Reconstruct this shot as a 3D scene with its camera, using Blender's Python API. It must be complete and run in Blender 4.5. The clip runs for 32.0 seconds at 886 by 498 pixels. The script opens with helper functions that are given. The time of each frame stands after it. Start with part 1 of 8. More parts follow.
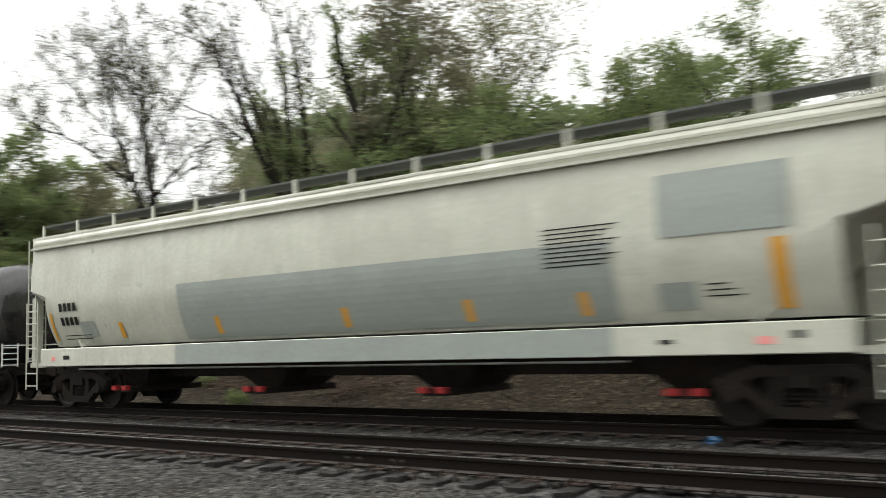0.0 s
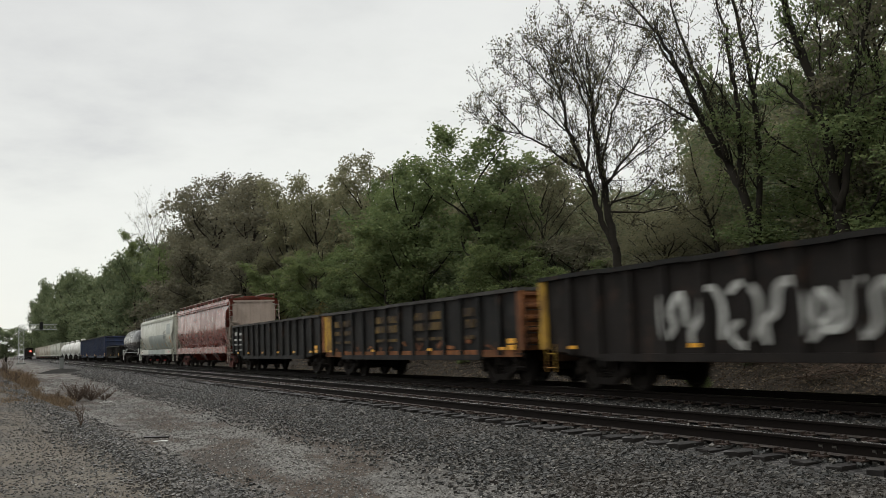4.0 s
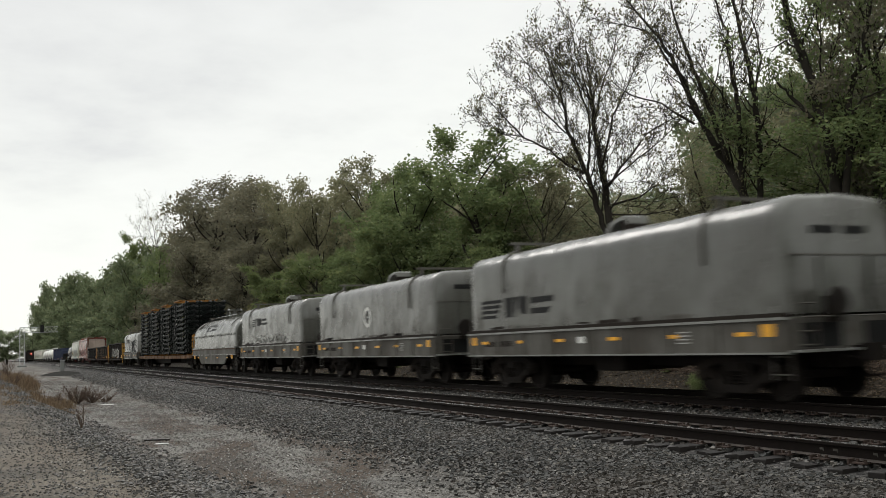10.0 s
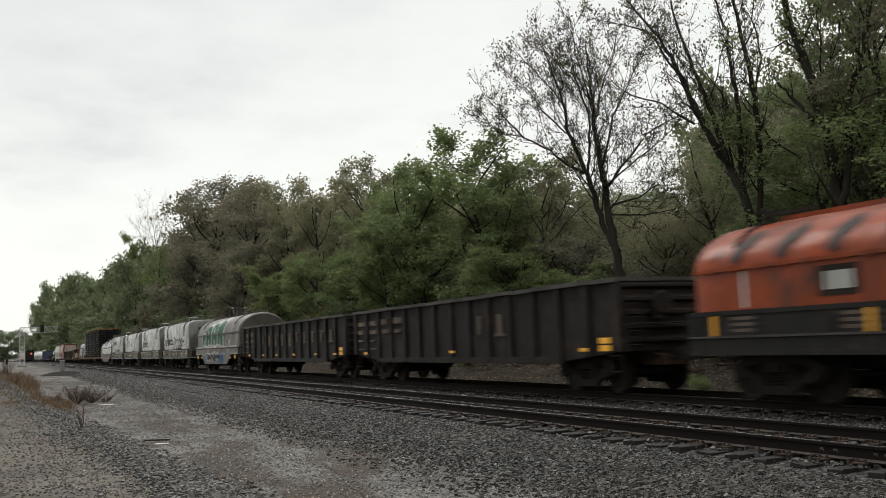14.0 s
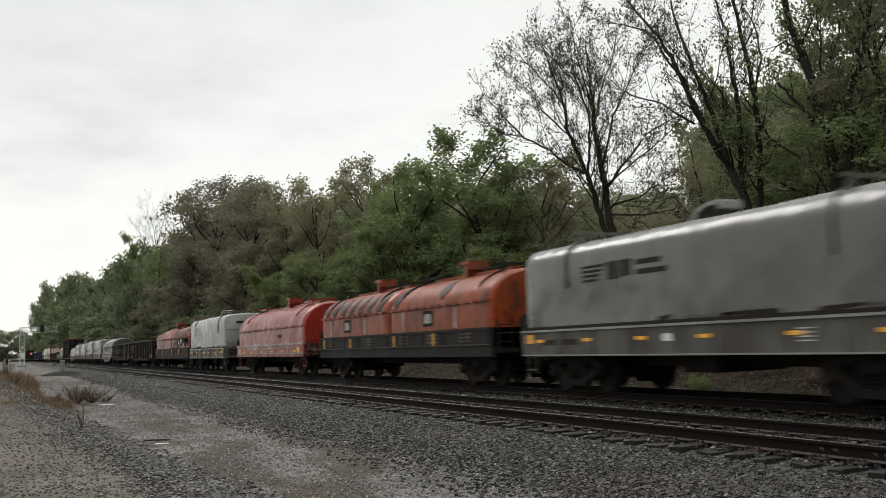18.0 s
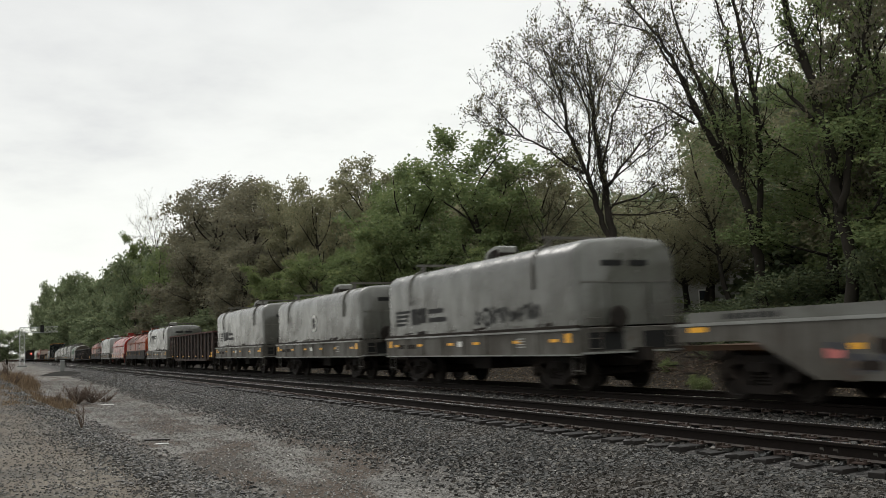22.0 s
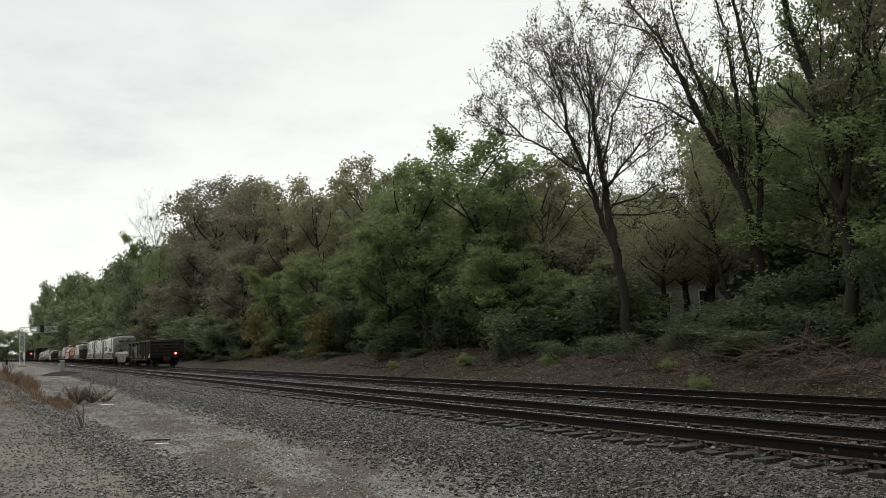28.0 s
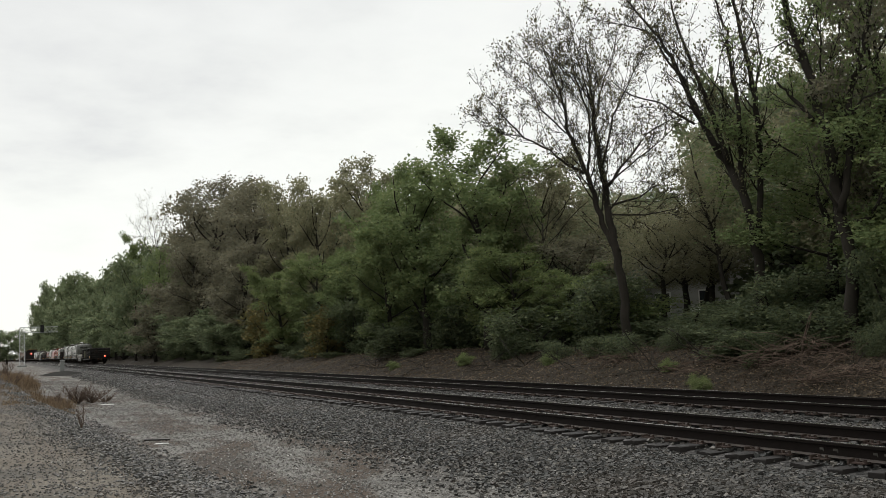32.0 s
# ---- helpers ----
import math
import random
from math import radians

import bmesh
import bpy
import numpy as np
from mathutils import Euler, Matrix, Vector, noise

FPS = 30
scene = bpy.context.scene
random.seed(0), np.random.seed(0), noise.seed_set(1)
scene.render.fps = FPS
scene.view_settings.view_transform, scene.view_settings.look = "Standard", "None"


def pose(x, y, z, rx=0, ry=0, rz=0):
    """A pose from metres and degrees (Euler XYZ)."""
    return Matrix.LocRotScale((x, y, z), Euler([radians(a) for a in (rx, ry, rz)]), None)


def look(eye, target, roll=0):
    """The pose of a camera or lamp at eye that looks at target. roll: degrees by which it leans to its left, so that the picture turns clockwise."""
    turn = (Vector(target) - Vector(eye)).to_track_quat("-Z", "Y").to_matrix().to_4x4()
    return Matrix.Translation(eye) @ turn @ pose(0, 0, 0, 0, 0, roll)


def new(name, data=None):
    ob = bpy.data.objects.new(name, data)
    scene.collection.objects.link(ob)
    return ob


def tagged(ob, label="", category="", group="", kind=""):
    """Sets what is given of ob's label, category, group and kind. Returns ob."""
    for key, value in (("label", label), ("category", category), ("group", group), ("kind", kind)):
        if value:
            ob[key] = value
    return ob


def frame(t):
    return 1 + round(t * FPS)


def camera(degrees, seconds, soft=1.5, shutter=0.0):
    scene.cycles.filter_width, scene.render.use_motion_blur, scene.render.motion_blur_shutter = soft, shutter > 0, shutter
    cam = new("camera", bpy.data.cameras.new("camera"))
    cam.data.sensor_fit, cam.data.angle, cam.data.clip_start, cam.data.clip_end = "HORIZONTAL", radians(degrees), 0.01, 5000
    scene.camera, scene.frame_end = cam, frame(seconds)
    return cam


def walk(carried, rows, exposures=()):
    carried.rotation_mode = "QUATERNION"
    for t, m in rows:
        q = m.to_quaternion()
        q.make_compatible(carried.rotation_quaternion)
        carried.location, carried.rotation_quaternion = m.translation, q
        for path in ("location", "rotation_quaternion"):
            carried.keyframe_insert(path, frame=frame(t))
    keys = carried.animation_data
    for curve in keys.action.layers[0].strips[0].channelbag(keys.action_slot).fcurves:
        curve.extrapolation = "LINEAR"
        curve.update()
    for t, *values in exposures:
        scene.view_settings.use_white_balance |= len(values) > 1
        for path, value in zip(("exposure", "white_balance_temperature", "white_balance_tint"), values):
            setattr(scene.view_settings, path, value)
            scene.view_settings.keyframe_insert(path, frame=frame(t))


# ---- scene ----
EYE_Z = 1.296
cam = camera(51.1, 32.0, soft=0.7, shutter=0.5)
walk(cam, [
    (0.0, pose(0, 0, EYE_Z, 95.699, 1.832, -52.74)),
    (0.5, pose(0, 0, EYE_Z, 95.678, 1.934, -43.024)),
    (1.0, pose(0, 0, EYE_Z, 95.743, 2.115, -35.802)),
    (1.5, pose(0, 0, EYE_Z, 95.863, 2.224, -26.612)),
    (2.0, pose(0, 0, EYE_Z, 95.765, 2.126, -23.941)),
    (2.5, pose(0, 0, EYE_Z, 95.613, 2.1, -25.093)),
    (3.0, pose(0, 0, EYE_Z, 95.591, 2.174, -25.104)),
    (5.5, pose(0, 0, EYE_Z, 95.685, 2.211, -25.064)),
    (6.0, pose(0, 0, EYE_Z, 95.712, 2.201, -25.051)),
    (7.0, pose(0, 0, EYE_Z, 95.771, 2.2, -25.035)),
    (32.0, pose(0, 0, EYE_Z, 95.771, 2.189, -25.032)),
], exposures=[(0.0, 0.95), (0.7, 0.85), (1.2, 0.7), (1.6, 0.5), (2.0, 0.28), (2.5, 0.17), (3.5, 0.12), (5.5, 0.24), (9.0, 0.3), (24.0, 0.31), (32.0, 0.32)])

# ---- world and sun: thick broken overcast, brightest ahead ----
SUN_AZ, SUN_EL = radians(-12), radians(42)
sun_dir = Vector((math.sin(SUN_AZ) * math.cos(SUN_EL), math.cos(SUN_AZ) * math.cos(SUN_EL), math.sin(SUN_EL)))


def make_world():
    w = bpy.data.worlds.new("overcast")
    scene.world = w
    w.use_nodes = True
    nt = w.node_tree
    nt.nodes.clear()
    N, L = nt.nodes.new, nt.links.new
    out, bg = N("ShaderNodeOutputWorld"), N("ShaderNodeBackground")
    bg.inputs["Strength"].default_value = 0.1
    sky = N("ShaderNodeTexSky")
    sky.sky_type, sky.sun_disc = "NISHITA", False
    sky.sun_elevation, sky.sun_rotation = SUN_EL, SUN_AZ
    tc = N("ShaderNodeTexCoord")
    sep = N("ShaderNodeSeparateXYZ")
    L(tc.outputs["Generated"], sep.inputs[0])
    # cloud deck seen in perspective
    up = N("ShaderNodeMath"); up.operation = "MAXIMUM"; up.inputs[1].default_value = 0.0
    L(sep.outputs[2], up.inputs[0])
    lift = N("ShaderNodeMath"); lift.operation = "ADD"; lift.inputs[1].default_value = 0.16
    L(up.outputs[0], lift.inputs[0])
    dx = N("ShaderNodeMath"); dx.operation = "DIVIDE"
    dy = N("ShaderNodeMath"); dy.operation = "DIVIDE"
    L(sep.outputs[0], dx.inputs[0]); L(lift.outputs[0], dx.inputs[1])
    L(sep.outputs[1], dy.inputs[0]); L(lift.outputs[0], dy.inputs[1])
    comb = N("ShaderNodeCombineXYZ")
    L(dx.outputs[0], comb.inputs[0]); L(dy.outputs[0], comb.inputs[1])
    noi = N("ShaderNodeTexNoise")
    noi.inputs["Scale"].default_value, noi.inputs["Detail"].default_value, noi.inputs["Roughness"].default_value = 1.7, 7, 0.56
    mp = N("ShaderNodeMapping"); mp.inputs["Location"].default_value = (3.1, 0.35, 0)
    L(comb.outputs[0], mp.inputs[0]); L(mp.outputs[0], noi.inputs[0])
    ramp = N("ShaderNodeValToRGB")
    ramp.color_ramp.elements[0].position, ramp.color_ramp.elements[1].position = 0.36, 0.6
    ramp.color_ramp.elements[0].color = (0.9, 0.91, 0.88, 1)
    ramp.color_ramp.elements[1].color = (0.97, 0.985, 0.93, 1)
    L(noi.outputs["Fac"], ramp.inputs[0])
    # a greyer bank of cloud hangs low ahead, its edge ragged
    bank = N("ShaderNodeVectorMath"); bank.operation = "DOT_PRODUCT"
    bank.inputs[1].default_value = (-0.12, 0.55, 0.95)
    L(tc.outputs["Generated"], bank.inputs[0])
    rag = N("ShaderNodeMath"); rag.operation = "MULTIPLY_ADD"; rag.inputs[1].default_value = 0.6
    L(noi.outputs["Fac"], rag.inputs[0]); L(bank.outputs["Value"], rag.inputs[2])
    edge = N("ShaderNodeMapRange")
    for i, v in enumerate((0.97, 1.15, 0.0, 1.0)):
        edge.inputs[i + 1].default_value = v
    L(rag.outputs[0], edge.inputs[0])
    mixb = N("ShaderNodeMixRGB")
    mixb.inputs[2].default_value = (0.735, 0.742, 0.735, 1)
    L(edge.outputs[0], mixb.inputs[0]); L(ramp.outputs[0], mixb.inputs[1])
    # haze: the deck fades to even white towards the horizon
    hz = N("ShaderNodeMapRange")
    hz.inputs[1].default_value, hz.inputs[2].default_value = 0.02, 0.22
    L(up.outputs[0], hz.inputs[0])
    mixh = N("ShaderNodeMixRGB")
    mixh.inputs[1].default_value = (0.97, 0.985, 0.93, 1)
    L(hz.outputs[0], mixh.inputs[0]); L(mixb.outputs[0], mixh.inputs[2])
    gain = N("ShaderNodeVectorMath"); gain.operation = "SCALE"; gain.inputs[3].default_value = 10.0
    L(mixh.outputs[0], gain.inputs[0])
    # an overcast sky is far brighter overhead than low down
    zen = N("ShaderNodeMapRange")
    for i, v in enumerate((0.36, 0.95, 8.4, 21.0)):
        zen.inputs[i + 1].default_value = v
    L(up.outputs[0], zen.inputs[0])
    # the deck is thicker, and darker, towards the west
    west = N("ShaderNodeMapRange")
    for i, v in enumerate((-0.9, -0.1, 0.9, 1.0)):
        west.inputs[i + 1].default_value = v
    L(sep.outputs[0], west.inputs[0])
    both = N("ShaderNodeMath"); both.operation = "MULTIPLY"
    L(zen.outputs[0], both.inputs[0]); L(west.outputs[0], both.inputs[1])
    L(both.outputs[0], gain.inputs[3])
    mix = N("ShaderNodeMixRGB"); mix.inputs[0].default_value = 0.95
    L(sky.outputs[0], mix.inputs[1]); L(gain.outputs[0], mix.inputs[2])
    L(mix.outputs[0], bg.inputs[0]); L(bg.outputs[0], out.inputs[0])


make_world()
sun = new("sun", bpy.data.lights.new("sun", "SUN"))
sun.data.energy, sun.data.angle, sun.data.color = 0.8, radians(25), (1, 0.97, 0.92)
sun.matrix_world = look(sun_dir * 100, (0, 0, 0))


# ---- materials ----
def material(name):
    m = bpy.data.materials.new(name)
    m.use_nodes = True
    nt = m.node_tree
    return m, nt, nt.nodes["Principled BSDF"]


def tex(nt, kind, vec, **sockets):
    n = nt.nodes.new(kind)
    for k, v in sockets.items():
        n.inputs[k].default_value = v
    if vec is not None:
        nt.links.new(vec, n.inputs[0])
    return n


def mix(nt, fac, a, b, mode="MIX"):
    n = nt.nodes.new("ShaderNodeMixRGB")
    n.blend_type = mode
    for i, v in ((0, fac), (1, a), (2, b)):
        if isinstance(v, bpy.types.NodeSocket):
            nt.links.new(v, n.inputs[i])
        elif i == 0:
            n.inputs[0].default_value = v
        else:
            n.inputs[i].default_value = (*v, 1)
    return n.outputs[0]


def span(nt, value, a, b, c=0.0, d=1.0):
    n = nt.nodes.new("ShaderNodeMapRange")
    nt.links.new(value, n.inputs[0])
    for i, v in enumerate((a, b, c, d)):
        n.inputs[i + 1].default_value = v
    return n.outputs[0]


def bump(nt, bsdf, height, strength, distance):
    n = nt.nodes.new("ShaderNodeBump")
    n.inputs["Strength"].default_value, n.inputs["Distance"].default_value = strength, distance
    nt.links.new(height, n.inputs["Height"])
    nt.links.new(n.outputs[0], bsdf.inputs["Normal"])


def coords(nt, scale=(1, 1, 1), kind="Object"):
    tc = nt.nodes.new("ShaderNodeTexCoord")
    mp = nt.nodes.new("ShaderNodeMapping")
    mp.inputs["Scale"].default_value = scale
    nt.links.new(tc.outputs[kind], mp.inputs[0])
    return mp.outputs[0]


def weathered(name, base, dirt, amount=0.5, rough=0.5, metal=0.0, streak=0.6, rust=None, rust_amount=0.0, gloss=0.5):
    """Painted steel: grime clouds, rain streaks that run down, rust spots."""
    m, nt, b = material(name)
    v = coords(nt)
    n1 = tex(nt, "ShaderNodeTexNoise", v, Scale=0.9, Detail=6, Roughness=0.6)
    n2 = tex(nt, "ShaderNodeTexNoise", coords(nt, (3.5, 3.5, 0.25)), Scale=1.6, Detail=5, Roughness=0.6)
    n3 = tex(nt, "ShaderNodeTexNoise", v, Scale=14, Detail=4, Roughness=0.6)
    f1 = span(nt, n1.outputs["Fac"], 0.42, 0.62)
    f2 = span(nt, n2.outputs["Fac"], 0.47, 0.68, 0, streak)
    col = mix(nt, f1, base, [c * (1 - amount) + d * amount for c, d in zip(base, dirt)])
    col = mix(nt, f2, col, dirt)
    col = mix(nt, span(nt, n3.outputs["Fac"], 0.35, 0.75, 0, 0.45), col, [c * 0.55 for c in base])
    if rust:
        n4 = tex(nt, "ShaderNodeTexNoise", coords(nt, (1, 1, 0.5)), Scale=2.3, Detail=8, Roughness=0.7)
        col = mix(nt, span(nt, n4.outputs["Fac"], 0.68 - rust_amount * 0.35, 0.76 - rust_amount * 0.3), col, rust)
    nt.links.new(col, b.inputs["Base Color"])
    b.inputs["Metallic"].default_value = metal
    b.inputs["Specular IOR Level"].default_value = gloss if rough < 0.45 else 0.12
    nt.links.new(span(nt, n1.outputs["Fac"], 0.3, 0.7, rough - 0.08, rough + 0.15), b.inputs["Roughness"])
    wide = tex(nt, "ShaderNodeTexNoise", coords(nt, (1, 1, 0.6)), Scale=1.4, Detail=2)
    bump(nt, b, wide.outputs["Fac"], 0.3, 0.16)
    return m


def plain(name, base, rough=0.6, metal=0.0, vary=0.25, scale=8.0):
    m, nt, b = material(name)
    n = tex(nt, "ShaderNodeTexNoise", coords(nt), Scale=scale, Detail=5, Roughness=0.65)
    nt.links.new(mix(nt, n.outputs["Fac"], [c * (1 - vary) for c in base], [min(1, c * (1 + vary)) for c in base]), b.inputs["Base Color"])
    b.inputs["Roughness"].default_value, b.inputs["Metallic"].default_value = rough, metal
    b.inputs["Specular IOR Level"].default_value = 0.5 if rough < 0.45 else 0.12 if rough < 0.9 else 0.0
    bump(nt, b, n.outputs["Fac"], 0.15, 0.01)
    return m


def leaf_material(name, a, b2, c):
    m, nt, b = material(name)
    geo = nt.nodes.new("ShaderNodeNewGeometry")
    ramp = nt.nodes.new("ShaderNodeValToRGB")
    ramp.color_ramp.elements[0].color, ramp.color_ramp.elements[1].color = (*a, 1), (*c, 1)
    e = ramp.color_ramp.elements.new(0.55)
    e.color = (*b2, 1)
    nt.links.new(geo.outputs["Random Per Island"], ramp.inputs[0])
    n = tex(nt, "ShaderNodeTexNoise", coords(nt), Scale=0.45, Detail=3)
    col = mix(nt, span(nt, n.outputs["Fac"], 0.3, 0.7, 0, 0.6), ramp.outputs[0], [x * 0.7 for x in b2])
    nt.links.new(col, b.inputs["Base Color"])
    b.inputs["Roughness"].default_value = 0.6
    b.inputs["Specular IOR Level"].default_value = 0.12
    tr = nt.nodes.new("ShaderNodeBsdfTranslucent")
    nt.links.new(col, tr.inputs[0])
    mx = nt.nodes.new("ShaderNodeMixShader")
    mx.inputs[0].default_value = 0.5
    nt.links.new(b.outputs[0], mx.inputs[1]); nt.links.new(tr.outputs[0], mx.inputs[2])
    nt.links.new(mx.outputs[0], nt.nodes["Material Output"].inputs[0])
    return m


def stone_material(name, tones, rough=0.45, shine=0.2):
    """Broken rock: every stone has a tone of its own, with a fine grain and a damp sheen."""
    m, nt, b = material(name)
    geo = nt.nodes.new("ShaderNodeNewGeometry")
    n = tex(nt, "ShaderNodeTexNoise", coords(nt), Scale=40, Detail=3)
    n2 = tex(nt, "ShaderNodeTexNoise", coords(nt), Scale=0.5, Detail=4)
    ramp = nt.nodes.new("ShaderNodeValToRGB")
    ramp.color_ramp.elements[0].color, ramp.color_ramp.elements[1].color = (*tones[0], 1), (*tones[-1], 1)
    for i, tone in enumerate(tones[1:-1]):
        ramp.color_ramp.elements.new((i + 1) / (len(tones) - 1)).color = (*tone, 1)
    nt.links.new(geo.outputs["Random Per Island"], ramp.inputs[0])
    col = mix(nt, span(nt, n.outputs["Fac"], 0.2, 0.8, 0, 0.4), ramp.outputs[0], tones[0])
    col = mix(nt, span(nt, n2.outputs["Fac"], 0.5, 0.7, 0, 0.35), col, (0.06, 0.048, 0.038))
    nt.links.new(col, b.inputs["Base Color"])
    b.inputs["Roughness"].default_value = rough
    b.inputs["Specular IOR Level"].default_value = shine
    bump(nt, b, n.outputs["Fac"], 0.4, 0.01)
    return m


# a low shelf of packed dirt west of the lane: its edge is at SHELF_X where the camera stands, and slants west down the line
SHELF_X, SHELF_SLANT = 2.85, 0.052


def ground_material():
    """One sheet: fine grey gravel, coarser ballast by the track, dead leaves on the bank, dry soil in streaks."""
    m, nt, b = material("ground_gravel_and_soil")
    v = coords(nt)
    sep = nt.nodes.new("ShaderNodeSeparateXYZ")
    nt.links.new(v, sep.inputs[0])
    cell = tex(nt, "ShaderNodeTexVoronoi", v, Scale=16)
    cell2 = tex(nt, "ShaderNodeTexVoronoi", v, Scale=38)
    fine = tex(nt, "ShaderNodeTexNoise", v, Scale=30, Detail=6, Roughness=0.7)
    big = tex(nt, "ShaderNodeTexNoise", v, Scale=0.35, Detail=5, Roughness=0.6)
    mid = tex(nt, "ShaderNodeTexNoise", coords(nt, (1.2, 0.35, 1)), Scale=0.9, Detail=5, Roughness=0.6)
    bw = nt.nodes.new("ShaderNodeRGBToBW")
    nt.links.new(cell.outputs["Color"], bw.inputs[0])
    bw2 = nt.nodes.new("ShaderNodeRGBToBW")
    nt.links.new(cell2.outputs["Color"], bw2.inputs[0])
    stones = mix(nt, span(nt, bw.outputs[0], 0.25, 0.85), (0.016, 0.0155, 0.015), (0.085, 0.08, 0.077))
    lane = mix(nt, span(nt, bw2.outputs[0], 0.2, 0.85), (0.062, 0.058, 0.054), (0.215, 0.205, 0.19))
    lane = mix(nt, span(nt, fine.outputs["Fac"], 0.35, 0.75, 0, 0.5), lane, (0.14, 0.134, 0.125))
    lane = mix(nt, span(nt, mid.outputs["Fac"], 0.47, 0.56, 0, 0.95), lane, (0.062, 0.047, 0.037))
    lane = mix(nt, span(nt, big.outputs["Fac"], 0.52, 0.66, 0, 0.6), lane, (0.045, 0.043, 0.041))
    shelf = mix(nt, span(nt, bw2.outputs[0], 0.2, 0.85), (0.075, 0.067, 0.056), (0.17, 0.15, 0.125))
    shelf = mix(nt, span(nt, fine.outputs["Fac"], 0.4, 0.7, 0, 0.6), shelf, (0.125, 0.108, 0.088))
    shelf = mix(nt, span(nt, big.outputs["Fac"], 0.46, 0.58, 0, 0.75), shelf, (0.06, 0.056, 0.05))
    shelf = mix(nt, span(nt, mid.outputs["Fac"], 0.44, 0.58, 0, 0.6), shelf, (0.085, 0.07, 0.054))
    litter = mix(nt, span(nt, bw.outputs[0], 0.2, 0.9), (0.01, 0.0082, 0.0062), (0.042, 0.033, 0.024))
    litter = mix(nt, span(nt, big.outputs["Fac"], 0.4, 0.7, 0, 0.6), litter, (0.024, 0.02, 0.014))
    # edges between the zones wander
    wob = nt.nodes.new("ShaderNodeMath"); wob.operation = "MULTIPLY_ADD"
    nt.links.new(big.outputs["Fac"], wob.inputs[0])
    wob.inputs[1].default_value = 3.0
    nt.links.new(sep.outputs[0], wob.inputs[2])
    col = mix(nt, span(nt, wob.outputs[0], 6.3, 8.4), lane, stones)
    col = mix(nt, span(nt, wob.outputs[0], 17.6, 18.8), col, litter)
    # the shelf's edge runs askew to the line
    askew = nt.nodes.new("ShaderNodeMath"); askew.operation = "MULTIPLY_ADD"
    nt.links.new(sep.outputs[1], askew.inputs[0])
    askew.inputs[1].default_value = SHELF_SLANT
    nt.links.new(sep.outputs[0], askew.inputs[2])
    rim = nt.nodes.new("ShaderNodeMath"); rim.operation = "MULTIPLY_ADD"
    nt.links.new(mid.outputs["Fac"], rim.inputs[0])
    rim.inputs[1].default_value = 1.2
    nt.links.new(askew.outputs[0], rim.inputs[2])
    col = mix(nt, span(nt, rim.outputs[0], SHELF_X + 0.7, SHELF_X + 0.2), col, shelf)
    west = span(nt, wob.outputs[0], -3.5, -6.0)
    col = mix(nt, west, col, mix(nt, span(nt, fine.outputs["Fac"], 0.3, 0.7), (0.045, 0.04, 0.03), (0.105, 0.088, 0.065)))
    nt.links.new(col, b.inputs["Base Color"])
    b.inputs["Roughness"].default_value = 0.75
    b.inputs["Specular IOR Level"].default_value = 0.06
    bump(nt, b, cell2.outputs["Distance"], 0.7, 0.02)
    return m


MAT_GROUND = ground_material()
MAT_SPOIL = plain("spoil_dark", (0.034, 0.033, 0.031), 0.95, 0, 0.6, 9)
MAT_STONE = stone_material("ballast_stone", [(0.008, 0.0083, 0.008), (0.028, 0.0284, 0.027), (0.042, 0.034, 0.028), (0.017, 0.0177, 0.017), (0.052, 0.05, 0.045), (0.03, 0.0305, 0.029), (0.16, 0.146, 0.128)])
MAT_PEBBLE = stone_material("pale_pebble", [(0.055, 0.052, 0.049), (0.12, 0.116, 0.109), (0.09, 0.078, 0.066), (0.155, 0.15, 0.14), (0.34, 0.325, 0.3)])
MAT_DARK_STONE = stone_material("dark_rim_stone", [(0.02, 0.0204, 0.02), (0.058, 0.057, 0.055), (0.042, 0.039, 0.036), (0.08, 0.073, 0.064), (0.15, 0.14, 0.125)])
MAT_RAIL_WEB = plain("rail_rusted_web", (0.009, 0.0065, 0.0055), 0.8, 0.3, 0.4, 20)
MAT_RAIL_HEAD = plain("rail_polished_head", (0.62, 0.61, 0.59), 0.27, 1.0, 0.12, 6)
MAT_RAIL_FOOT = plain("rail_damp_foot", (0.21, 0.185, 0.17), 0.34, 0.8, 0.3, 15)
MAT_TIE = weathered("tie_creosoted_wood", (0.009, 0.008, 0.0075), (0.024, 0.02, 0.018), 0.6, 0.42, gloss=0.2)
MAT_PLATE = plain("tie_plate_rust", (0.06, 0.042, 0.035), 0.4, 0.5, 0.4, 25)
MAT_STEEL_DARK = weathered("truck_cast_steel", (0.012, 0.01, 0.009), (0.032, 0.025, 0.02), 0.6, 0.8)
MAT_STEEL_RED = weathered("truck_red_steel", (0.13, 0.05, 0.042), (0.05, 0.035, 0.03), 0.6, 0.75)
MAT_WHEEL = plain("wheel_steel", (0.018, 0.015, 0.013), 0.65, 0.5, 0.3, 10)
MAT_WALK = plain("grating_grey", (0.1, 0.105, 0.1), 0.7, 0.2, 0.3, 12)
MAT_BLACK = plain("black_paint", (0.012, 0.012, 0.012), 0.55)
MAT_WHITE = weathered("white_paint", (0.72, 0.72, 0.69), (0.3, 0.28, 0.25), 0.3, 0.5)
MAT_BAG = plain("blue_plastic", (0.015, 0.07, 0.16), 0.35, 0, 0.3, 20)
MAT_YELLOW = plain("yellow_reflector", (0.75, 0.36, 0.015), 0.4, 0, 0.12)
MAT_ORANGE_TAPE = plain("aged_yellow_reflector", (0.55, 0.27, 0.03), 0.5, 0, 0.15)
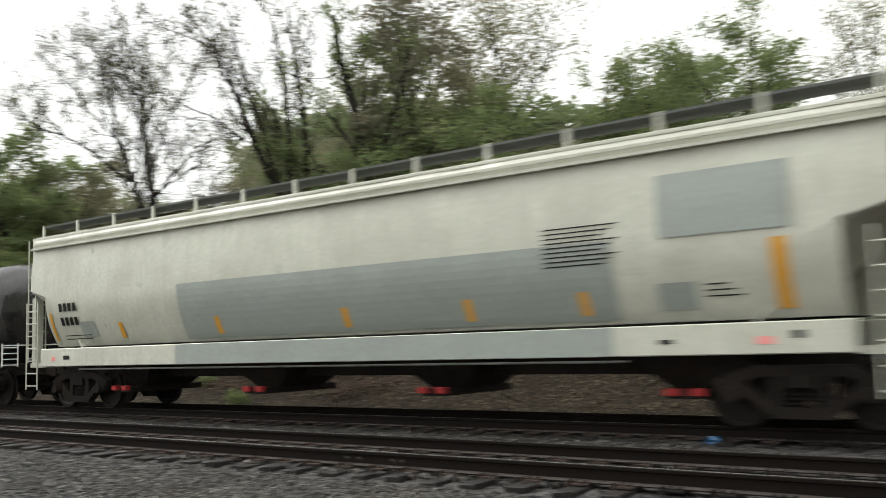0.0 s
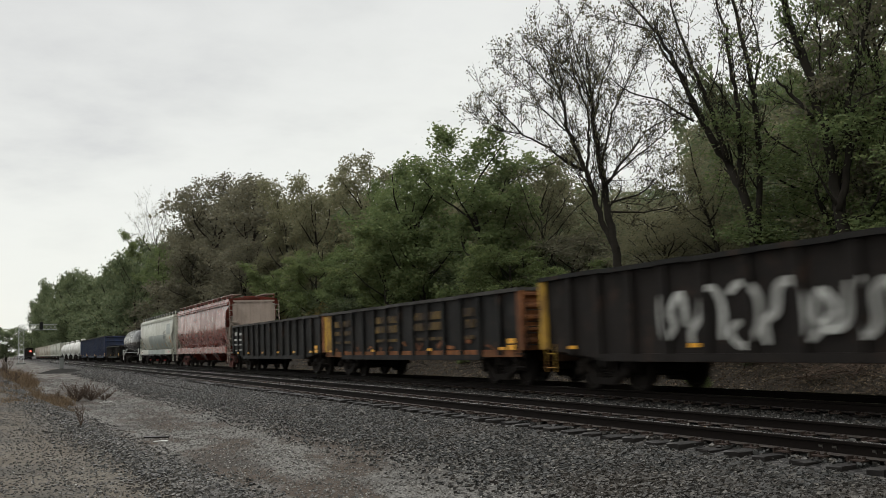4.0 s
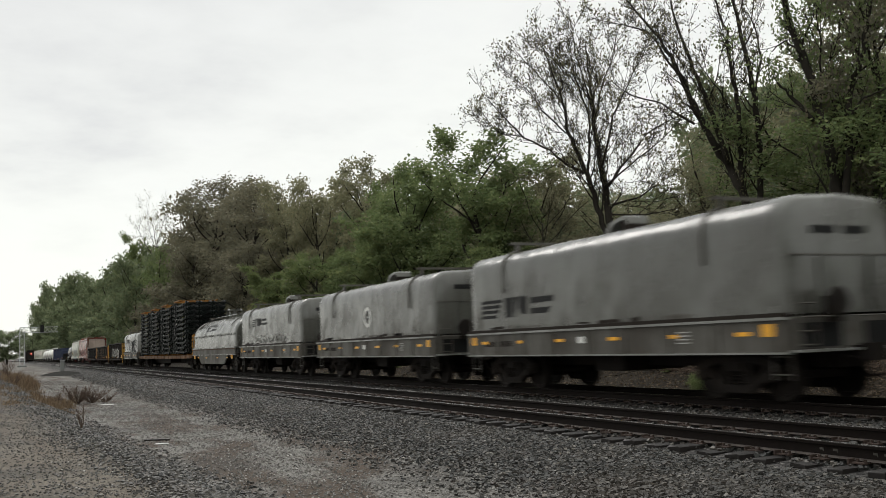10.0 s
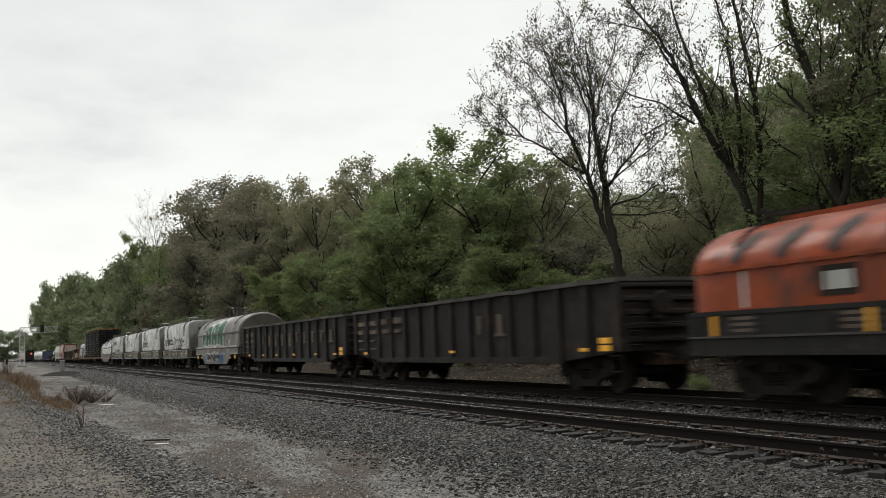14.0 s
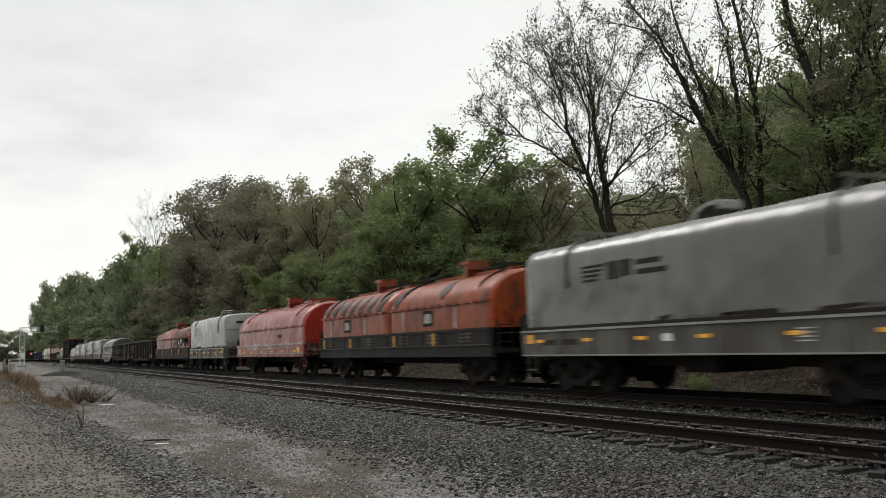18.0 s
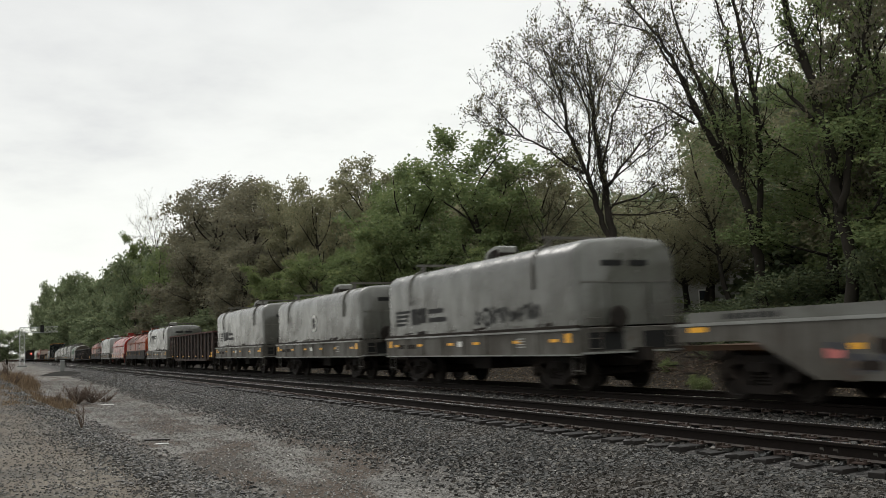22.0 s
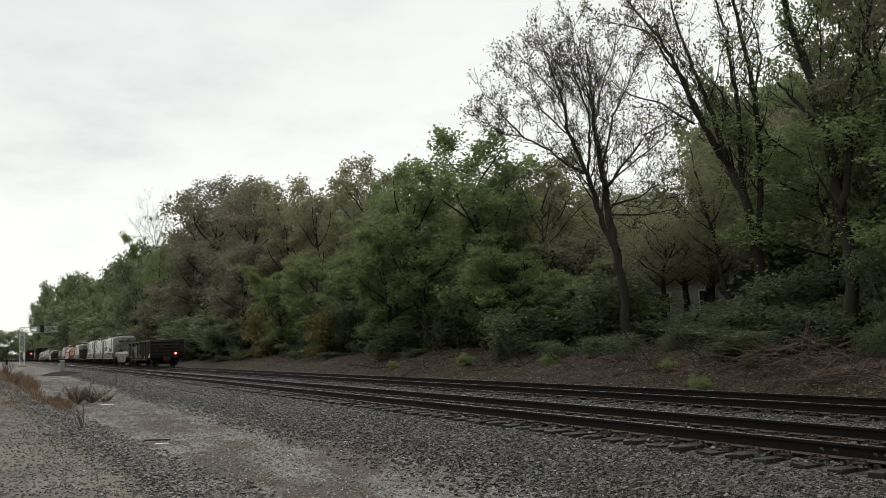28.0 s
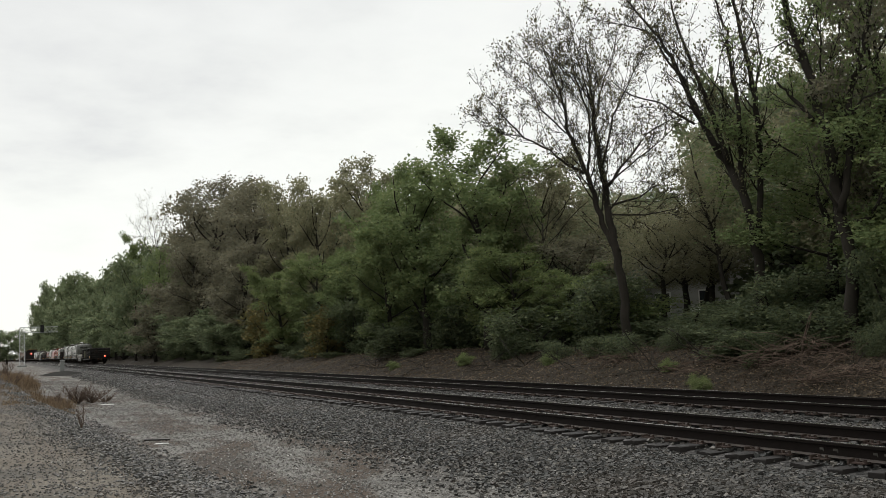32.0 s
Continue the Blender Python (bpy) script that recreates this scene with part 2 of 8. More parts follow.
MAT_RED = plain("red_paint", (0.32, 0.03, 0.03), 0.5)
MAT_PINK_SPRAY = plain("spray_pink", (0.4, 0.13, 0.12), 0.6, 0, 0.5, 4)
MAT_PINK = plain("faded_pink_stencil", (0.72, 0.25, 0.24), 0.6)
MAT_GREY_HOPPER = weathered("hopper_light_grey", (0.5, 0.505, 0.43), (0.35, 0.345, 0.285), 0.45, 0.32, 0, 0.35)
MAT_GREY_PATCH = weathered("patch_blue_grey", (0.27, 0.3, 0.275), (0.235, 0.255, 0.23), 0.3, 0.4, 0, 0.2)
MAT_RED_HOPPER = weathered("hopper_oxide_red", (0.235, 0.048, 0.033), (0.13, 0.042, 0.03), 0.6, 0.22, 0, 0.6, gloss=0.6)
MAT_PINK_GREY = weathered("hopper_end_dusty", (0.42, 0.34, 0.29), (0.25, 0.2, 0.17), 0.5, 0.6)
MAT_COIL = weathered("coil_hood_grey", (0.082, 0.083, 0.073), (0.05, 0.047, 0.04), 0.65, 0.2, 0, 0.55, gloss=0.65)
MAT_COIL_OLD = weathered("coil_hood_pale", (0.2, 0.203, 0.19), (0.115, 0.112, 0.1), 0.5, 0.25, 0, 0.45, gloss=0.5)
MAT_SILL = weathered("coil_sill_grey", (0.105, 0.101, 0.09), (0.045, 0.038, 0.031), 0.75, 0.5, 0, 0.8, (0.06, 0.038, 0.027), 0.2)
MAT_BROWN_HOOD = weathered("coil_hood_brown_grey", (0.062, 0.053, 0.04), (0.03, 0.024, 0.018), 0.7, 0.4, 0, 0.8, (0.055, 0.034, 0.024), 0.35, gloss=0.4)
MAT_ORANGE_HOOD = weathered("coil_hood_orange", (0.25, 0.044, 0.012), (0.075, 0.029, 0.017), 0.6, 0.32, 0, 0.75, (0.055, 0.024, 0.016), 0.4, gloss=0.14)
MAT_SOOT = weathered("sprayed_soot", (0.022, 0.021, 0.021), (0.06, 0.03, 0.022), 0.6, 0.5, 0, 0.7, (0.12, 0.034, 0.017), 0.2)
MAT_RED_HOOD = weathered("coil_hood_red", (0.22, 0.018, 0.012), (0.1, 0.02, 0.015), 0.55, 0.26, 0, 0.65, (0.05, 0.018, 0.015), 0.25, gloss=0.25)
MAT_GON_BLACK = weathered("gondola_black", (0.01, 0.0098, 0.0096), (0.024, 0.022, 0.02), 0.6, 0.6, 0, 0.6, (0.045, 0.029, 0.021), 0.3)
MAT_RIM = weathered("rim_worn_edge", (0.06, 0.056, 0.052), (0.02, 0.018, 0.016), 0.6, 0.6)
MAT_GON_BROWN = weathered("gondola_brown", (0.013, 0.0108, 0.0098), (0.022, 0.018, 0.016), 0.6, 0.65, 0, 0.6, (0.036, 0.023, 0.017), 0.35)
MAT_GON_REDBROWN = weathered("gondola_red_brown", (0.03, 0.019, 0.016), (0.034, 0.026, 0.022), 0.6, 0.65, 0, 0.7, (0.06, 0.034, 0.024), 0.45)
MAT_GON_RUST = weathered("gondola_rusted_orange", (0.3, 0.12, 0.045), (0.06, 0.045, 0.035), 0.7, 0.7, 0, 0.8, (0.12, 0.05, 0.025), 0.6)
MAT_GON_YELLOW = weathered("gondola_worn_yellow", (0.5, 0.29, 0.04), (0.1, 0.07, 0.04), 0.6, 0.65, 0, 0.8, (0.12, 0.06, 0.03), 0.5)
# dark brown for marks, plates, grime and the painted shade under hoods
MAT_SHADE_MARK_BROWN = plain("brown_shade_and_marks", (0.018, 0.0138, 0.011), 0.8)
MAT_WORN = weathered("worn_pale_stencil", (0.15, 0.115, 0.085), (0.05, 0.045, 0.04), 0.85, 0.7, 0, 0.9, (0.05, 0.035, 0.028), 0.55)
MAT_RIM_RED = weathered("rim_red_brown", (0.07, 0.032, 0.026), (0.04, 0.03, 0.026), 0.6, 0.7)
MAT_RUST = plain("rusted_steel", (0.06, 0.035, 0.022), 0.8, 0.2, 0.4, 6)
MAT_FLAT_DECK = weathered("flatcar_brown_yellow", (0.13, 0.062, 0.024), (0.05, 0.03, 0.02), 0.7, 0.6, 0, 0.7)
MAT_FRAME = plain("vehicle_frame_black_paint", (0.0035, 0.0055, 0.0048), 0.5, 0.0, 0.35, 5)
MAT_BOARD = weathered("end_board_orange", (0.36, 0.17, 0.025), (0.14, 0.075, 0.03), 0.6, 0.6)
MAT_OLD_YELLOW = weathered("worn_yellow_lettering", (0.2, 0.125, 0.035), (0.03, 0.026, 0.022), 0.85, 0.7, 0, 0.9, (0.03, 0.022, 0.018), 0.6)
MAT_FRAME_TAG_GLINT = plain("frame_tag_pale_glint", (0.5, 0.51, 0.48), 0.5)
MAT_FRAME_TAG_Y = plain("frame_tag_yellow_green", (0.28, 0.32, 0.06), 0.5)
MAT_DUNNAGE = weathered("dunnage_orange_steel", (0.26, 0.115, 0.025), (0.1, 0.05, 0.025), 0.5, 0.6)
MAT_BLUE = weathered("gondola_navy", (0.035, 0.05, 0.1), (0.05, 0.05, 0.055), 0.5, 0.5)
MAT_TANK = weathered("tank_black", (0.011, 0.011, 0.012), (0.045, 0.038, 0.03), 0.4, 0.16, 0, 0.25)
MAT_TANK_WHITE = weathered("tank_white", (0.66, 0.66, 0.62), (0.4, 0.38, 0.34), 0.4, 0.28)
MAT_TAN_HOPPER = weathered("hopper_tan", (0.45, 0.4, 0.32), (0.28, 0.24, 0.19), 0.5, 0.4)
MAT_GREEN_SPRAY = weathered("spray_green", (0.01, 0.085, 0.036), (0.016, 0.06, 0.03), 0.6, 0.5, 0, 0.6)
MAT_PALE_SPRAY = weathered("spray_pale", (0.48, 0.48, 0.455), (0.2, 0.195, 0.18), 0.6, 0.6, 0, 0.6)
MAT_BLUE_SPRAY = plain("spray_blue", (0.055, 0.12, 0.24), 0.5)
MAT_SLATE_SPRAY = weathered("spray_slate", (0.035, 0.04, 0.055), (0.07, 0.066, 0.06), 0.7, 0.6, 0, 0.8)
MAT_MUSTARD_SPRAY = weathered("spray_mustard", (0.12, 0.115, 0.055), (0.035, 0.033, 0.025), 0.7, 0.7, 0, 0.8)
MAT_LAMP = material("tail_lamp_red_glow")
MAT_LAMP[2].inputs["Emission Color"].default_value = (1, 0.06, 0.03, 1)
MAT_LAMP[2].inputs["Emission Strength"].default_value = 9.0
MAT_LAMP = MAT_LAMP[0]
MAT_BARK = weathered("bark_grey_brown", (0.03, 0.026, 0.021), (0.016, 0.014, 0.011), 0.6, 0.9)
MAT_BRUSH = plain("dead_brush", (0.085, 0.063, 0.05), 0.9, 0, 0.4, 12)
MAT_LEAF_GREEN = leaf_material("leaf_green", (0.123, 0.167, 0.073), (0.161, 0.205, 0.087), (0.222, 0.248, 0.105))
MAT_LEAF_DARK = leaf_material("leaf_dark_green", (0.118, 0.157, 0.069), (0.159, 0.199, 0.081), (0.229, 0.249, 0.097))
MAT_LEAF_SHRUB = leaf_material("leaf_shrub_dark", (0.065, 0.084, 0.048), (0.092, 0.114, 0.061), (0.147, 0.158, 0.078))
MAT_LEAF_OLIVE = leaf_material("leaf_olive_turning", (0.173, 0.174, 0.107), (0.219, 0.213, 0.129), (0.272, 0.253, 0.151))
MAT_LEAF_BROWN = leaf_material("leaf_brown_autumn", (0.14, 0.14, 0.1), (0.172, 0.163, 0.112), (0.218, 0.192, 0.126))
MAT_LEAF_SPARSE = leaf_material("leaf_sparse_dark", (0.085, 0.082, 0.045), (0.115, 0.11, 0.058), (0.165, 0.15, 0.08))
# greyer and paler than the near greens: distance haze put into the colour
MAT_LEAF_FAR_HAZY = leaf_material("leaf_far_green_hazy", (0.125, 0.158, 0.092), (0.163, 0.198, 0.109), (0.231, 0.250, 0.135))
MAT_LEAF_YELLOW = leaf_material("leaf_yellow_autumn", (0.1, 0.1, 0.045), (0.14, 0.125, 0.05), (0.19, 0.14, 0.05))
MAT_GRASS = leaf_material("grass_dry", (0.07, 0.052, 0.038), (0.145, 0.103, 0.066), (0.24, 0.172, 0.1))
MAT_LITTER = leaf_material("fallen_leaf", (0.05, 0.038, 0.027), (0.1, 0.076, 0.053), (0.26, 0.205, 0.15))
MAT_SIDING = plain("siding_white_grey", (0.33, 0.33, 0.31), 0.6, 0, 0.1, 3)
MAT_ROOF = plain("roof_shingle_grey", (0.05, 0.05, 0.05), 0.85, 0, 0.3, 10)
MAT_GALV = plain("galvanised_steel", (0.4, 0.41, 0.41), 0.45, 0.7, 0.15, 5)
MAT_GLASS_DARK = plain("window_dark", (0.03, 0.035, 0.04), 0.1)
MAT_CABINET = plain("cabinet_grey_paint", (0.15, 0.155, 0.15), 0.5)


# ---- mesh helpers ----
def part(name, bm, mat, parent, label="", smooth=False):
    me = bm if isinstance(bm, bpy.types.Mesh) else bpy.data.meshes.new(name)
    if me is not bm:
        bmesh.ops.recalc_face_normals(bm, faces=bm.faces)
        bm.to_mesh(me)
        bm.free()
    if mat and not me.materials:
        me.materials.append(mat)
    if smooth:
        me.shade_smooth()
        me.set_sharp_from_angle(angle=radians(38))
    ob = new(name, me)
    ob.parent = parent
    if label:
        ob["label"] = label
    return ob


def box(bm, x0, x1, y0, y1, z0, z1):
    vs = [bm.verts.new(c) for c in ((x0, y0, z0), (x1, y0, z0), (x1, y1, z0), (x0, y1, z0), (x0, y0, z1), (x1, y0, z1), (x1, y1, z1), (x0, y1, z1))]
    for f in ((3, 2, 1, 0), (4, 5, 6, 7), (0, 1, 5, 4), (1, 2, 6, 5), (2, 3, 7, 6), (3, 0, 4, 7)):
        bm.faces.new([vs[i] for i in f])
    return bm


def boxes(*rows):
    bm = bmesh.new()
    for r in rows:
        box(bm, *r)
    return bm


def bevelled(bm, w, seg=2):
    bmesh.ops.bevel(bm, geom=list(bm.edges), offset=w, segments=seg, profile=0.6, affect="EDGES", clamp_overlap=True)
    return bm


def prism(bm, prof, y0, y1, axis="y"):
    """A closed outline of (x, z) pushed from y0 to y1, or of (y, z) pushed along x."""
    def at(u, v, w):
        return (u, w, v) if axis == "y" else (w, u, v)
    a = [bm.verts.new(at(u, v, y0)) for u, v in prof]
    b = [bm.verts.new(at(u, v, y1)) for u, v in prof]
    n = len(prof)
    for i in range(n):
        bm.faces.new((a[i], a[(i + 1) % n], b[(i + 1) % n], b[i]))
    bm.faces.new(a[::-1])
    bm.faces.new(b)
    return bm


def tube(bm, pts, radii, sides=6):
    rings = []
    pts = [Vector(p) for p in pts]
    for i, p in enumerate(pts):
        d = (pts[min(i + 1, len(pts) - 1)] - pts[max(i - 1, 0)]).normalized()
        s = d.orthogonal().normalized()
        t = d.cross(s)
        r = radii[i] if isinstance(radii, (list, tuple)) else radii
        rings.append([bm.verts.new(p + (s * math.cos(a) + t * math.sin(a)) * r) for a in (k * math.tau / sides for k in range(sides))])
    for q, r in zip(rings, rings[1:]):
        for k in range(sides):
            bm.faces.new((q[k], q[(k + 1) % sides], r[(k + 1) % sides], r[k]))
    bm.faces.new(rings[0][::-1])
    bm.faces.new(rings[-1])
    return bm


def lathe(bm, prof, origin, axis, n=20):
    """Turns (radius, along) round an axis through origin."""
    o, ax = Vector(origin), Vector(axis).normalized()
    s = ax.orthogonal().normalized()
    t = ax.cross(s)
    rings = []
    for r, h in prof:
        rings.append([bm.verts.new(o + ax * h + (s * math.cos(a) + t * math.sin(a)) * max(r, 0.001)) for a in (k * math.tau / n for k in range(n))])
    for q, r in zip(rings, rings[1:]):
        for k in range(n):
            bm.faces.new((q[k], q[(k + 1) % n], r[(k + 1) % n], r[k]))
    bm.faces.new(rings[0][::-1])
    bm.faces.new(rings[-1])
    return bm


def from_arrays(name, verts, faces, mat, n):
    """A mesh of loose faces, each of n corners, from arrays."""
    me = bpy.data.meshes.new(name)
    me.vertices.add(len(verts))
    me.vertices.foreach_set("co", np.asarray(verts, np.float32).ravel())
    faces = np.asarray(faces, np.int32)
    me.loops.add(faces.size)
    me.loops.foreach_set("vertex_index", faces.ravel())
    me.polygons.add(len(faces))
    me.polygons.foreach_set("loop_start", np.arange(0, faces.size, n, dtype=np.int32))
    me.update(calc_edges=True)
    me.materials.append(mat)
    return me


def thing(name, label, category, group=""):
    return tagged(new(name), label, category, group)


# ---- ground and track ----
X_NEAR, X_FAR, GAUGE = 8.545, 12.795, 1.51
X_TRACK = X_FAR + GAUGE / 2


def bend(y):
    """The line swings gently to the west far down the track."""
    return -6e-5 * max(0.0, y - 250.0) ** 2


def lerp_table(x, rows):
    for (x0, z0), (x1, z1) in zip(rows, rows[1:]):
        if x <= x1:
            return z0 + (z1 - z0) * max(0.0, (x - x0) / (x1 - x0))
    return rows[-1][1]


PROFILE = [(-3000, 0.2), (-60, 0.6), (-9, 0.1), (-3, -0.2), (0, -0.42), (2.5, -0.52), (4.6, -0.53), (6.2, -0.45), (7.3, -0.36), (7.95, -0.28), (8.25, -0.215), (15.0, -0.235),
           (15.6, -0.3), (16.9, -0.62), (17.8, -0.5), (19.5, 0.1), (22.0, 0.7), (26, 1.1), (60, 2.2), (3000, 3.0)]


def ground_z(x, y):
    u = x - bend(y)
    z = lerp_table(u, PROFILE)
    rough = 0.02 if u < 7.0 else 0.006 if u < 16 else 0.09
    z += rough * (noise.noise((x * 0.9, y * 0.9, 0)) + 0.5 * noise.noise((x * 2.3, y * 2.3, 4)))
    if u > 16.5:
        z += 0.22 * noise.noise((x * 0.25, y * 0.12, 9)) * min(1, (u - 16.5) / 3)
    if u < 7 and abs(y) < 400:
        z += 0.06 * noise.noise((x * 0.22, y * 0.15, 2))
    # the shelf west of the lane, its edge a low bank of stones
    edge = SHELF_X - SHELF_SLANT * y + 0.35 * noise.noise((y * 0.12, 3.3, 0))
    if y > 0:
        z += 0.2 / (1 + math.exp(min(30, max(-30, (x - edge) * 4.5)))) * (1 if x > -8 else max(0, 1 + (x + 8) / 6))
        z += 0.07 * math.exp(-((x - edge + 0.25) / 0.4) ** 2)
    # grassy humps west of the gravel
    z += 0.75 * math.exp(-((x + 1.5) / 3.2) ** 2 - ((y - 62) / 26) ** 2)
    z += 0.2 * math.exp(-((x + 2.2) / 2.2) ** 2 - ((y - 24) / 9) ** 2)
    return z


def breaks(*runs):
    out = []
    for a, b, n in runs:
        out += list(np.linspace(a, b, n, endpoint=False))
    return out + [runs[-1][1]]


def make_ground():
    xs = breaks((-3000, -300, 6), (-300, -40, 10), (-40, -8, 14), (-8, 5, 40), (5, 8, 18), (8, 15, 10), (15, 24, 45), (24, 60, 18), (60, 300, 10), (300, 3000, 6))
    ys = breaks((-3000, -300, 6), (-300, -20, 14), (-20, 5, 14), (5, 60, 150), (60, 130, 60), (130, 320, 40), (320, 900, 30), (900, 3000, 6))
    verts = [(x, y, ground_z(x, y)) for y in ys for x in xs]
    nx = len(xs)
    faces = [(j * nx + i, j * nx + i + 1, (j + 1) * nx + i + 1, (j + 1) * nx + i) for j in range(len(ys) - 1) for i in range(nx - 1)]
    me = from_arrays("ground", verts, faces, MAT_GROUND, 4)
    me.shade_smooth()
    tagged(new("ground", me), "grey gravel lot, ballast shoulder and leaf-strewn bank", "ground", kind="structure")


make_ground()

RAIL_PROFILE = [(-0.076, -0.18), (0.076, -0.18), (0.076, -0.168), (0.012, -0.15), (0.009, -0.05), (0.036, -0.036), (0.037, -0.007), (0.029, -0.0005),
                (-0.029, -0.0005), (-0.037, -0.007), (-0.036, -0.036), (-0.009, -0.05), (-0.012, -0.15), (-0.076, -0.168)]
RAIL_YS = [-600, -100, 0, 60, 120, 180, 240] + [250 + 25 * i for i in range(1, 40)]


def make_rail(x, parent):
    bm = bmesh.new()
    rings = [[bm.verts.new((x + bend(y) + u, y, v)) for u, v in RAIL_PROFILE] for y in RAIL_YS]
    n = len(RAIL_PROFILE)
    for q, r in zip(rings, rings[1:]):
        for k in range(n):
            f = bm.faces.new((q[k], q[(k + 1) % n], r[(k + 1) % n], r[k]))
            f.material_index = 1 if k == 7 else 2 if k in (2, 12) else 0
    me = bpy.data.meshes.new("rail")
    bm.to_mesh(me)
    bm.free()
    me.materials.append(MAT_RAIL_WEB)
    me.materials.append(MAT_RAIL_HEAD)
    me.materials.append(MAT_RAIL_FOOT)
    ob = part("rail", me, None, parent)
    return ob


def tie_mesh(seed):
    rng = random.Random(seed)
    bm = box(bmesh.new(), -1.28, 1.28, -0.115, 0.115, -0.38, -0.19)
    bevelled(bm, 0.012, 1)
    for v in bm.verts:
        v.co += Vector((rng.uniform(-0.012, 0.012), rng.uniform(-0.01, 0.01), rng.uniform(-0.006, 0.006)))
    me = bpy.data.meshes.new("tie")
    bm.to_mesh(me)
    bm.free()
    me.materials.append(MAT_TIE)
    return me


def plate_mesh():
    """Tie plate with its spikes and rail anchors."""
    bm = bmesh.new()
    box(bm, -0.17, 0.17, -0.09, 0.09, -0.192, -0.176)
    for sx in (-1, 1):
        for sy in (-0.05, 0.05):
            box(bm, sx * 0.095 - 0.014, sx * 0.095 + 0.014, sy - 0.012, sy + 0.012, -0.18, -0.145)
        box(bm, sx * 0.1 - 0.05, sx * 0.1 + 0.05, 0.125, 0.15, -0.21, -0.15)
    me = bpy.data.meshes.new("tie_plate")
    bm.to_mesh(me)
    bm.free()
    me.materials.append(MAT_PLATE)
    return me


TIE_MESHES = [tie_mesh(i) for i in range(5)]
PLATE_MESH = plate_mesh()


def mesh_arrays(me):
    v = np.empty(len(me.vertices) * 3, np.float32)
    me.vertices.foreach_get("co", v)
    return v.reshape(-1, 3), [tuple(p.vertices) for p in me.polygons]


def make_track(x0, name, near_ties):
    track = tagged(new(name), "railway track of rusted rails on dark wooden ties", "railway track", "tracks", kind="structure")
    make_rail(x0, track)
    make_rail(x0 + GAUGE, track)
    rng = random.Random(int(x0 * 10))
    far_v, far_f, base = [], [], 0
    y = -60.0
    while y < 420:
        m = pose(x0 + GAUGE / 2 + bend(y) + rng.uniform(-0.05, 0.05), y, rng.uniform(-0.03, 0.004), 0, 0, rng.uniform(-1.6, 1.6))
        near = 4 < y < 4 + near_ties * 0.53
        todo = [(TIE_MESHES[rng.randrange(5)], m, "tie")]
        if y < 160:
            todo += [(PLATE_MESH, pose(x0 + bend(y), y, 0), "tie_plate"), (PLATE_MESH, pose(x0 + GAUGE + bend(y), y, 0), "tie_plate")]
        for me, mm, nm in todo:
            if near:
                ob = part(nm, me, None, track)
                ob.matrix_basis = mm
            else:
                v, f = mesh_arrays(me)
                a = np.array(mm)
                far_v.append(v @ a[:3, :3].T + a[:3, 3])
                far_f += [tuple(i + base for i in q) for q in f]
                base += len(v)
        y += rng.uniform(0.5, 0.56)
    me = bpy.data.meshes.new("distant_ties")
    me.from_pydata(np.concatenate(far_v).tolist(), [], far_f)
    me.materials.append(MAT_TIE)
    tagged(part("distant_ties", me, None, track), kind="stuff")


make_track(X_NEAR, "track_near", 90)
make_track(X_FAR, "track_far", 60)
for y, w in ((8.04, 0.03), (7.84, 0.035), (7.3, 0.03), (7.16, 0.03)):
    part("chalk_mark", boxes((X_NEAR - 0.0125, X_NEAR - 0.0105, y - w, y + w, -0.1, -0.075), (X_NEAR - 0.0125, X_NEAR - 0.0105, y - w, y - w + 0.012, -0.115, -0.075)), MAT_SILL, bpy.data.objects["track_near"], "white chalk mark on the rail web")


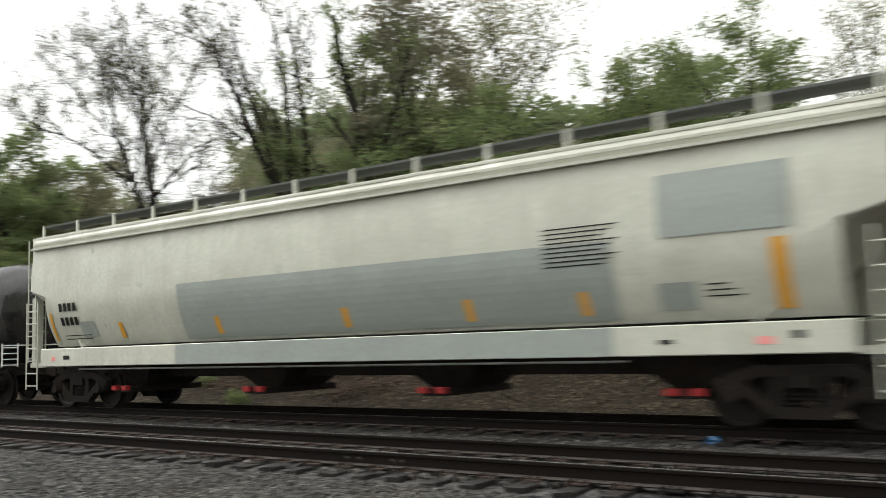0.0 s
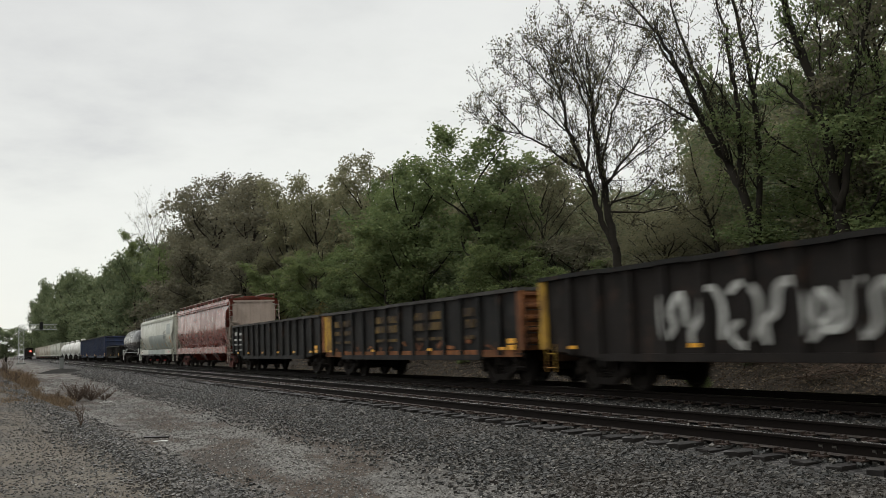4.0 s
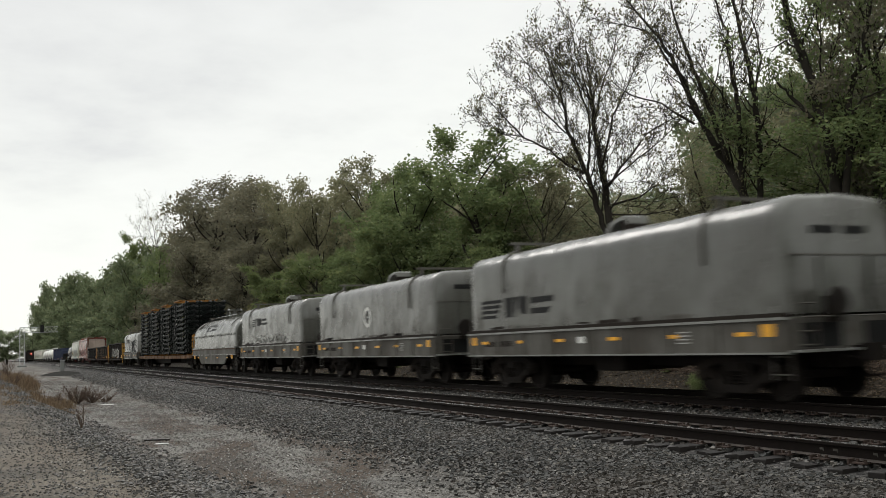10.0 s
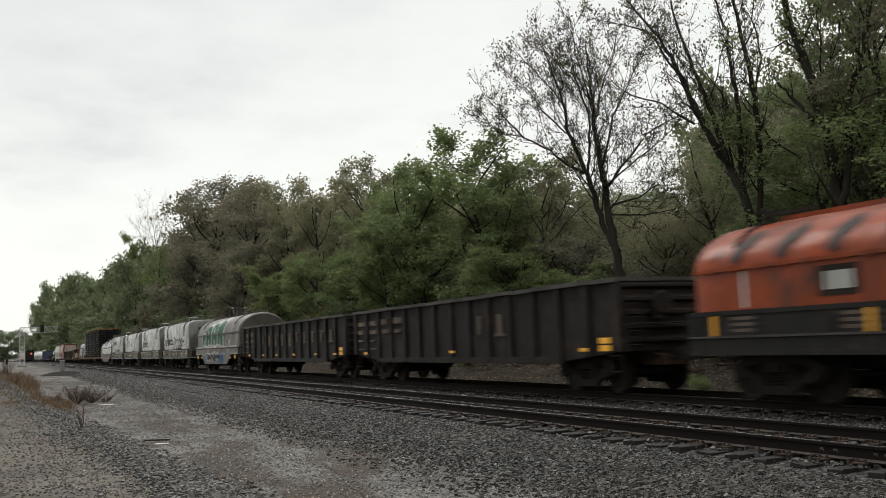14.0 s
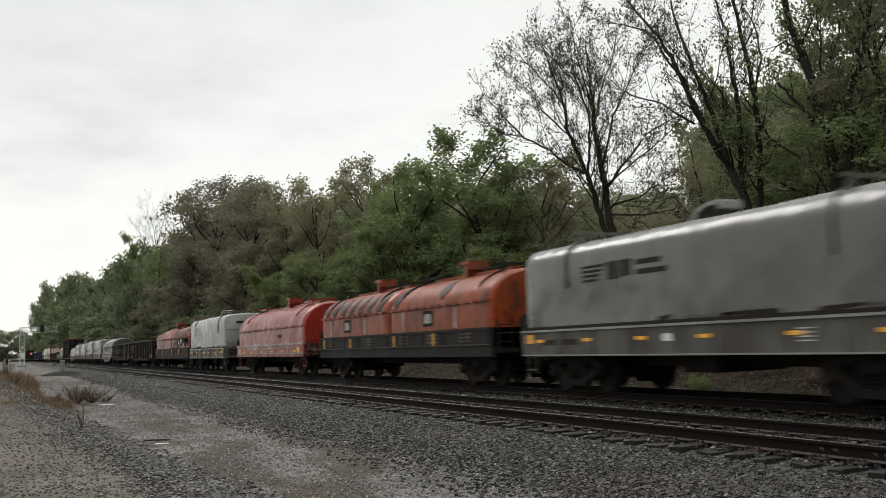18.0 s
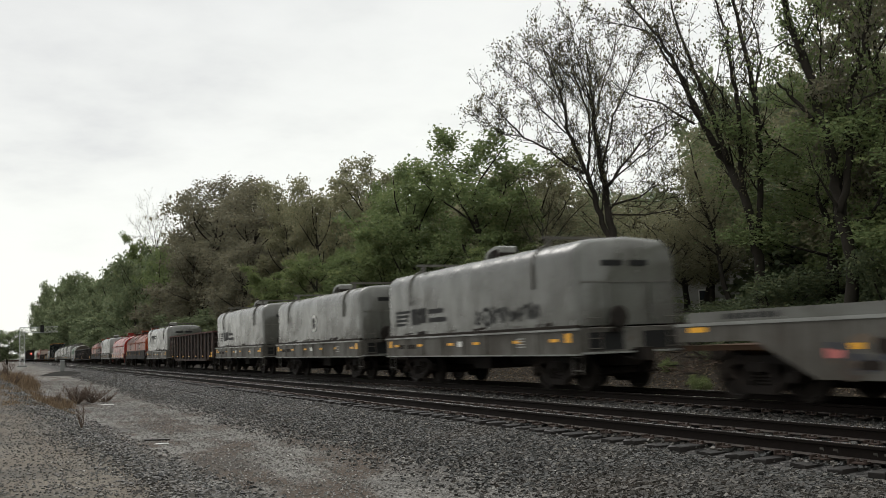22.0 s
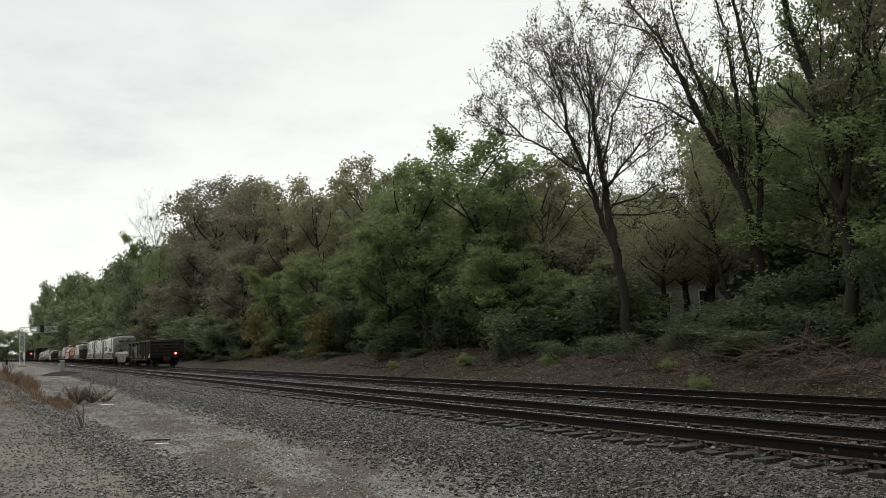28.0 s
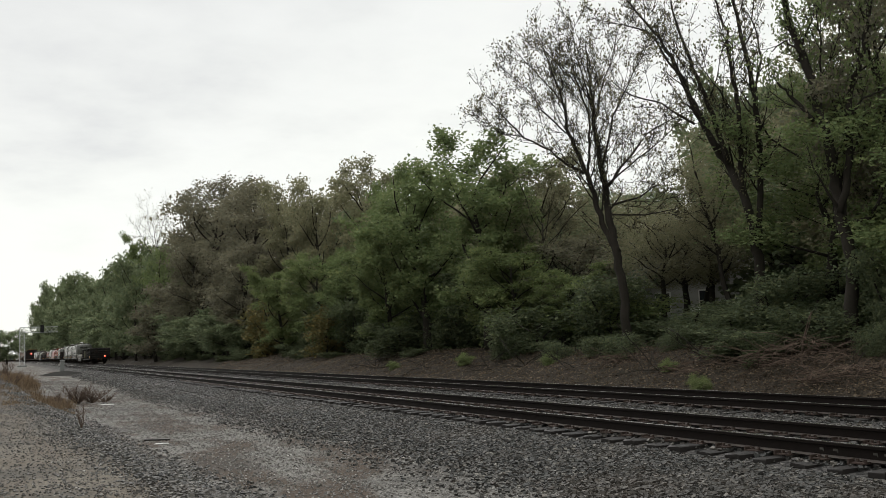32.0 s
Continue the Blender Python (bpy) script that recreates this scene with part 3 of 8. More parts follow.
def stones(name, n, xr, yr, size, mat, label, lift=0.3, dens=1.0, seed=1, soft=True, rim=None):
    """Broken stones, angular and uneven, lying in the bed; soft: thinning out towards both edges; rim: along the shelf's edge."""
    rng = np.random.default_rng(seed)
    u = rng.normal(0, 0.62, n)
    u = np.where(np.abs(u) > 1.5, rng.uniform(-0.9, 0.9, n), u)
    x = (xr[0] + xr[1]) / 2 + (xr[1] - xr[0]) / 2 * u if soft else rng.uniform(*xr, n)
    if soft and xr[1] > 8.5:
        # none on the tie ends
        x = np.where(x > 7.98, 2 * 7.98 - x, x)
    # more of them near the camera's end
    y = yr[0] + (yr[1] - yr[0]) * rng.uniform(0, 1, n) ** dens
    if rim:
        x = x + SHELF_X - SHELF_SLANT * y + rim * np.sin(y * 0.6)
    z = np.array([ground_z(a, b) for a, b in zip(x, y)])
    s = size * rng.uniform(0.5, 1.25, n)
    cube = np.array([(i, j, k) for i in (-1, 1) for j in (-1, 1) for k in (-1, 1)], float) * (0.78, 0.66, 0.6)
    tri = np.array([(0, 1, 3), (0, 3, 2), (4, 6, 7), (4, 7, 5), (0, 4, 5), (0, 5, 1), (2, 3, 7), (2, 7, 6), (0, 2, 6), (0, 6, 4), (1, 5, 7), (1, 7, 3)])
    v = cube[None] * rng.uniform(0.6, 1.15, (n, 8, 1)) + rng.uniform(-0.14, 0.14, (n, 8, 3))
    a, t = rng.uniform(0, math.tau, n), rng.uniform(-0.7, 0.7, n)
    ca, sa, ct, st = np.cos(a), np.sin(a), np.cos(t), np.sin(t)
    rx = np.stack([np.stack([ca, -sa * ct, sa * st], 1), np.stack([sa, ca * ct, -ca * st], 1), np.stack([0 * a, st, ct], 1)], 1)
    v = np.einsum("nij,nkj->nki", rx, v) * s[:, None, None] + np.stack([x, y, z + s * lift], 1)[:, None]
    f = (tri[None] + 8 * np.arange(n)[:, None, None]).reshape(-1, 3)
    me = from_arrays(name, v.reshape(-1, 3), f, mat, 3)
    me.shade_flat()
    tagged(new(name, me), label, "ballast stones", kind="stuff")


stones("ballast_stones", 74000, (5.7, 9.4), (5, 50), 0.031, MAT_STONE, "broken grey ballast stones on the track shoulder", 0.25, 1.35, 1)
stones("ballast_stones", 20000, (5.9, 9.4), (48, 120), 0.05, MAT_STONE, "broken grey ballast stones on the track shoulder", 0.25, 1.2, 6)
stones("ballast_stones", 30000, (8.25, 15.4), (5, 60), 0.036, MAT_STONE, "broken grey ballast stones between the rails", 0.1, 1.3, 2, False)
stones("ballast_stones", 9000, (15.8, 18.6), (48, 125), 0.05, MAT_STONE, "grey ballast spilled at the foot of the bank", 0.3, 1.0, 7)
stones("gravel", 46000, (1.2, 7.2), (8, 75), 0.0165, MAT_PEBBLE, "scattered pale gravel on the lane", 0.25, 1.7, 3)
stones("gravel", 26000, (-5.0, -0.2), (9, 60), 0.0145, MAT_DARK_STONE, "dark stones strewn on packed dirt", 0.25, 1.6, 4, False, rim=0.2)
stones("rim_stones", 17000, (-0.85, 0.5), (8, 60), 0.028, MAT_DARK_STONE, "dark broken stones along the edge of the dirt shelf", 0.25, 1.6, 5, True, rim=0.12)


# ---- rolling stock: shared running gear ----
def wheel_mesh():
    bm = lathe(bmesh.new(), [(0.06, -0.07), (0.1, -0.075), (0.12, -0.04), (0.36, -0.03), (0.385, -0.065), (0.455, -0.065), (0.46, 0.03), (0.49, 0.045), (0.49, 0.07), (0.38, 0.07), (0.36, 0.02), (0.12, 0.03), (0.1, 0.09)], (0, 0, 0), (1, 0, 0), 24)
    me = bpy.data.meshes.new("wheel")
    bmesh.ops.recalc_face_normals(bm, faces=bm.faces)
    bm.to_mesh(me); bm.free()
    me.materials.append(MAT_WHEEL)
    me.shade_smooth()
    me.set_sharp_from_angle(angle=radians(35))
    return me


def sideframe_mesh(mat):
    """Cast side frame of a three-piece truck: arched top chord, slanted legs, journal ends and coil springs."""
    bm = bmesh.new()
    t = 0.09
    def bar(a, b, h):
        (y0, z0), (y1, z1) = a, b
        d = Vector((y1 - y0, z1 - z0)).normalized()
        n = Vector((-d.y, d.x)) * h / 2
        prism(bm, [(y0 - n.x, z0 - n.y), (y1 - n.x, z1 - n.y), (y1 + n.x, z1 + n.y), (y0 + n.x, z0 + n.y)], -t, t, "x")
    bar((-1.12, 0.58), (-0.6, 0.76), 0.16)
    bar((-0.62, 0.77), (0.62, 0.77), 0.15)
    bar((0.6, 0.76), (1.12, 0.58), 0.16)
    bar((-0.78, 0.56), (-0.36, 0.24), 0.14)
    bar((0.36, 0.24), (0.78, 0.56), 0.14)
    bar((-0.4, 0.22), (0.4, 0.22), 0.15)
    bar((-0.33, 0.25), (-0.33, 0.74), 0.13)
    bar((0.33, 0.25), (0.33, 0.74), 0.13)
    for s in (-1, 1):
        box(bm, -0.11, 0.11, s * 0.89 - 0.16, s * 0.89 + 0.16, 0.42, 0.64)
        lathe(bm, [(0.1, -0.14), (0.11, -0.1), (0.11, 0.0)], (-0.06, s * 0.89, 0.46), (1, 0, 0), 10)
    me = bpy.data.meshes.new("side_frame")
    bmesh.ops.recalc_face_normals(bm, faces=bm.faces)
    bm.to_mesh(me); bm.free()
    me.materials.append(mat)
    return me


def spring_mesh(mat):
    """One truck spring: stacked coils seen as a ribbed drum."""
    prof = []
    for k in range(5):
        z = 0.33 + 0.062 * k
        prof += [(0.052, z - 0.026), (0.075, z), (0.052, z + 0.026)]
    me = bpy.data.meshes.new("spring")
    bm = lathe(bmesh.new(), prof, (0, 0, 0), (0, 0, 1), 8)
    bm.to_mesh(me); bm.free()
    me.materials.append(mat)
    return me


def bolster_mesh():
    bm = boxes((-1.15, 1.15, -0.2, 0.2, 0.55, 0.72), (-0.2, 0.2, -0.2, 0.2, 0.72, 0.86))
    for s in (-0.89, 0.89):
        tube(bm, [(-1.05, s, 0.46), (1.05, s, 0.46)], 0.08, 8)
        box(bm, -0.9, 0.9, s * 0.45 - 0.05, s * 0.45 + 0.05, 0.3, 0.42)
    me = bpy.data.meshes.new("truck")
    bm.to_mesh(me); bm.free()
    me.materials.append(MAT_STEEL_DARK)
    return me


WHEEL = wheel_mesh()
SIDEFRAME = {False: sideframe_mesh(MAT_STEEL_DARK), True: sideframe_mesh(MAT_STEEL_RED)}
SPRING = {False: spring_mesh(MAT_STEEL_DARK), True: spring_mesh(MAT_STEEL_RED)}
BOLSTER = bolster_mesh()


def truck(car, y, red=False):
    t = part("truck", BOLSTER, None, car)
    t.location = (0, y, 0)
    for sx in (-1, 1):
        f = part("side_frame", SIDEFRAME[red], None, t)
        f.location = (sx * 1.02, 0, 0)
        for sy in (-0.17, 0.0, 0.17):
            s = part("spring", SPRING[red], None, t)
            s.location = (sx * 1.02, sy, 0)
        for sy in (-0.89, 0.89):
            w = part("wheel", WHEEL, None, t)
            w.matrix_basis = pose(sx * 0.79, sy, 0.458, 0, 0, 180 if sx > 0 else 0)


def coupler(car, y0, y1):
    d = 1 if y1 > y0 else -1
    bm = bmesh.new()
    a, b = sorted((y0, y1 - d * 0.3))
    box(bm, -0.11, 0.11, a, b, 0.78, 0.98)
    a, b = sorted((y1 - d * 0.32, y1))
    box(bm, -0.17, 0.14, a, b, 0.72, 1.02)
    tube(bm, [(-0.75, y0, 0.95), (-0.4, y1 - d * 0.3, 0.8), (-0.1, y1 - d * 0.1, 0.7)], 0.018, 5)
    tube(bm, [(0.25, y0, 0.8), (0.28, (y0 + y1) / 2, 0.42), (0.2, y1, 0.5)], 0.03, 5)
    part("coupler", bm, MAT_STEEL_DARK, car, "dark steel knuckle coupler")


def ladder(car, x, y, z0, z1, w, mat, along="y", rungs=5, name="ladder", r=0.016):
    bm = bmesh.new()
    def at(u, z, o=0.0):
        return (x - 0.0 + o, y + u, z) if along == "y" else (x + u, y + o, z)
    for u in (-w / 2, w / 2):
        tube(bm, [at(u, z0), at(u, z1)], r * 1.2, 5)
    for k in range(rungs):
        z = z0 + (z1 - z0) * (k + 0.3) / rungs
        tube(bm, [at(-w / 2, z), at(w / 2, z)], r, 5)
    part(name, bm, mat, car)


def decals(car, name, mat, rects, x, label=""):
    """Thin painted or taped marks on a side: rows of (y0, y1, z0, z1)."""
    for y0, y1, z0, z1 in rects:
        part(name, box(bmesh.new(), x - 0.004, x + 0.003, y0, y1, z0, z1), mat, car, label)


def marks_each(car, name, mat, rects, x, label=""):
    for r in rects:
        decals(car, name, mat, [r], x, label)


def ribbon(car, mat, pts, x, fat, lift=0.004, surf=None, name="graffiti", label=""):
    """One sprayed stroke: a smooth band of paint through points (y, z) on the side."""
    if len(pts) > 2:
        fine = []
        q = [pts[0]] + list(pts) + [pts[-1]]
        for a, b, c, d in zip(q, q[1:], q[2:], q[3:]):
            for k in range(4):
                f = k / 4
                fine.append(tuple(0.5 * (2 * b[i] + (c[i] - a[i]) * f + (2 * a[i] - 5 * b[i] + 4 * c[i] - d[i]) * f * f + (3 * b[i] - a[i] - 3 * c[i] + d[i]) * f ** 3) for i in (0, 1)))
        pts = fine + [pts[-1]]
    bm = bmesh.new()
    rows = []
    n = len(pts)
    for i, (y, z) in enumerate(pts):
        a, b = pts[max(0, i - 1)], pts[min(n - 1, i + 1)]
        v = Vector((b[0] - a[0], b[1] - a[1]))
        v = v.normalized() if v.length > 1e-6 else Vector((1, 0))
        w = fat / 2 * (0.6 if i in (0, n - 1) else 1.0) * (1 + 0.18 * noise.noise((y * 2.1, z * 2.1, lift * 900)))
        row = []
        for s in ((-1, -0.5, 0, 0.5, 1) if surf else (-1, 1)):
            yy, zz = y - v.y * w * s, z + v.x * w * s
            row.append((surf(zz) if surf else x, yy, zz))
        rows.append([bm.verts.new((p[0] - lift, p[1], p[2])) for p in row] + [bm.verts.new((p[0] + 0.002, p[1], p[2])) for p in row[::-1]])
    m = len(rows[0])
    for q, r in zip(rows, rows[1:]):
        for k in range(m):
            bm.faces.new((q[k], q[(k + 1) % m], r[(k + 1) % m], r[k]))
    return part(name, bm, mat, car, label)


def scribble(car, mat, y0, y1, z0, z1, x, seed, n=6, fat=0.12, surf=None, layer=0):
    """A row of sprayed figures, each one bent stroke of paint."""
    rng = random.Random(seed)
    for i in range(n):
        yc = y0 + (y1 - y0) * (i + 0.5) / n
        w = (y1 - y0) / n
        k = rng.choice((0, 1, 2, 3)) if n < 11 else 4
        if k == 4:
            # a scrawl too worn to tell: short crossing strokes
            a = rng.uniform(-0.5, 0.5)
            pts = [(-0.5 + a * 0.4, rng.uniform(0.0, 0.7)), (0.1 * a, rng.uniform(0.2, 1.0)), (0.55 + a * 0.3, rng.uniform(0.0, 0.9))]
        elif k == 0:
            pts = [(-0.4, 0.1), (-0.42, 0.6), (-0.2, 0.95), (0.1, 0.9), (0.2, 0.55), (0.4, 0.3), (0.42, 0.0)]
        elif k == 1:
            pts = [(0.35, 0.8), (0.0, 1.0), (-0.35, 0.75), (-0.38, 0.25), (0.0, 0.0), (0.35, 0.25), (0.1, 0.45)]
        elif k == 2:
            pts = [(-0.4, 0.3), (-0.3, 0.9), (0.05, 0.7), (0.0, 0.3), (0.3, 0.1), (0.42, 0.7), (0.3, 1.0)]
        else:
            pts = [(-0.42, 0.9), (-0.3, 0.4), (0.0, 0.15), (0.3, 0.4), (0.1, 0.75), (-0.1, 0.5), (0.42, 0.0)]
        pts = [(yc - u * w * 1.05 + rng.uniform(-0.04, 0.04), z0 + v * (z1 - z0) + rng.uniform(-0.06, 0.06)) for u, v in pts]
        ribbon(car, mat, pts, x, fat * rng.uniform(0.85, 1.2), 0.004 + 0.0012 * i + 0.0004 * (seed % 3) + 0.008 * layer, surf)


def swollen_letters(car, y0, y1, z0, z1, surf):
    """Four swollen sprayed figures: a pale edge, a green filling and pale inner strokes."""
    def blob(mat, a, b, low, high, grow, lift, lean):
        bm = bmesh.new()
        rows = []
        for i in range(15):
            u = i / 14
            y = a + grow + (b - a - 2 * grow) * u
            hump = max(0.0, 1 - abs(2 * u - 1) ** 2.6) ** 0.5
            lo = low - grow * 0.4 + 0.05 * math.sin(7 * u + a)
            hi = low + (high + grow - low) * (0.42 + 0.58 * hump)
            zs = [lo + (hi - lo) * k / 16 for k in range(17)]
            rows.append([[bm.verts.new((surf(z) + d, y - lean * (z - low), z)) for z in zs] for d in (-lift, 0.002)])
        for p, q in zip(rows, rows[1:]):
            for k in range(16):
                bm.faces.new((p[0][k], q[0][k], q[0][k + 1], p[0][k + 1]))
            for k in (0, 16):
                bm.faces.new((p[0][k], p[1][k], q[1][k], q[0][k]))
        for p in (rows[0], rows[-1]):
            for k in range(16):
                bm.faces.new((p[0][k], p[0][k + 1], p[1][k + 1], p[1][k]))
        part("graffiti", bm, mat, car)
    w = y1 - y0
    for i, (u0, u1, v, lean) in enumerate(((0.0, 0.2, 0.5, 0.05), (0.17, 0.48, 0.86, 0.12), (0.44, 0.74, 0.95, 0.1), (0.7, 1.0, 1.0, 0.1))):
        a, b, high = y0 + w * u0, y0 + w * u1, z0 + (z1 - z0) * v
        blob(MAT_PALE_SPRAY, a, b, z0, high, 0.1, 0.012 + 0.002 * i, lean)
        blob(MAT_GREEN_SPRAY, a, b, z0 + 0.05, high - 0.06, -0.06, 0.024 + 0.002 * i, lean)
        c = (a + b) / 2
        ribbon(car, MAT_PALE_SPRAY, [(c + 0.1, z0 + 0.02), (c - 0.02, z0 + 0.2), (c + 0.06, z0 + 0.42)], 0, 0.15, 0.036, surf)
        ribbon(car, MAT_PALE_SPRAY, [(b + 0.05, z0 - 0.02), (b + 0.12, z0 + 0.3), (b + 0.02 - lean * 0.6, z0 + 0.75 * (high - z0))], 0, 0.13, 0.04, surf)
        if i in (1, 2):
            ribbon(car, MAT_PALE_SPRAY, [(c - 0.35, z0 + 0.52 * (high - z0)), (c - 0.1, z0 + 0.6 * (high - z0)), (c + 0.1, z0 + 0.75 * (high - z0))], 0, 0.09, 0.044, surf)


def arches(car, mat, y, z, w, h, n, x, fat=0.07):
    """A row of dark sprayed arches."""
    for i in range(n):
        c = y - w * (i + 0.5)
        ribbon(car, mat, [(c + w * 0.45, z), (c + w * 0.4, z + h * 0.6), (c, z + h), (c - w * 0.4, z + h * 0.65), (c - w * 0.46, z + h * 0.3)], x, fat, 0.004 + 0.001 * (i % 3))


def logo_bars(car, mat, y, z, h, x, surf=None):
    """A plain mark: stacked bars and three blocks (y runs against the reading direction)."""
    def quad(pts):
        bm = bmesh.new()
        a = [bm.verts.new(((surf(zz) if surf else x) - 0.005, yy, zz)) for yy, zz in pts]
        b = [bm.verts.new(((surf(zz) if surf else x) + 0.003, yy, zz)) for yy, zz in pts]
        bm.faces.new(a)
        for j in range(4):
            bm.faces.new((b[j], b[(j + 1) % 4], a[(j + 1) % 4], a[j]))
        part("painted_mark", bm, mat, car)
    for k in range(4):
        z0 = z + h * k / 4
        quad([(y, z0), (y - h * (1.5 + 0.22 * k), z0), (y - h * (1.5 + 0.22 * k), z0 + h * 0.15), (y, z0 + h * 0.15)])
    quad([(y - h * 2.45, z), (y - h * 3.15, z), (y - h * 3.15, z + h * 0.95), (y - h * 2.45, z + h * 0.95)])
    quad([(y - h * 3.3, z), (y - h * 3.6, z), (y - h * 3.6, z + h * 0.95), (y - h * 3.3, z + h * 0.95)])
    quad([(y - h * 3.75, z + h * 0.1), (y - h * 4.5, z + h * 0.1), (y - h * 4.5, z + h * 0.95), (y - h * 3.75, z + h * 0.95)])
    for k in range(2):
        z0 = z + h * (0.08 + 0.5 * k)
        quad([(y - h * 4.9, z0), (y - h * (6.9 + 0.4 * (1 - k)), z0), (y - h * (6.9 + 0.4 * (1 - k)), z0 + h * 0.26), (y - h * 4.9, z0 + h * 0.26)])


CARS = []


def car_base(name, label, category, front, rear, red_trucks=False, inset=1.9, over=0.62):
    """An empty on the rail under the car's middle; front and rear are its places in the train."""
    car = thing(name, label, category, "cars of the freight train")
    car.location = (X_TRACK, 0, 0)
    half = (front - rear) / 2
    CARS.append((car, (front + rear) / 2))
    for s in (-1, 1):
        truck(car, s * (half - inset), red_trucks)
        coupler(car, s * (half - 0.3), s * (half + over))
    return car, half


def end_gear(car, half, mat, z0=0.95, z1=1.9, x=1.42, wheel_z=1.75):
    """Corner ladders, steps, hand brake and end platform."""
    for s in (-1, 1):
        y = s * (half + 0.12)
        for sx in (-1, 1):
            ladder(car, sx * x, s * (half - 0.25), 0.42, z0 + 0.1, 0.42, mat, "y", 2, "stirrup_step")
            ladder(car, sx * (x - 0.25), y, z0, z1, 0.42, mat, "x", 4)
        bm = bmesh.new()
        tube(bm, [(-x, y + s * 0.1, z0 + 0.55), (x, y + s * 0.1, z0 + 0.55)], 0.017, 5)
        tube(bm, [(-x, y + s * 0.1, z0 + 0.55), (-x, y + s * 0.1, z0)], 0.017, 5)
        tube(bm, [(x, y + s * 0.1, z0 + 0.55), (x, y + s * 0.1, z0)], 0.017, 5)
        part("handrail", bm, mat, car)
    bm = lathe(bmesh.new(), [(0.23, 0.0), (0.27, 0.03), (0.23, 0.06)], (-0.55, -half - 0.3, wheel_z), (0, 1, 0), 14)
    box(bm, -0.66, -0.44, -half - 0.25, -half - 0.05, wheel_z - 0.35, wheel_z + 0.1)
    part("hand_brake", bm, MAT_STEEL_DARK, car, "dark hand brake wheel and gear box")


def hood_profile(w, z0, z1, r, crown=0.06, n=6):
    """Half-round-cornered hood outline (x, z), anticlockwise from the near foot."""
    pts = [(-w, z0 + (z1 - crown - r - z0) * k / 4) for k in range(4)]
    for k in range(n + 1):
        a = math.pi - k * (math.pi / 2) / n
        pts.append((-w + r + r * math.cos(a), z1 - crown - r + r * math.sin(a)))
    pts.append((0, z1))
    for k in range(n + 1):
        a = math.pi / 2 - k * (math.pi / 2) / n
        pts.append((w - r + r * math.cos(a), z1 - crown - r + r * math.sin(a)))
    pts += [(w, z0 + (z1 - crown - r - z0) * k / 4) for k in range(3, -1, -1)]
    return pts


def dented_hood(bm, prof, y0, y1, seed, rounding=0.12, amp=0.02):
    """A sheet-metal hood: outline pushed along y in steps, ends drawn in, faint dents."""
    n = max(6, int((y1 - y0) / 0.3))
    ys = [y0, y0 + rounding * 0.3, y0 + rounding] + [y0 + rounding + (y1 - y0 - 2 * rounding) * i / n for i in range(1, n)] + [y1 - rounding, y1 - rounding * 0.3, y1]
    cz = min(z for _, z in prof)
    rings = []
    for y in ys:
        e = min(y - y0, y1 - y)
        k = 1 - 0.05 * max(0, 1 - e / rounding) ** 2
        ring = []
        for x, z in prof:
            d = amp * noise.noise((x * 1.3 + seed * 7.1, y * 0.9, z * 1.3))
            d += 0.012 * noise.noise((x * 0.6 + seed * 3.3, y * 2.4, z * 2.2))
            ring.append(bm.verts.new((x * k + (d if x < 0 else -d) * (1 if abs(x) > 0.2 else 0), y, cz + (z - cz) * k + (d if abs(x) < 1.2 else 0))))
        rings.append(ring)
    m = len(prof)
    for q, r in zip(rings, rings[1:]):
        for k in range(m):
            bm.faces.new((q[k], q[(k + 1) % m], r[(k + 1) % m], r[k]))
    bm.faces.new(rings[0][::-1])
    bm.faces.new(rings[-1])
    return bm


def lift_bracket(car, y, z, mat, tall=0.5, w=1.1):
    """A bent lifting hook of flat bar with a dark toe."""
    up = [(0.6, -0.05), (0.54, 0.3), (0.36, 0.72), (0.0, 0.92), (-0.36, 1.0), (-0.52, 0.9), (-0.52, 0.55)]
    pts = [(y + u * w, z + v * tall) for u, v in up]
    inner = [(y + u * w * 0.82 - 0.02, z + v * tall - 0.09) for u, v in up]
    bm = prism(bmesh.new(), pts + inner[::-1], -0.3, 0.3, "x")
    b = part("lifting_bracket", bm, mat, car)
    part("bracket_toe", boxes((-0.3, 0.3, y - w * 0.5, y - w * 0.26, z - 0.05, z + tall * 0.66)), MAT_STEEL_DARK, b)


def lift_arch(car, y, z, mat, tall=0.75, w=1.5, r=0.07):
    """A pair of arched lifting loops joined by crossbars on a barrel hood."""
    for sx in (-0.4, 0.4):
        arc = [(sx, y + w / 2 * math.cos(a), z - 0.1 + (tall + 0.1) * math.sin(a) ** 0.7) for a in (math.pi * k / 10 for k in range(11))]
        part("lifting_bracket", tube(bmesh.new(), arc, r, 6), mat, car)
    part("lifting_bar", boxes((-0.42, 0.42, y - 0.1, y + 0.1, z + tall - 0.09, z + tall + 0.02)), mat, car)
    part("lifting_post", boxes((-0.09, 0.09, y - 0.06, y + 0.06, z - 0.05, z + tall - 0.09)), mat, car)


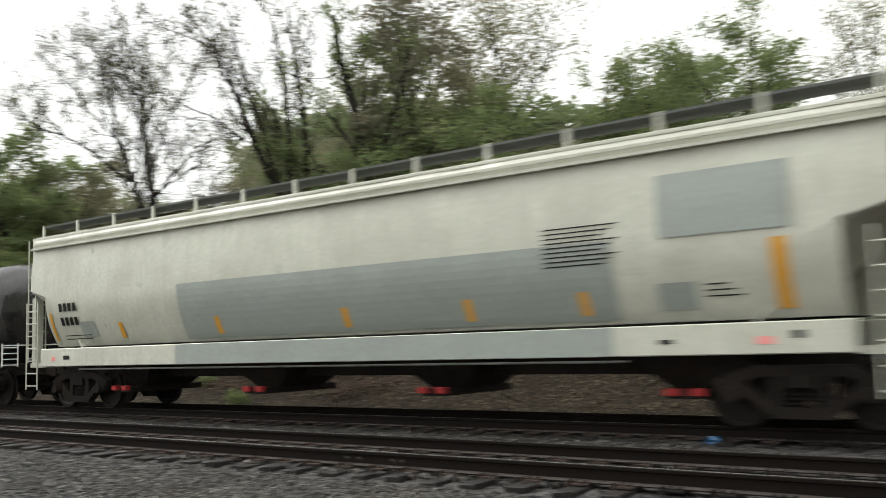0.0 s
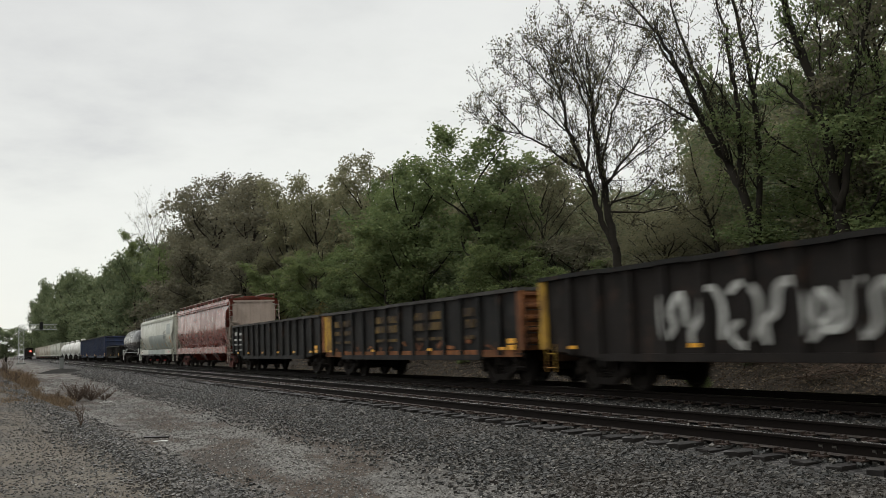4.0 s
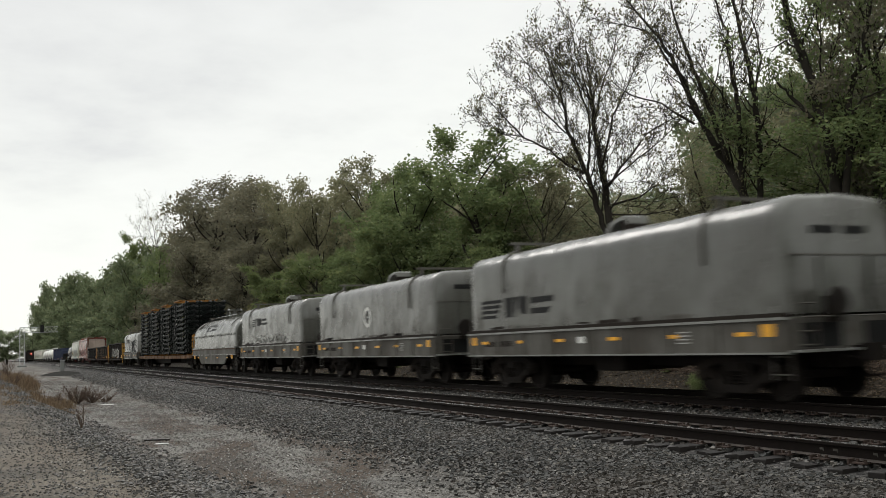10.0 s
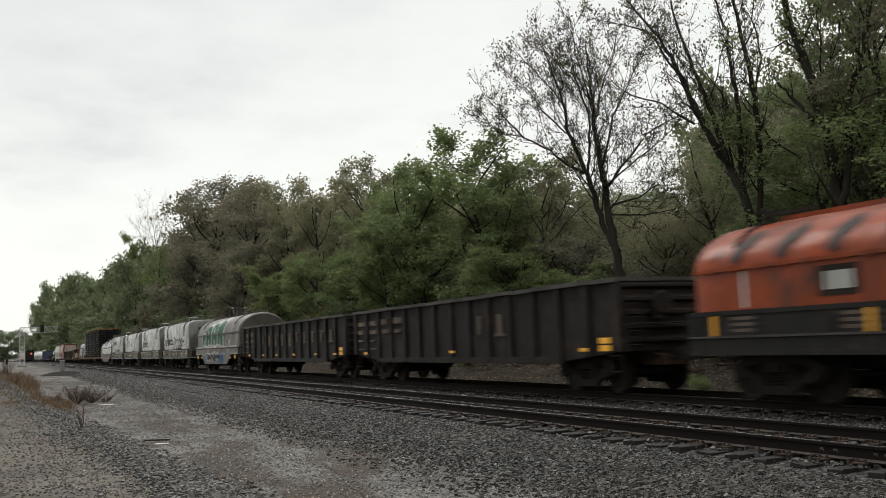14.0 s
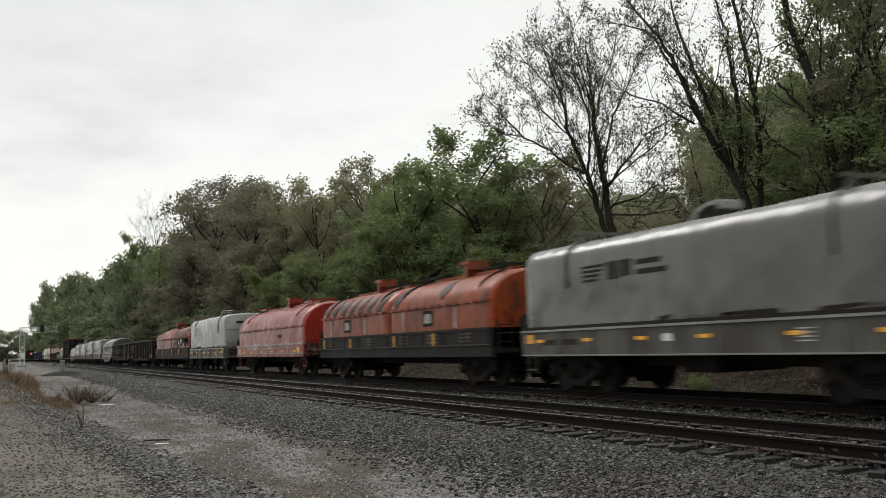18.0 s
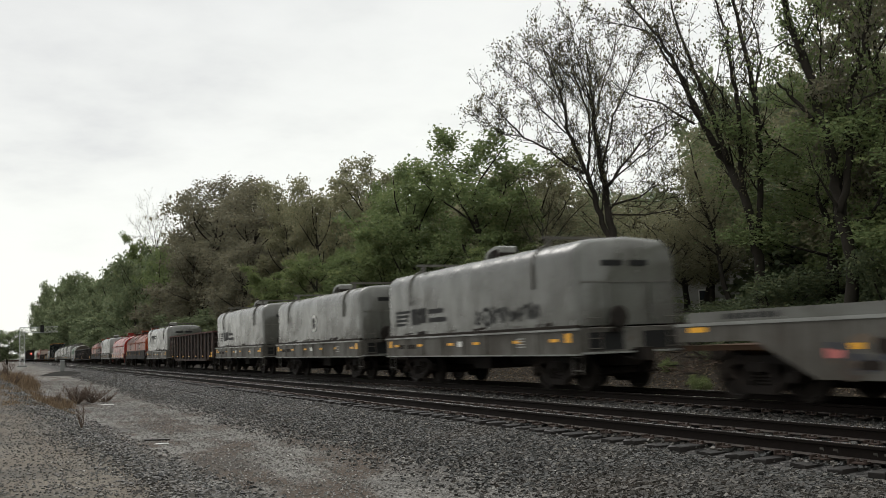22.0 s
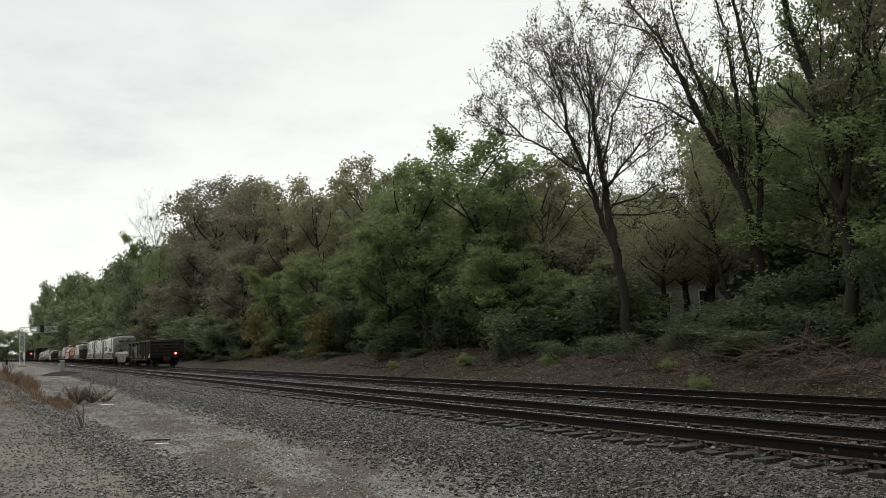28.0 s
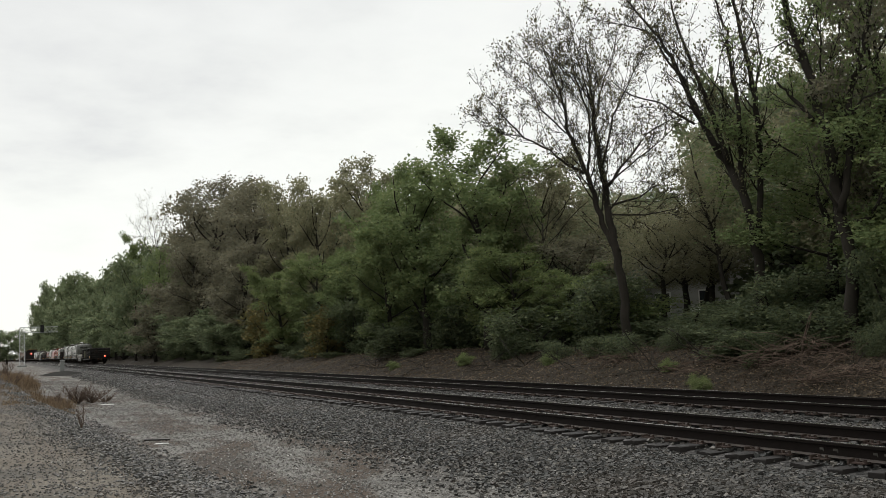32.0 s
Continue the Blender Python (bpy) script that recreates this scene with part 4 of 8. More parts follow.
def hood_guides(car, y, path, mat, fin=0.3, toward=0):
    """Dark straps over both shoulders of a hood, a fin on the roof and, if toward is set, a bar that runs along the roof."""
    for s in (-1, 1):
        part("hood_guide", tube(bmesh.new(), [(s * x, y, z) for x, z in path], 0.032, 4), mat, car)
    x, z = path[-1]
    part("guide_fin", boxes((-x, -x + 0.1, y - 0.05, y + 0.05, z - 0.06, z + fin)), mat, car)
    part("guide_fin", boxes((x - 0.1, x, y - 0.05, y + 0.05, z - 0.06, z + fin)), mat, car)
    part("guide_bar", boxes((-x - 0.15, x + 0.15, y - 0.04, y + 0.04, z + fin - 0.08, z + fin - 0.01)), mat, car)
    if toward:
        for s in (-1, 1):
            part("guide_bar", boxes((s * x - 0.035, s * x + 0.035, min(y, y + toward), max(y, y + toward), z + fin - 0.16, z + fin - 0.09)), mat, car)


def lift_post(car, y, z, mat):
    """A goalpost of welded bar on a barrel hood, with a hooked head."""
    part("lifting_post", boxes((-0.3, 0.3, y - 0.09, y + 0.09, z - 0.05, z + 0.4)), mat, car)
    part("lifting_bar", boxes((-0.34, 0.34, y - 0.38, y + 0.3, z + 0.4, z + 0.5)), mat, car)
    part("lifting_hook", boxes((-0.34, 0.34, y - 0.38, y - 0.3, z + 0.22, z + 0.4)), mat, car)


def side_yellow(car, half, x, z, n, seed, h=0.075):
    rng = random.Random(seed)
    rows = []
    for k in range(n):
        y = half * (1 - 2 * (k + 0.5) / n) + rng.uniform(-0.2, 0.2)
        rows.append((y - 0.18, y + 0.18, z, z + h))
    marks_each(car, "reflector", MAT_YELLOW, rows, x)
    marks_each(car, "reflector_plate", MAT_YELLOW, [(half - 0.5, half - 0.16, z - 0.02, z + 0.2), (-half + 0.22, -half + 0.56, z - 0.02, z + 0.2)], x - 0.004)


def coil_car(front, rear, hood_mat, label, seed, mark="bars", top=3.62, sprayed=(), round_logo=False, tagged_arches=False):
    """Coil car with one tall square-shouldered hood on a straight-sided trough."""
    car, half = car_base("coil_car", label, "coil car", front, rear, inset=1.75)
    W = 1.5
    prof = hood_profile(W - 0.06, 1.56, top, 0.5, 0.05)
    bm = dented_hood(bmesh.new(), prof, -half + 0.05, half - 0.05, seed)
    hood = part("hood", bm, hood_mat, car, smooth=True)
    bm = bmesh.new()
    for sx in (-1, 1):
        box(bm, sx * W - 0.03, sx * W + 0.03, -half, half, 0.9, 1.46)
        for k in range(9):
            y = -half + 0.25 + (2 * half - 0.5) * k / 8
            box(bm, sx * (W + 0.03) - 0.025, sx * (W + 0.03) + 0.025, y - 0.04, y + 0.04, 0.93, 1.46)
    box(bm, -W + 0.03, W - 0.03, -half, half, 0.95, 1.1)
    for s in (-1, 1):
        box(bm, -W, W, s * half - 0.04, s * half + 0.04, 0.9, 1.5)
    part("trough", bm, MAT_SILL, car, "grimy grey steel side sill and trough")
    bm = bmesh.new()
    for sx in (-1, 1):
        box(bm, sx * W - 0.07, sx * W + 0.07, -half - 0.02, half + 0.02, 1.46, 1.51)
    part("ledge", bm, MAT_COIL_OLD, car, "pale worn ledge under the hood")
    # the shadow between ledge and hood, put in as a dark strip
    for sx in (-1, 1):
        part("ledge_shade_strip", box(bmesh.new(), sx * W - 0.045, sx * W + 0.045, -half, half, 1.512, 1.585), MAT_SHADE_MARK_BROWN, car, "dark brown strip painted for the shadow under the hood")
    # reporting marks and small print as plain bars
    decals(car, "stencil", MAT_SHADE_MARK_BROWN, [(half - 1.15 - 0.17 * k, half - 1.03 - 0.17 * k, 1.13, 1.27) for k in range(9) if k != 4], -W - 0.034)
    decals(car, "data_label", MAT_WHITE, [(half * 0.02, half * 0.02 + 0.26, 1.16, 1.31)], -W - 0.034)
    bm = boxes((-0.25, 0.25, -half, half, 0.6, 0.9), (-0.9, 0.9, -0.5, 0.6, 0.5, 0.9))
    part("centre_sill", bm, MAT_STEEL_DARK, car)
    bm = boxes((-W + 0.1, W - 0.1, -half + 0.03, -half + 0.06, 2.58, 2.61))
    part("end_seam", bm, MAT_SILL, car)
    for x in (-0.62, 0.62):
        for y0, y1 in ((-half - 0.012, -half + 0.06), (half - 0.06, half + 0.012)):
            part("end_stiffener", box(bmesh.new(), x - 0.035, x + 0.035, y0, y1, 1.6, 2.55), hood_mat, car)
    lift_bracket(car, 0.3, top, MAT_COIL_OLD, 0.42, 0.85)
    path = [(W - 0.02, top - 1.15), (W - 0.02, top - 0.55), (W - 0.1, top - 0.28), (W - 0.28, top - 0.1), (W - 0.5, top - 0.01)]
    for s in (-1, 1):
        hood_guides(car, s * half * 0.66, path, MAT_SILL, 0.24)
    end_gear(car, half, MAT_SILL)
    # thin black plates on the rear end give the dark of recesses
    for x0, x1 in ((-W + 0.25, -0.3), (0.3, W - 0.25)):
        part("end_recess_shade", boxes((x0, x1, -half - 0.06, -half - 0.041, 0.98, 1.4)), MAT_BLACK, car)
    for sx in (-1, 1):
        part("flange", boxes((sx * W - 0.06, sx * W + 0.06, -half - 0.01, half + 0.01, 0.87, 0.905)), MAT_COIL_OLD, car, "pale worn lower flange")
    # grime smeared along the lower hood and sill
    rng = random.Random(seed * 5 + 1)
    for k in range(7):
        y, w = rng.uniform(-half + 0.4, half - 1.6), rng.uniform(0.25, 1.1)
        ribbon(car, MAT_SILL if k % 2 else MAT_SHADE_MARK_BROWN, [(y, 1.62 + rng.uniform(0, 0.05)), (y + w * 0.5, 1.63), (y + w, 1.62)], -W + 0.055, rng.uniform(0.03, 0.1), 0.003, None, "grime")
    part("end_step", boxes((-W, W, -half - 0.34, -half - 0.05, 0.9, 0.94)), MAT_COIL_OLD, car, "pale-edged end platform")
    side_yellow(car, half, -W - 0.035, 1.2, 6, seed)
    decals(car, "stencil", MAT_PALE_SPRAY, [(-half * 0.55 - 0.2, -half * 0.55 + 0.15, z, z + 0.025) for z in (1.09, 1.16, 1.23, 1.3)], -W - 0.036)
    for x0, x1 in ((-0.75, -0.15), (0.05, 0.6)):
        part("end_mark", box(bmesh.new(), x0, x1, -half + 0.035, -half + 0.06, 2.98, 3.12), MAT_BLACK, car)
    xs = -W + 0.055
    if mark == "bars":
        logo_bars(car, MAT_BLACK, half - 0.75, 1.9, 0.55, xs)
    elif mark == "bars_high":
        logo_bars(car, MAT_BLACK, half * 0.55, 2.55, 0.42, xs)
    if round_logo:
        bm = bmesh.new()
        n = 28
        yc, zc = 0.05, 2.34
        ring = [[bm.verts.new((xs - d, yc + r * math.cos(k * math.tau / n), zc + r * math.sin(k * math.tau / n))) for k in range(n)] for r, d in ((0.38, 0.0), (0.38, 0.006), (0.26, 0.006), (0.26, 0.0))]
        for q, r in zip(ring, ring[1:]):
            for k in range(n):
                bm.faces.new((q[k], q[(k + 1) % n], r[(k + 1) % n], r[k]))
        part("painted_mark", bm, MAT_WHITE, car, "white painted ring")
        bm = bmesh.new()
        for zz, s in ((zc + 0.04, 1), (zc - 0.04, -1)):
            vs = [bm.verts.new((xs - 0.006, yc + u, zz + s * v)) for u, v in ((-0.13, 0), (0.13, 0), (0.0, 0.19))]
            vs2 = [bm.verts.new((xs + 0.004, yc + u, zz + s * v)) for u, v in ((-0.13, 0), (0.13, 0), (0.0, 0.19))]
            bm.faces.new(vs)
            for j in range(3):
                bm.faces.new((vs2[j], vs2[(j + 1) % 3], vs[(j + 1) % 3], vs[j]))
        part("painted_mark", bm, MAT_BLACK, car)
    for mat, a, b, z0, z1, n, fat in sprayed:
        scribble(car, mat, half * a, half * b, z0, z1, xs, seed, n, fat)
    if tagged_arches:
        ribbon(car, MAT_BLACK, [(0.35, 2.55), (0.6, 2.5), (0.72, 2.2), (0.7, 1.62)], xs, 0.1)
        arches(car, MAT_BLACK, 0.2, 1.95, 0.82, 0.42, 4, xs, 0.08)
        arches(car, MAT_BLACK, -0.5, 1.66, 0.85, 0.24, 3, xs, 0.07)
        ribbon(car, MAT_SHADE_MARK_BROWN, [(-3.3, 2.15), (-3.9, 2.2)], xs, 0.16)
    return car


def barrel_profile(w, z0, zmid, top, n=9):
    pts = [(-w, z0), (-w, zmid)]
    for k in range(1, n * 2):
        a = math.pi - math.pi * k / (n * 2)
        pts.append((w * math.cos(a), zmid + (top - zmid) * math.sin(a)))
    return pts + [(w, zmid), (w, z0)]


def barrel_coil_car(front, rear, hood_mat, body_mat, label, seed, hoods=1, fish=True, top=3.35, sill=1.5, sprayed=(), mark=None, dark_body=False, spray_low=(), swollen=None):
    """Coil car with barrel-roofed hoods; fish: its side sill deepens to a belly between the trucks."""
    car, half = car_base("coil_car", label, "coil car", front, rear, inset=1.75)
    W = 1.5
    gap = 0.08
    hl = 2 * half / hoods
    zmid = sill + 0.82
    for h in range(hoods):
        y0, y1 = -half + hl * h + gap, -half + hl * (h + 1) - gap
        bm = dented_hood(bmesh.new(), barrel_profile(W - 0.05, sill + 0.04, zmid, top), y0, y1, seed + h, 0.2)
        hood = part("hood", bm, hood_mat, car, smooth=True)
        bm = bmesh.new()
        box(bm, -W - 0.0, -W + 0.06, y0 + 0.1, y1 - 0.1, zmid - 0.03, zmid + 0.03)
        box(bm, W - 0.06, W, y0 + 0.1, y1 - 0.1, zmid - 0.03, zmid + 0.03)
        for k in range(int(hl / 0.6)):
            y = y0 + 0.4 + k * 0.6
            box(bm, -W - 0.025, -W + 0.03, y - 0.05, y + 0.05, zmid - 0.06, zmid + 0.05)
        part("rib", bm, hood_mat, hood)
        if fish:
            lift_arch(car, (y0 + y1) / 2, top, hood_mat, 0.55, 1.0, 0.06)
        else:
            lift_post(car, (y0 + y1) / 2, top, hood_mat)
            part("ridge_beam", boxes((-0.12, 0.12, (y0 + y1) / 2 - hl * 0.36, (y0 + y1) / 2 - 0.2, top - 0.02, top + 0.1)), hood_mat, car)
            part("ridge_beam", boxes((-0.12, 0.12, (y0 + y1) / 2 + 0.2, (y0 + y1) / 2 + hl * 0.36, top - 0.02, top + 0.1)), hood_mat, car)
        wrap = [((W - 0.02) * math.cos(q), zmid + (top + 0.03 - zmid) * math.sin(q)) for q in (0.45, 0.65, 0.85, 1.05, 1.2)]
        for yy, to in ((y0 + hl * 0.13, 1), (y1 - hl * 0.13, -1)):
            hood_guides(car, yy, wrap, MAT_SILL if fish else MAT_STEEL_DARK if dark_body else hood_mat, 0.26, to * (0.9 if fish else 1.2))
        if not mark:
            continue
        bm = bmesh.new()
        for x in (-0.55, 0.55):
            ym, yl = (y0 + y1) / 2, hl * 0.24
            tube(bm, [(x, ym - yl, top + 0.12), (x, ym + yl, top + 0.12)], 0.025, 5)
            for k in range(5):
                y = ym - yl + 2 * yl * k / 4
                tube(bm, [(x, y, top - 0.25), (x, y, top + 0.12)], 0.02, 5)
        part("running_rail", bm, hood_mat, car)
    for sx in (-1, 1):
        x0, x1 = sx * W - 0.035, sx * W + 0.035
        if fish:
            e = half - 2.9
            outline = [(-half, sill - 0.42), (-e - 1.0, sill - 0.42), (-e + 0.2, 0.5), (e - 0.2, 0.5), (e + 1.0, sill - 0.42), (half, sill - 0.42), (half, sill), (-half, sill)]
        else:
            outline = [(-half, 0.92), (half, 0.92), (half, sill), (-half, sill)]
        part("side_sill", prism(bmesh.new(), outline, x0, x1, "x"), body_mat, car)
    bm = boxes((-W + 0.04, W - 0.04, -half, half, 0.95, 1.1), (-0.25, 0.25, -half, half, 0.6, 0.95))
    part("underframe", bm, MAT_STEEL_DARK, car)
    bm = bmesh.new()
    for sx in (-1, 1):
        box(bm, sx * W - 0.06, sx * W + 0.06, -half, half, sill - 0.02, sill + 0.06)
        if dark_body:
            for k in range(11):
                y = -half + 0.2 + (2 * half - 0.4) * k / 10
                box(bm, sx * (W + 0.045) - 0.02, sx * (W + 0.045) + 0.02, y - 0.05, y + 0.05, sill - 0.4, sill)
            box(bm, sx * W - 0.06, sx * W + 0.06, -half, half, 0.86, 0.95)
    part("ledge", bm, body_mat if dark_body else MAT_COIL_OLD, car)
    for sx in (-1, 1):
        part("flange", boxes((sx * W - 0.075, sx * W + 0.075, -half, half, sill - 0.44, sill - 0.4)), MAT_COIL_OLD if not dark_body else MAT_RIM, car, "worn flange along the side sill")
        if fish:
            part("rust_line", boxes((sx * W - 0.045, sx * W + 0.045, -half + 0.05, half - 0.05, sill - 0.1, sill - 0.04)), MAT_RUST, car, "rust-streaked seam under the hood")
    end_gear(car, half, body_mat if not dark_body else MAT_STEEL_DARK)
    if not dark_body:
        side_yellow(car, half - 0.4, -W - 0.04, 1.14 if not fish else 0.86, 4 if fish else 6, seed)
    if dark_body:
        # pale tape bars and a framed plate on the hoods, stencil panels on the sill
        for h in range(hoods):
            y0 = half - hl * h
            marks_each(car, "tape_bar", MAT_PALE_SPRAY, [(y0 - hl * 0.17 - 0.08, y0 - hl * 0.17, sill + 0.1, zmid - 0.06), (y0 - hl * 0.68 - 0.1, y0 - hl * 0.68, sill + 0.1, zmid - 0.02)], -W + 0.04)
            decals(car, "plate", MAT_SHADE_MARK_BROWN, [(y0 - hl * 0.48, y0 - hl * 0.38, sill + 0.2, zmid - 0.12)], -W + 0.04, "dark brown plate")
            decals(car, "plate_face", MAT_PALE_SPRAY, [(y0 - hl * (0.462 - 0.017 * k), y0 - hl * (0.45 - 0.017 * k), sill + 0.3, zmid - 0.22) for k in range(4)], -W + 0.035)
            for k in range(3):
                y = y0 - hl * (0.12 + 0.3 * k)
                decals(car, "stencil", MAT_WORN, [(y - 0.9, y - 0.15, z, z + 0.06) for z in (1.28, 1.39, 1.5)], -W - 0.037, "worn pale stencil lines")
            marks_each(car, "tape_bar", MAT_ORANGE_TAPE, [(y0 - hl * f - 0.12, y0 - hl * f, sill - 0.4, sill - 0.03) for f in (0.08, 0.5)], -W - 0.067)
    if not fish and not dark_body:
        decals(car, "stencil", MAT_PALE_SPRAY, [(half * 0.55 - 0.42 * k, half * 0.55 - 0.42 * k + 0.24, sill - 0.2, sill - 0.12) for k in range(14)], -W - 0.037, "row of white dashes")
        decals(car, "stencil", MAT_SOOT, [(-half * 0.3 - 0.7, -half * 0.3, sill + 0.32, sill + 0.5)], -W + 0.04, "dark worn stencil")
    if mark:
        logo_bars(car, MAT_BLACK, half * mark[0], mark[1], mark[2], 0, lambda z: -(W - 0.05) * math.sqrt(max(0.02, 1 - ((z - zmid) / (top - zmid)) ** 2)) - 0.012 if z > zmid else -W + 0.045)
    f = lambda z: -(W - 0.05) * math.sqrt(max(0.02, 1 - ((z - zmid) / (top - zmid)) ** 2)) - 0.014 if z > zmid else -W + 0.045
    for mat, a, b, z0, z1, n, fat in sprayed:
        if mat is MAT_SOOT:
            # slanted black blots sprayed over the crown of the hood
            rng = random.Random(seed)
            for i in range(n):
                y = half * (a + (b - a) * (i + 0.5) / n)
                q = rng.uniform(-0.15, 0.1)
                ribbon(car, mat, [(y + 0.16, z0 + q), (y + 0.04, (z0 + z1) / 2), (y - 0.1, z1 - 0.1 + q), (y - 0.2, z1)], 0, fat * rng.uniform(0.8, 1.25), 0.006 + 0.001 * (i % 2), f)
            continue
        scribble(car, mat, half * a, half * b, z0, z1, 0, seed, n, fat, f)
    if swollen:
        swollen_letters(car, half * swollen[0], half * swollen[1], sill + 0.1, top - 0.2, f)
    for layer, (mat, a, b, z0, z1, n, fat) in enumerate(spray_low):
        scribble(car, mat, half * a, half * b, z0, z1, -W - 0.036, seed + 3, n, fat, layer=layer)
    return car


def gondola(front, rear, mat, label, seed, top=2.56, bottom=0.72, ribs=15, end_mat=None, rim_mat=None, sprayed=(), stencils=0, yellow=4, band=None, load=None, rib_mat=None, bars=(0, 0), smudges=(), stencil_mat=None, fills=()):
    """Open gondola: ribbed sides under a rolled top rim, corrugated ends, floor."""
    car, half = car_base("gondola_car", label, "gondola car", front, rear, inset=2.0)
    W = 1.55
    end_mat, rim_mat, rib_mat = end_mat or mat, rim_mat or MAT_RIM, rib_mat or mat
    rng = random.Random(seed)
    for sx in (-1, 1):
        # dented sheet that bulges between the ribs
        bm = bmesh.new()
        cols, grid = (ribs - 1) * 3, []
        for i in range(cols + 1):
            y = -half + 2 * half * i / cols
            lo = bottom + 0.25 * max(0.0, 1 - (half - abs(y)) / 2.6)
            col = []
            for k in range(6):
                z = lo + (top - 0.06 - lo) * k / 5
                d = 0.035 * noise.noise((y * 0.55 + seed, z * 1.1, sx)) * math.sin(math.pi * k / 5) + (0.012 if i % 3 else 0.0)
                col.append((sx * (W - 0.1 + d), y, z))
            grid.append([bm.verts.new(c) for c in col] + [bm.verts.new((c[0] - sx * 0.03, c[1], c[2])) for c in col[::-1]])
        for q, r in zip(grid, grid[1:]):
            for k in range(12):
                bm.faces.new((q[k], q[(k + 1) % 12], r[(k + 1) % 12], r[k]))
        bm.faces.new(grid[0]); bm.faces.new(grid[-1][::-1])
        part("side_sheet", bm, mat, car)
        for k in range(ribs):
            y = -half + 0.08 + (2 * half - 0.16) * k / (ribs - 1)
            w = 0.13 if k in (0, ribs - 1) else 0.085
            bm = bmesh.new()
            lo = bottom + (0.25 if k in (0, ribs - 1) else 0.12 if k in (1, ribs - 2) else 0)
            lean = rng.uniform(-0.02, 0.02)
            xa, xb = sx * (W - 0.085), sx * W
            prism(bm, [(y - w, lo), (y + w, lo), (y + w + lean, top - 0.06), (y - w + lean, top - 0.06)], min(xa, xb), max(xa, xb), "x")
            part("rib", bm, rib_mat if 0 < k < ribs - 1 else end_mat, car)
        bm = bmesh.new()
        n = 18
        pts = [(sx * (W - 0.04), -half + 2 * half * i / n, top - 0.03 + rng.uniform(-0.012, 0.01)) for i in range(n + 1)]
        for a, b in zip(pts, pts[1:]):
            prism(bm, [(a[0] - 0.075, a[2] - 0.05), (a[0] + 0.075, a[2] - 0.05), (a[0] + 0.075, a[2] + 0.05), (a[0] - 0.075, a[2] + 0.05)], a[1], b[1])
        part("top_rim", bm, rim_mat, car, "worn bright-edged top rim")
        bm = box(bmesh.new(), sx * (W - 0.06) - 0.05, sx * (W - 0.06) + 0.05, -half + 2.4, half - 2.4, bottom - 0.03, bottom + 0.13)
        part("side_sill", bm, mat, car)
    for s in (-1, 1):
        bm = box(bmesh.new(), -W + 0.1, W - 0.1, s * (half - 0.06) - 0.02, s * (half - 0.06) + 0.02, 0.95, top - 0.05)
        part("end_sheet", bm, end_mat, car)
        for k in range(5):
            z = 1.1 + (top - 1.35) * k / 4
            bm = prism(bmesh.new(), [(s * (half - 0.04), z), (s * (half + 0.07), z + 0.06), (s * (half + 0.07), z + 0.12), (s * (half - 0.04), z + 0.18)], -W + 0.12, W - 0.12, "x")
            part("end_rib", bm, end_mat, car)
        bm = box(bmesh.new(), -W + 0.02, W - 0.02, s * (half - 0.03) - 0.07, s * (half - 0.03) + 0.07, top - 0.07, top + 0.02)
        part("end_rim", bm, rim_mat, car)
    bm = boxes((-W + 0.12, W - 0.12, -half + 0.05, half - 0.05, 0.98, 1.06), (-0.3, 0.3, -half + 0.1, half - 0.1, 0.62, 0.98))
    part("floor", bm, MAT_RUST, car)
    end_gear(car, half, MAT_STEEL_DARK if end_mat is not MAT_GON_YELLOW else end_mat, 1.0, 2.2, W - 0.08, 2.0)
    rows = []
    for k in range(yellow):
        y = half * (0.86 - 1.72 * k / max(1, yellow - 1)) + rng.uniform(-0.3, 0.3)
        rows.append((y - 0.15, y + 0.15, bottom + 0.25, bottom + 0.33))
    marks_each(car, "reflector", MAT_YELLOW, rows, -W - 0.001)
    decals(car, "reflector_plate", MAT_YELLOW, [(-half + 0.35, -half + 0.75, bottom + 0.42, bottom + 0.55), (-half + 0.35, -half + 0.75, bottom + 0.25, bottom + 0.38)], -W - 0.002)
    pitch = (2 * half - 0.16) / (ribs - 1)
    face = -W + 0.03
    for k in range(stencils):
        y = half - 0.08 - pitch * (k + 0.5)
        for z, h in ((top - 0.55, 0.2), (top - 0.86, 0.15), (top - 1.12, 0.09), (bottom + 0.42, 0.08))[: 4 if k < 2 else 2]:
            a, b = rng.uniform(0.2, 0.36), rng.uniform(0.2, 0.36)
            part("stencil", box(bmesh.new(), face - 0.002, face + 0.06, y - a, y + b, z, z + h * rng.uniform(0.6, 1.1)), stencil_mat or MAT_WORN, car, "worn pale stencil bar")
    for k in range(*bars):
        y = half - 0.08 - pitch * (k + 0.5) + rng.uniform(-0.08, 0.08)
        h = rng.uniform(0.42, 0.62)
        part("letter_bar", box(bmesh.new(), face - 0.002, face + 0.06, y - rng.uniform(0.06, 0.15), y + rng.uniform(0.06, 0.15), top - 0.55 - h, top - 0.55), MAT_WORN, car, "worn pale letter as a bar")
        if rng.random() < 0.6:
            zz = top - 0.55 - h * rng.choice((0.15, 1.0))
            part("letter_bar", box(bmesh.new(), face - 0.004, face + 0.06, y - 0.24, y + 0.24, zz, zz + 0.08), MAT_WORN, car)
    for m, k0, k1, z0, z1, n in smudges:
        # worn scraps of old paint between the ribs
        for i in range(n):
            y = half - 0.08 - pitch * (k0 + (k1 - k0) * i // n + 0.5) + rng.uniform(-0.22, 0.22)
            z = rng.uniform(z0, z1)
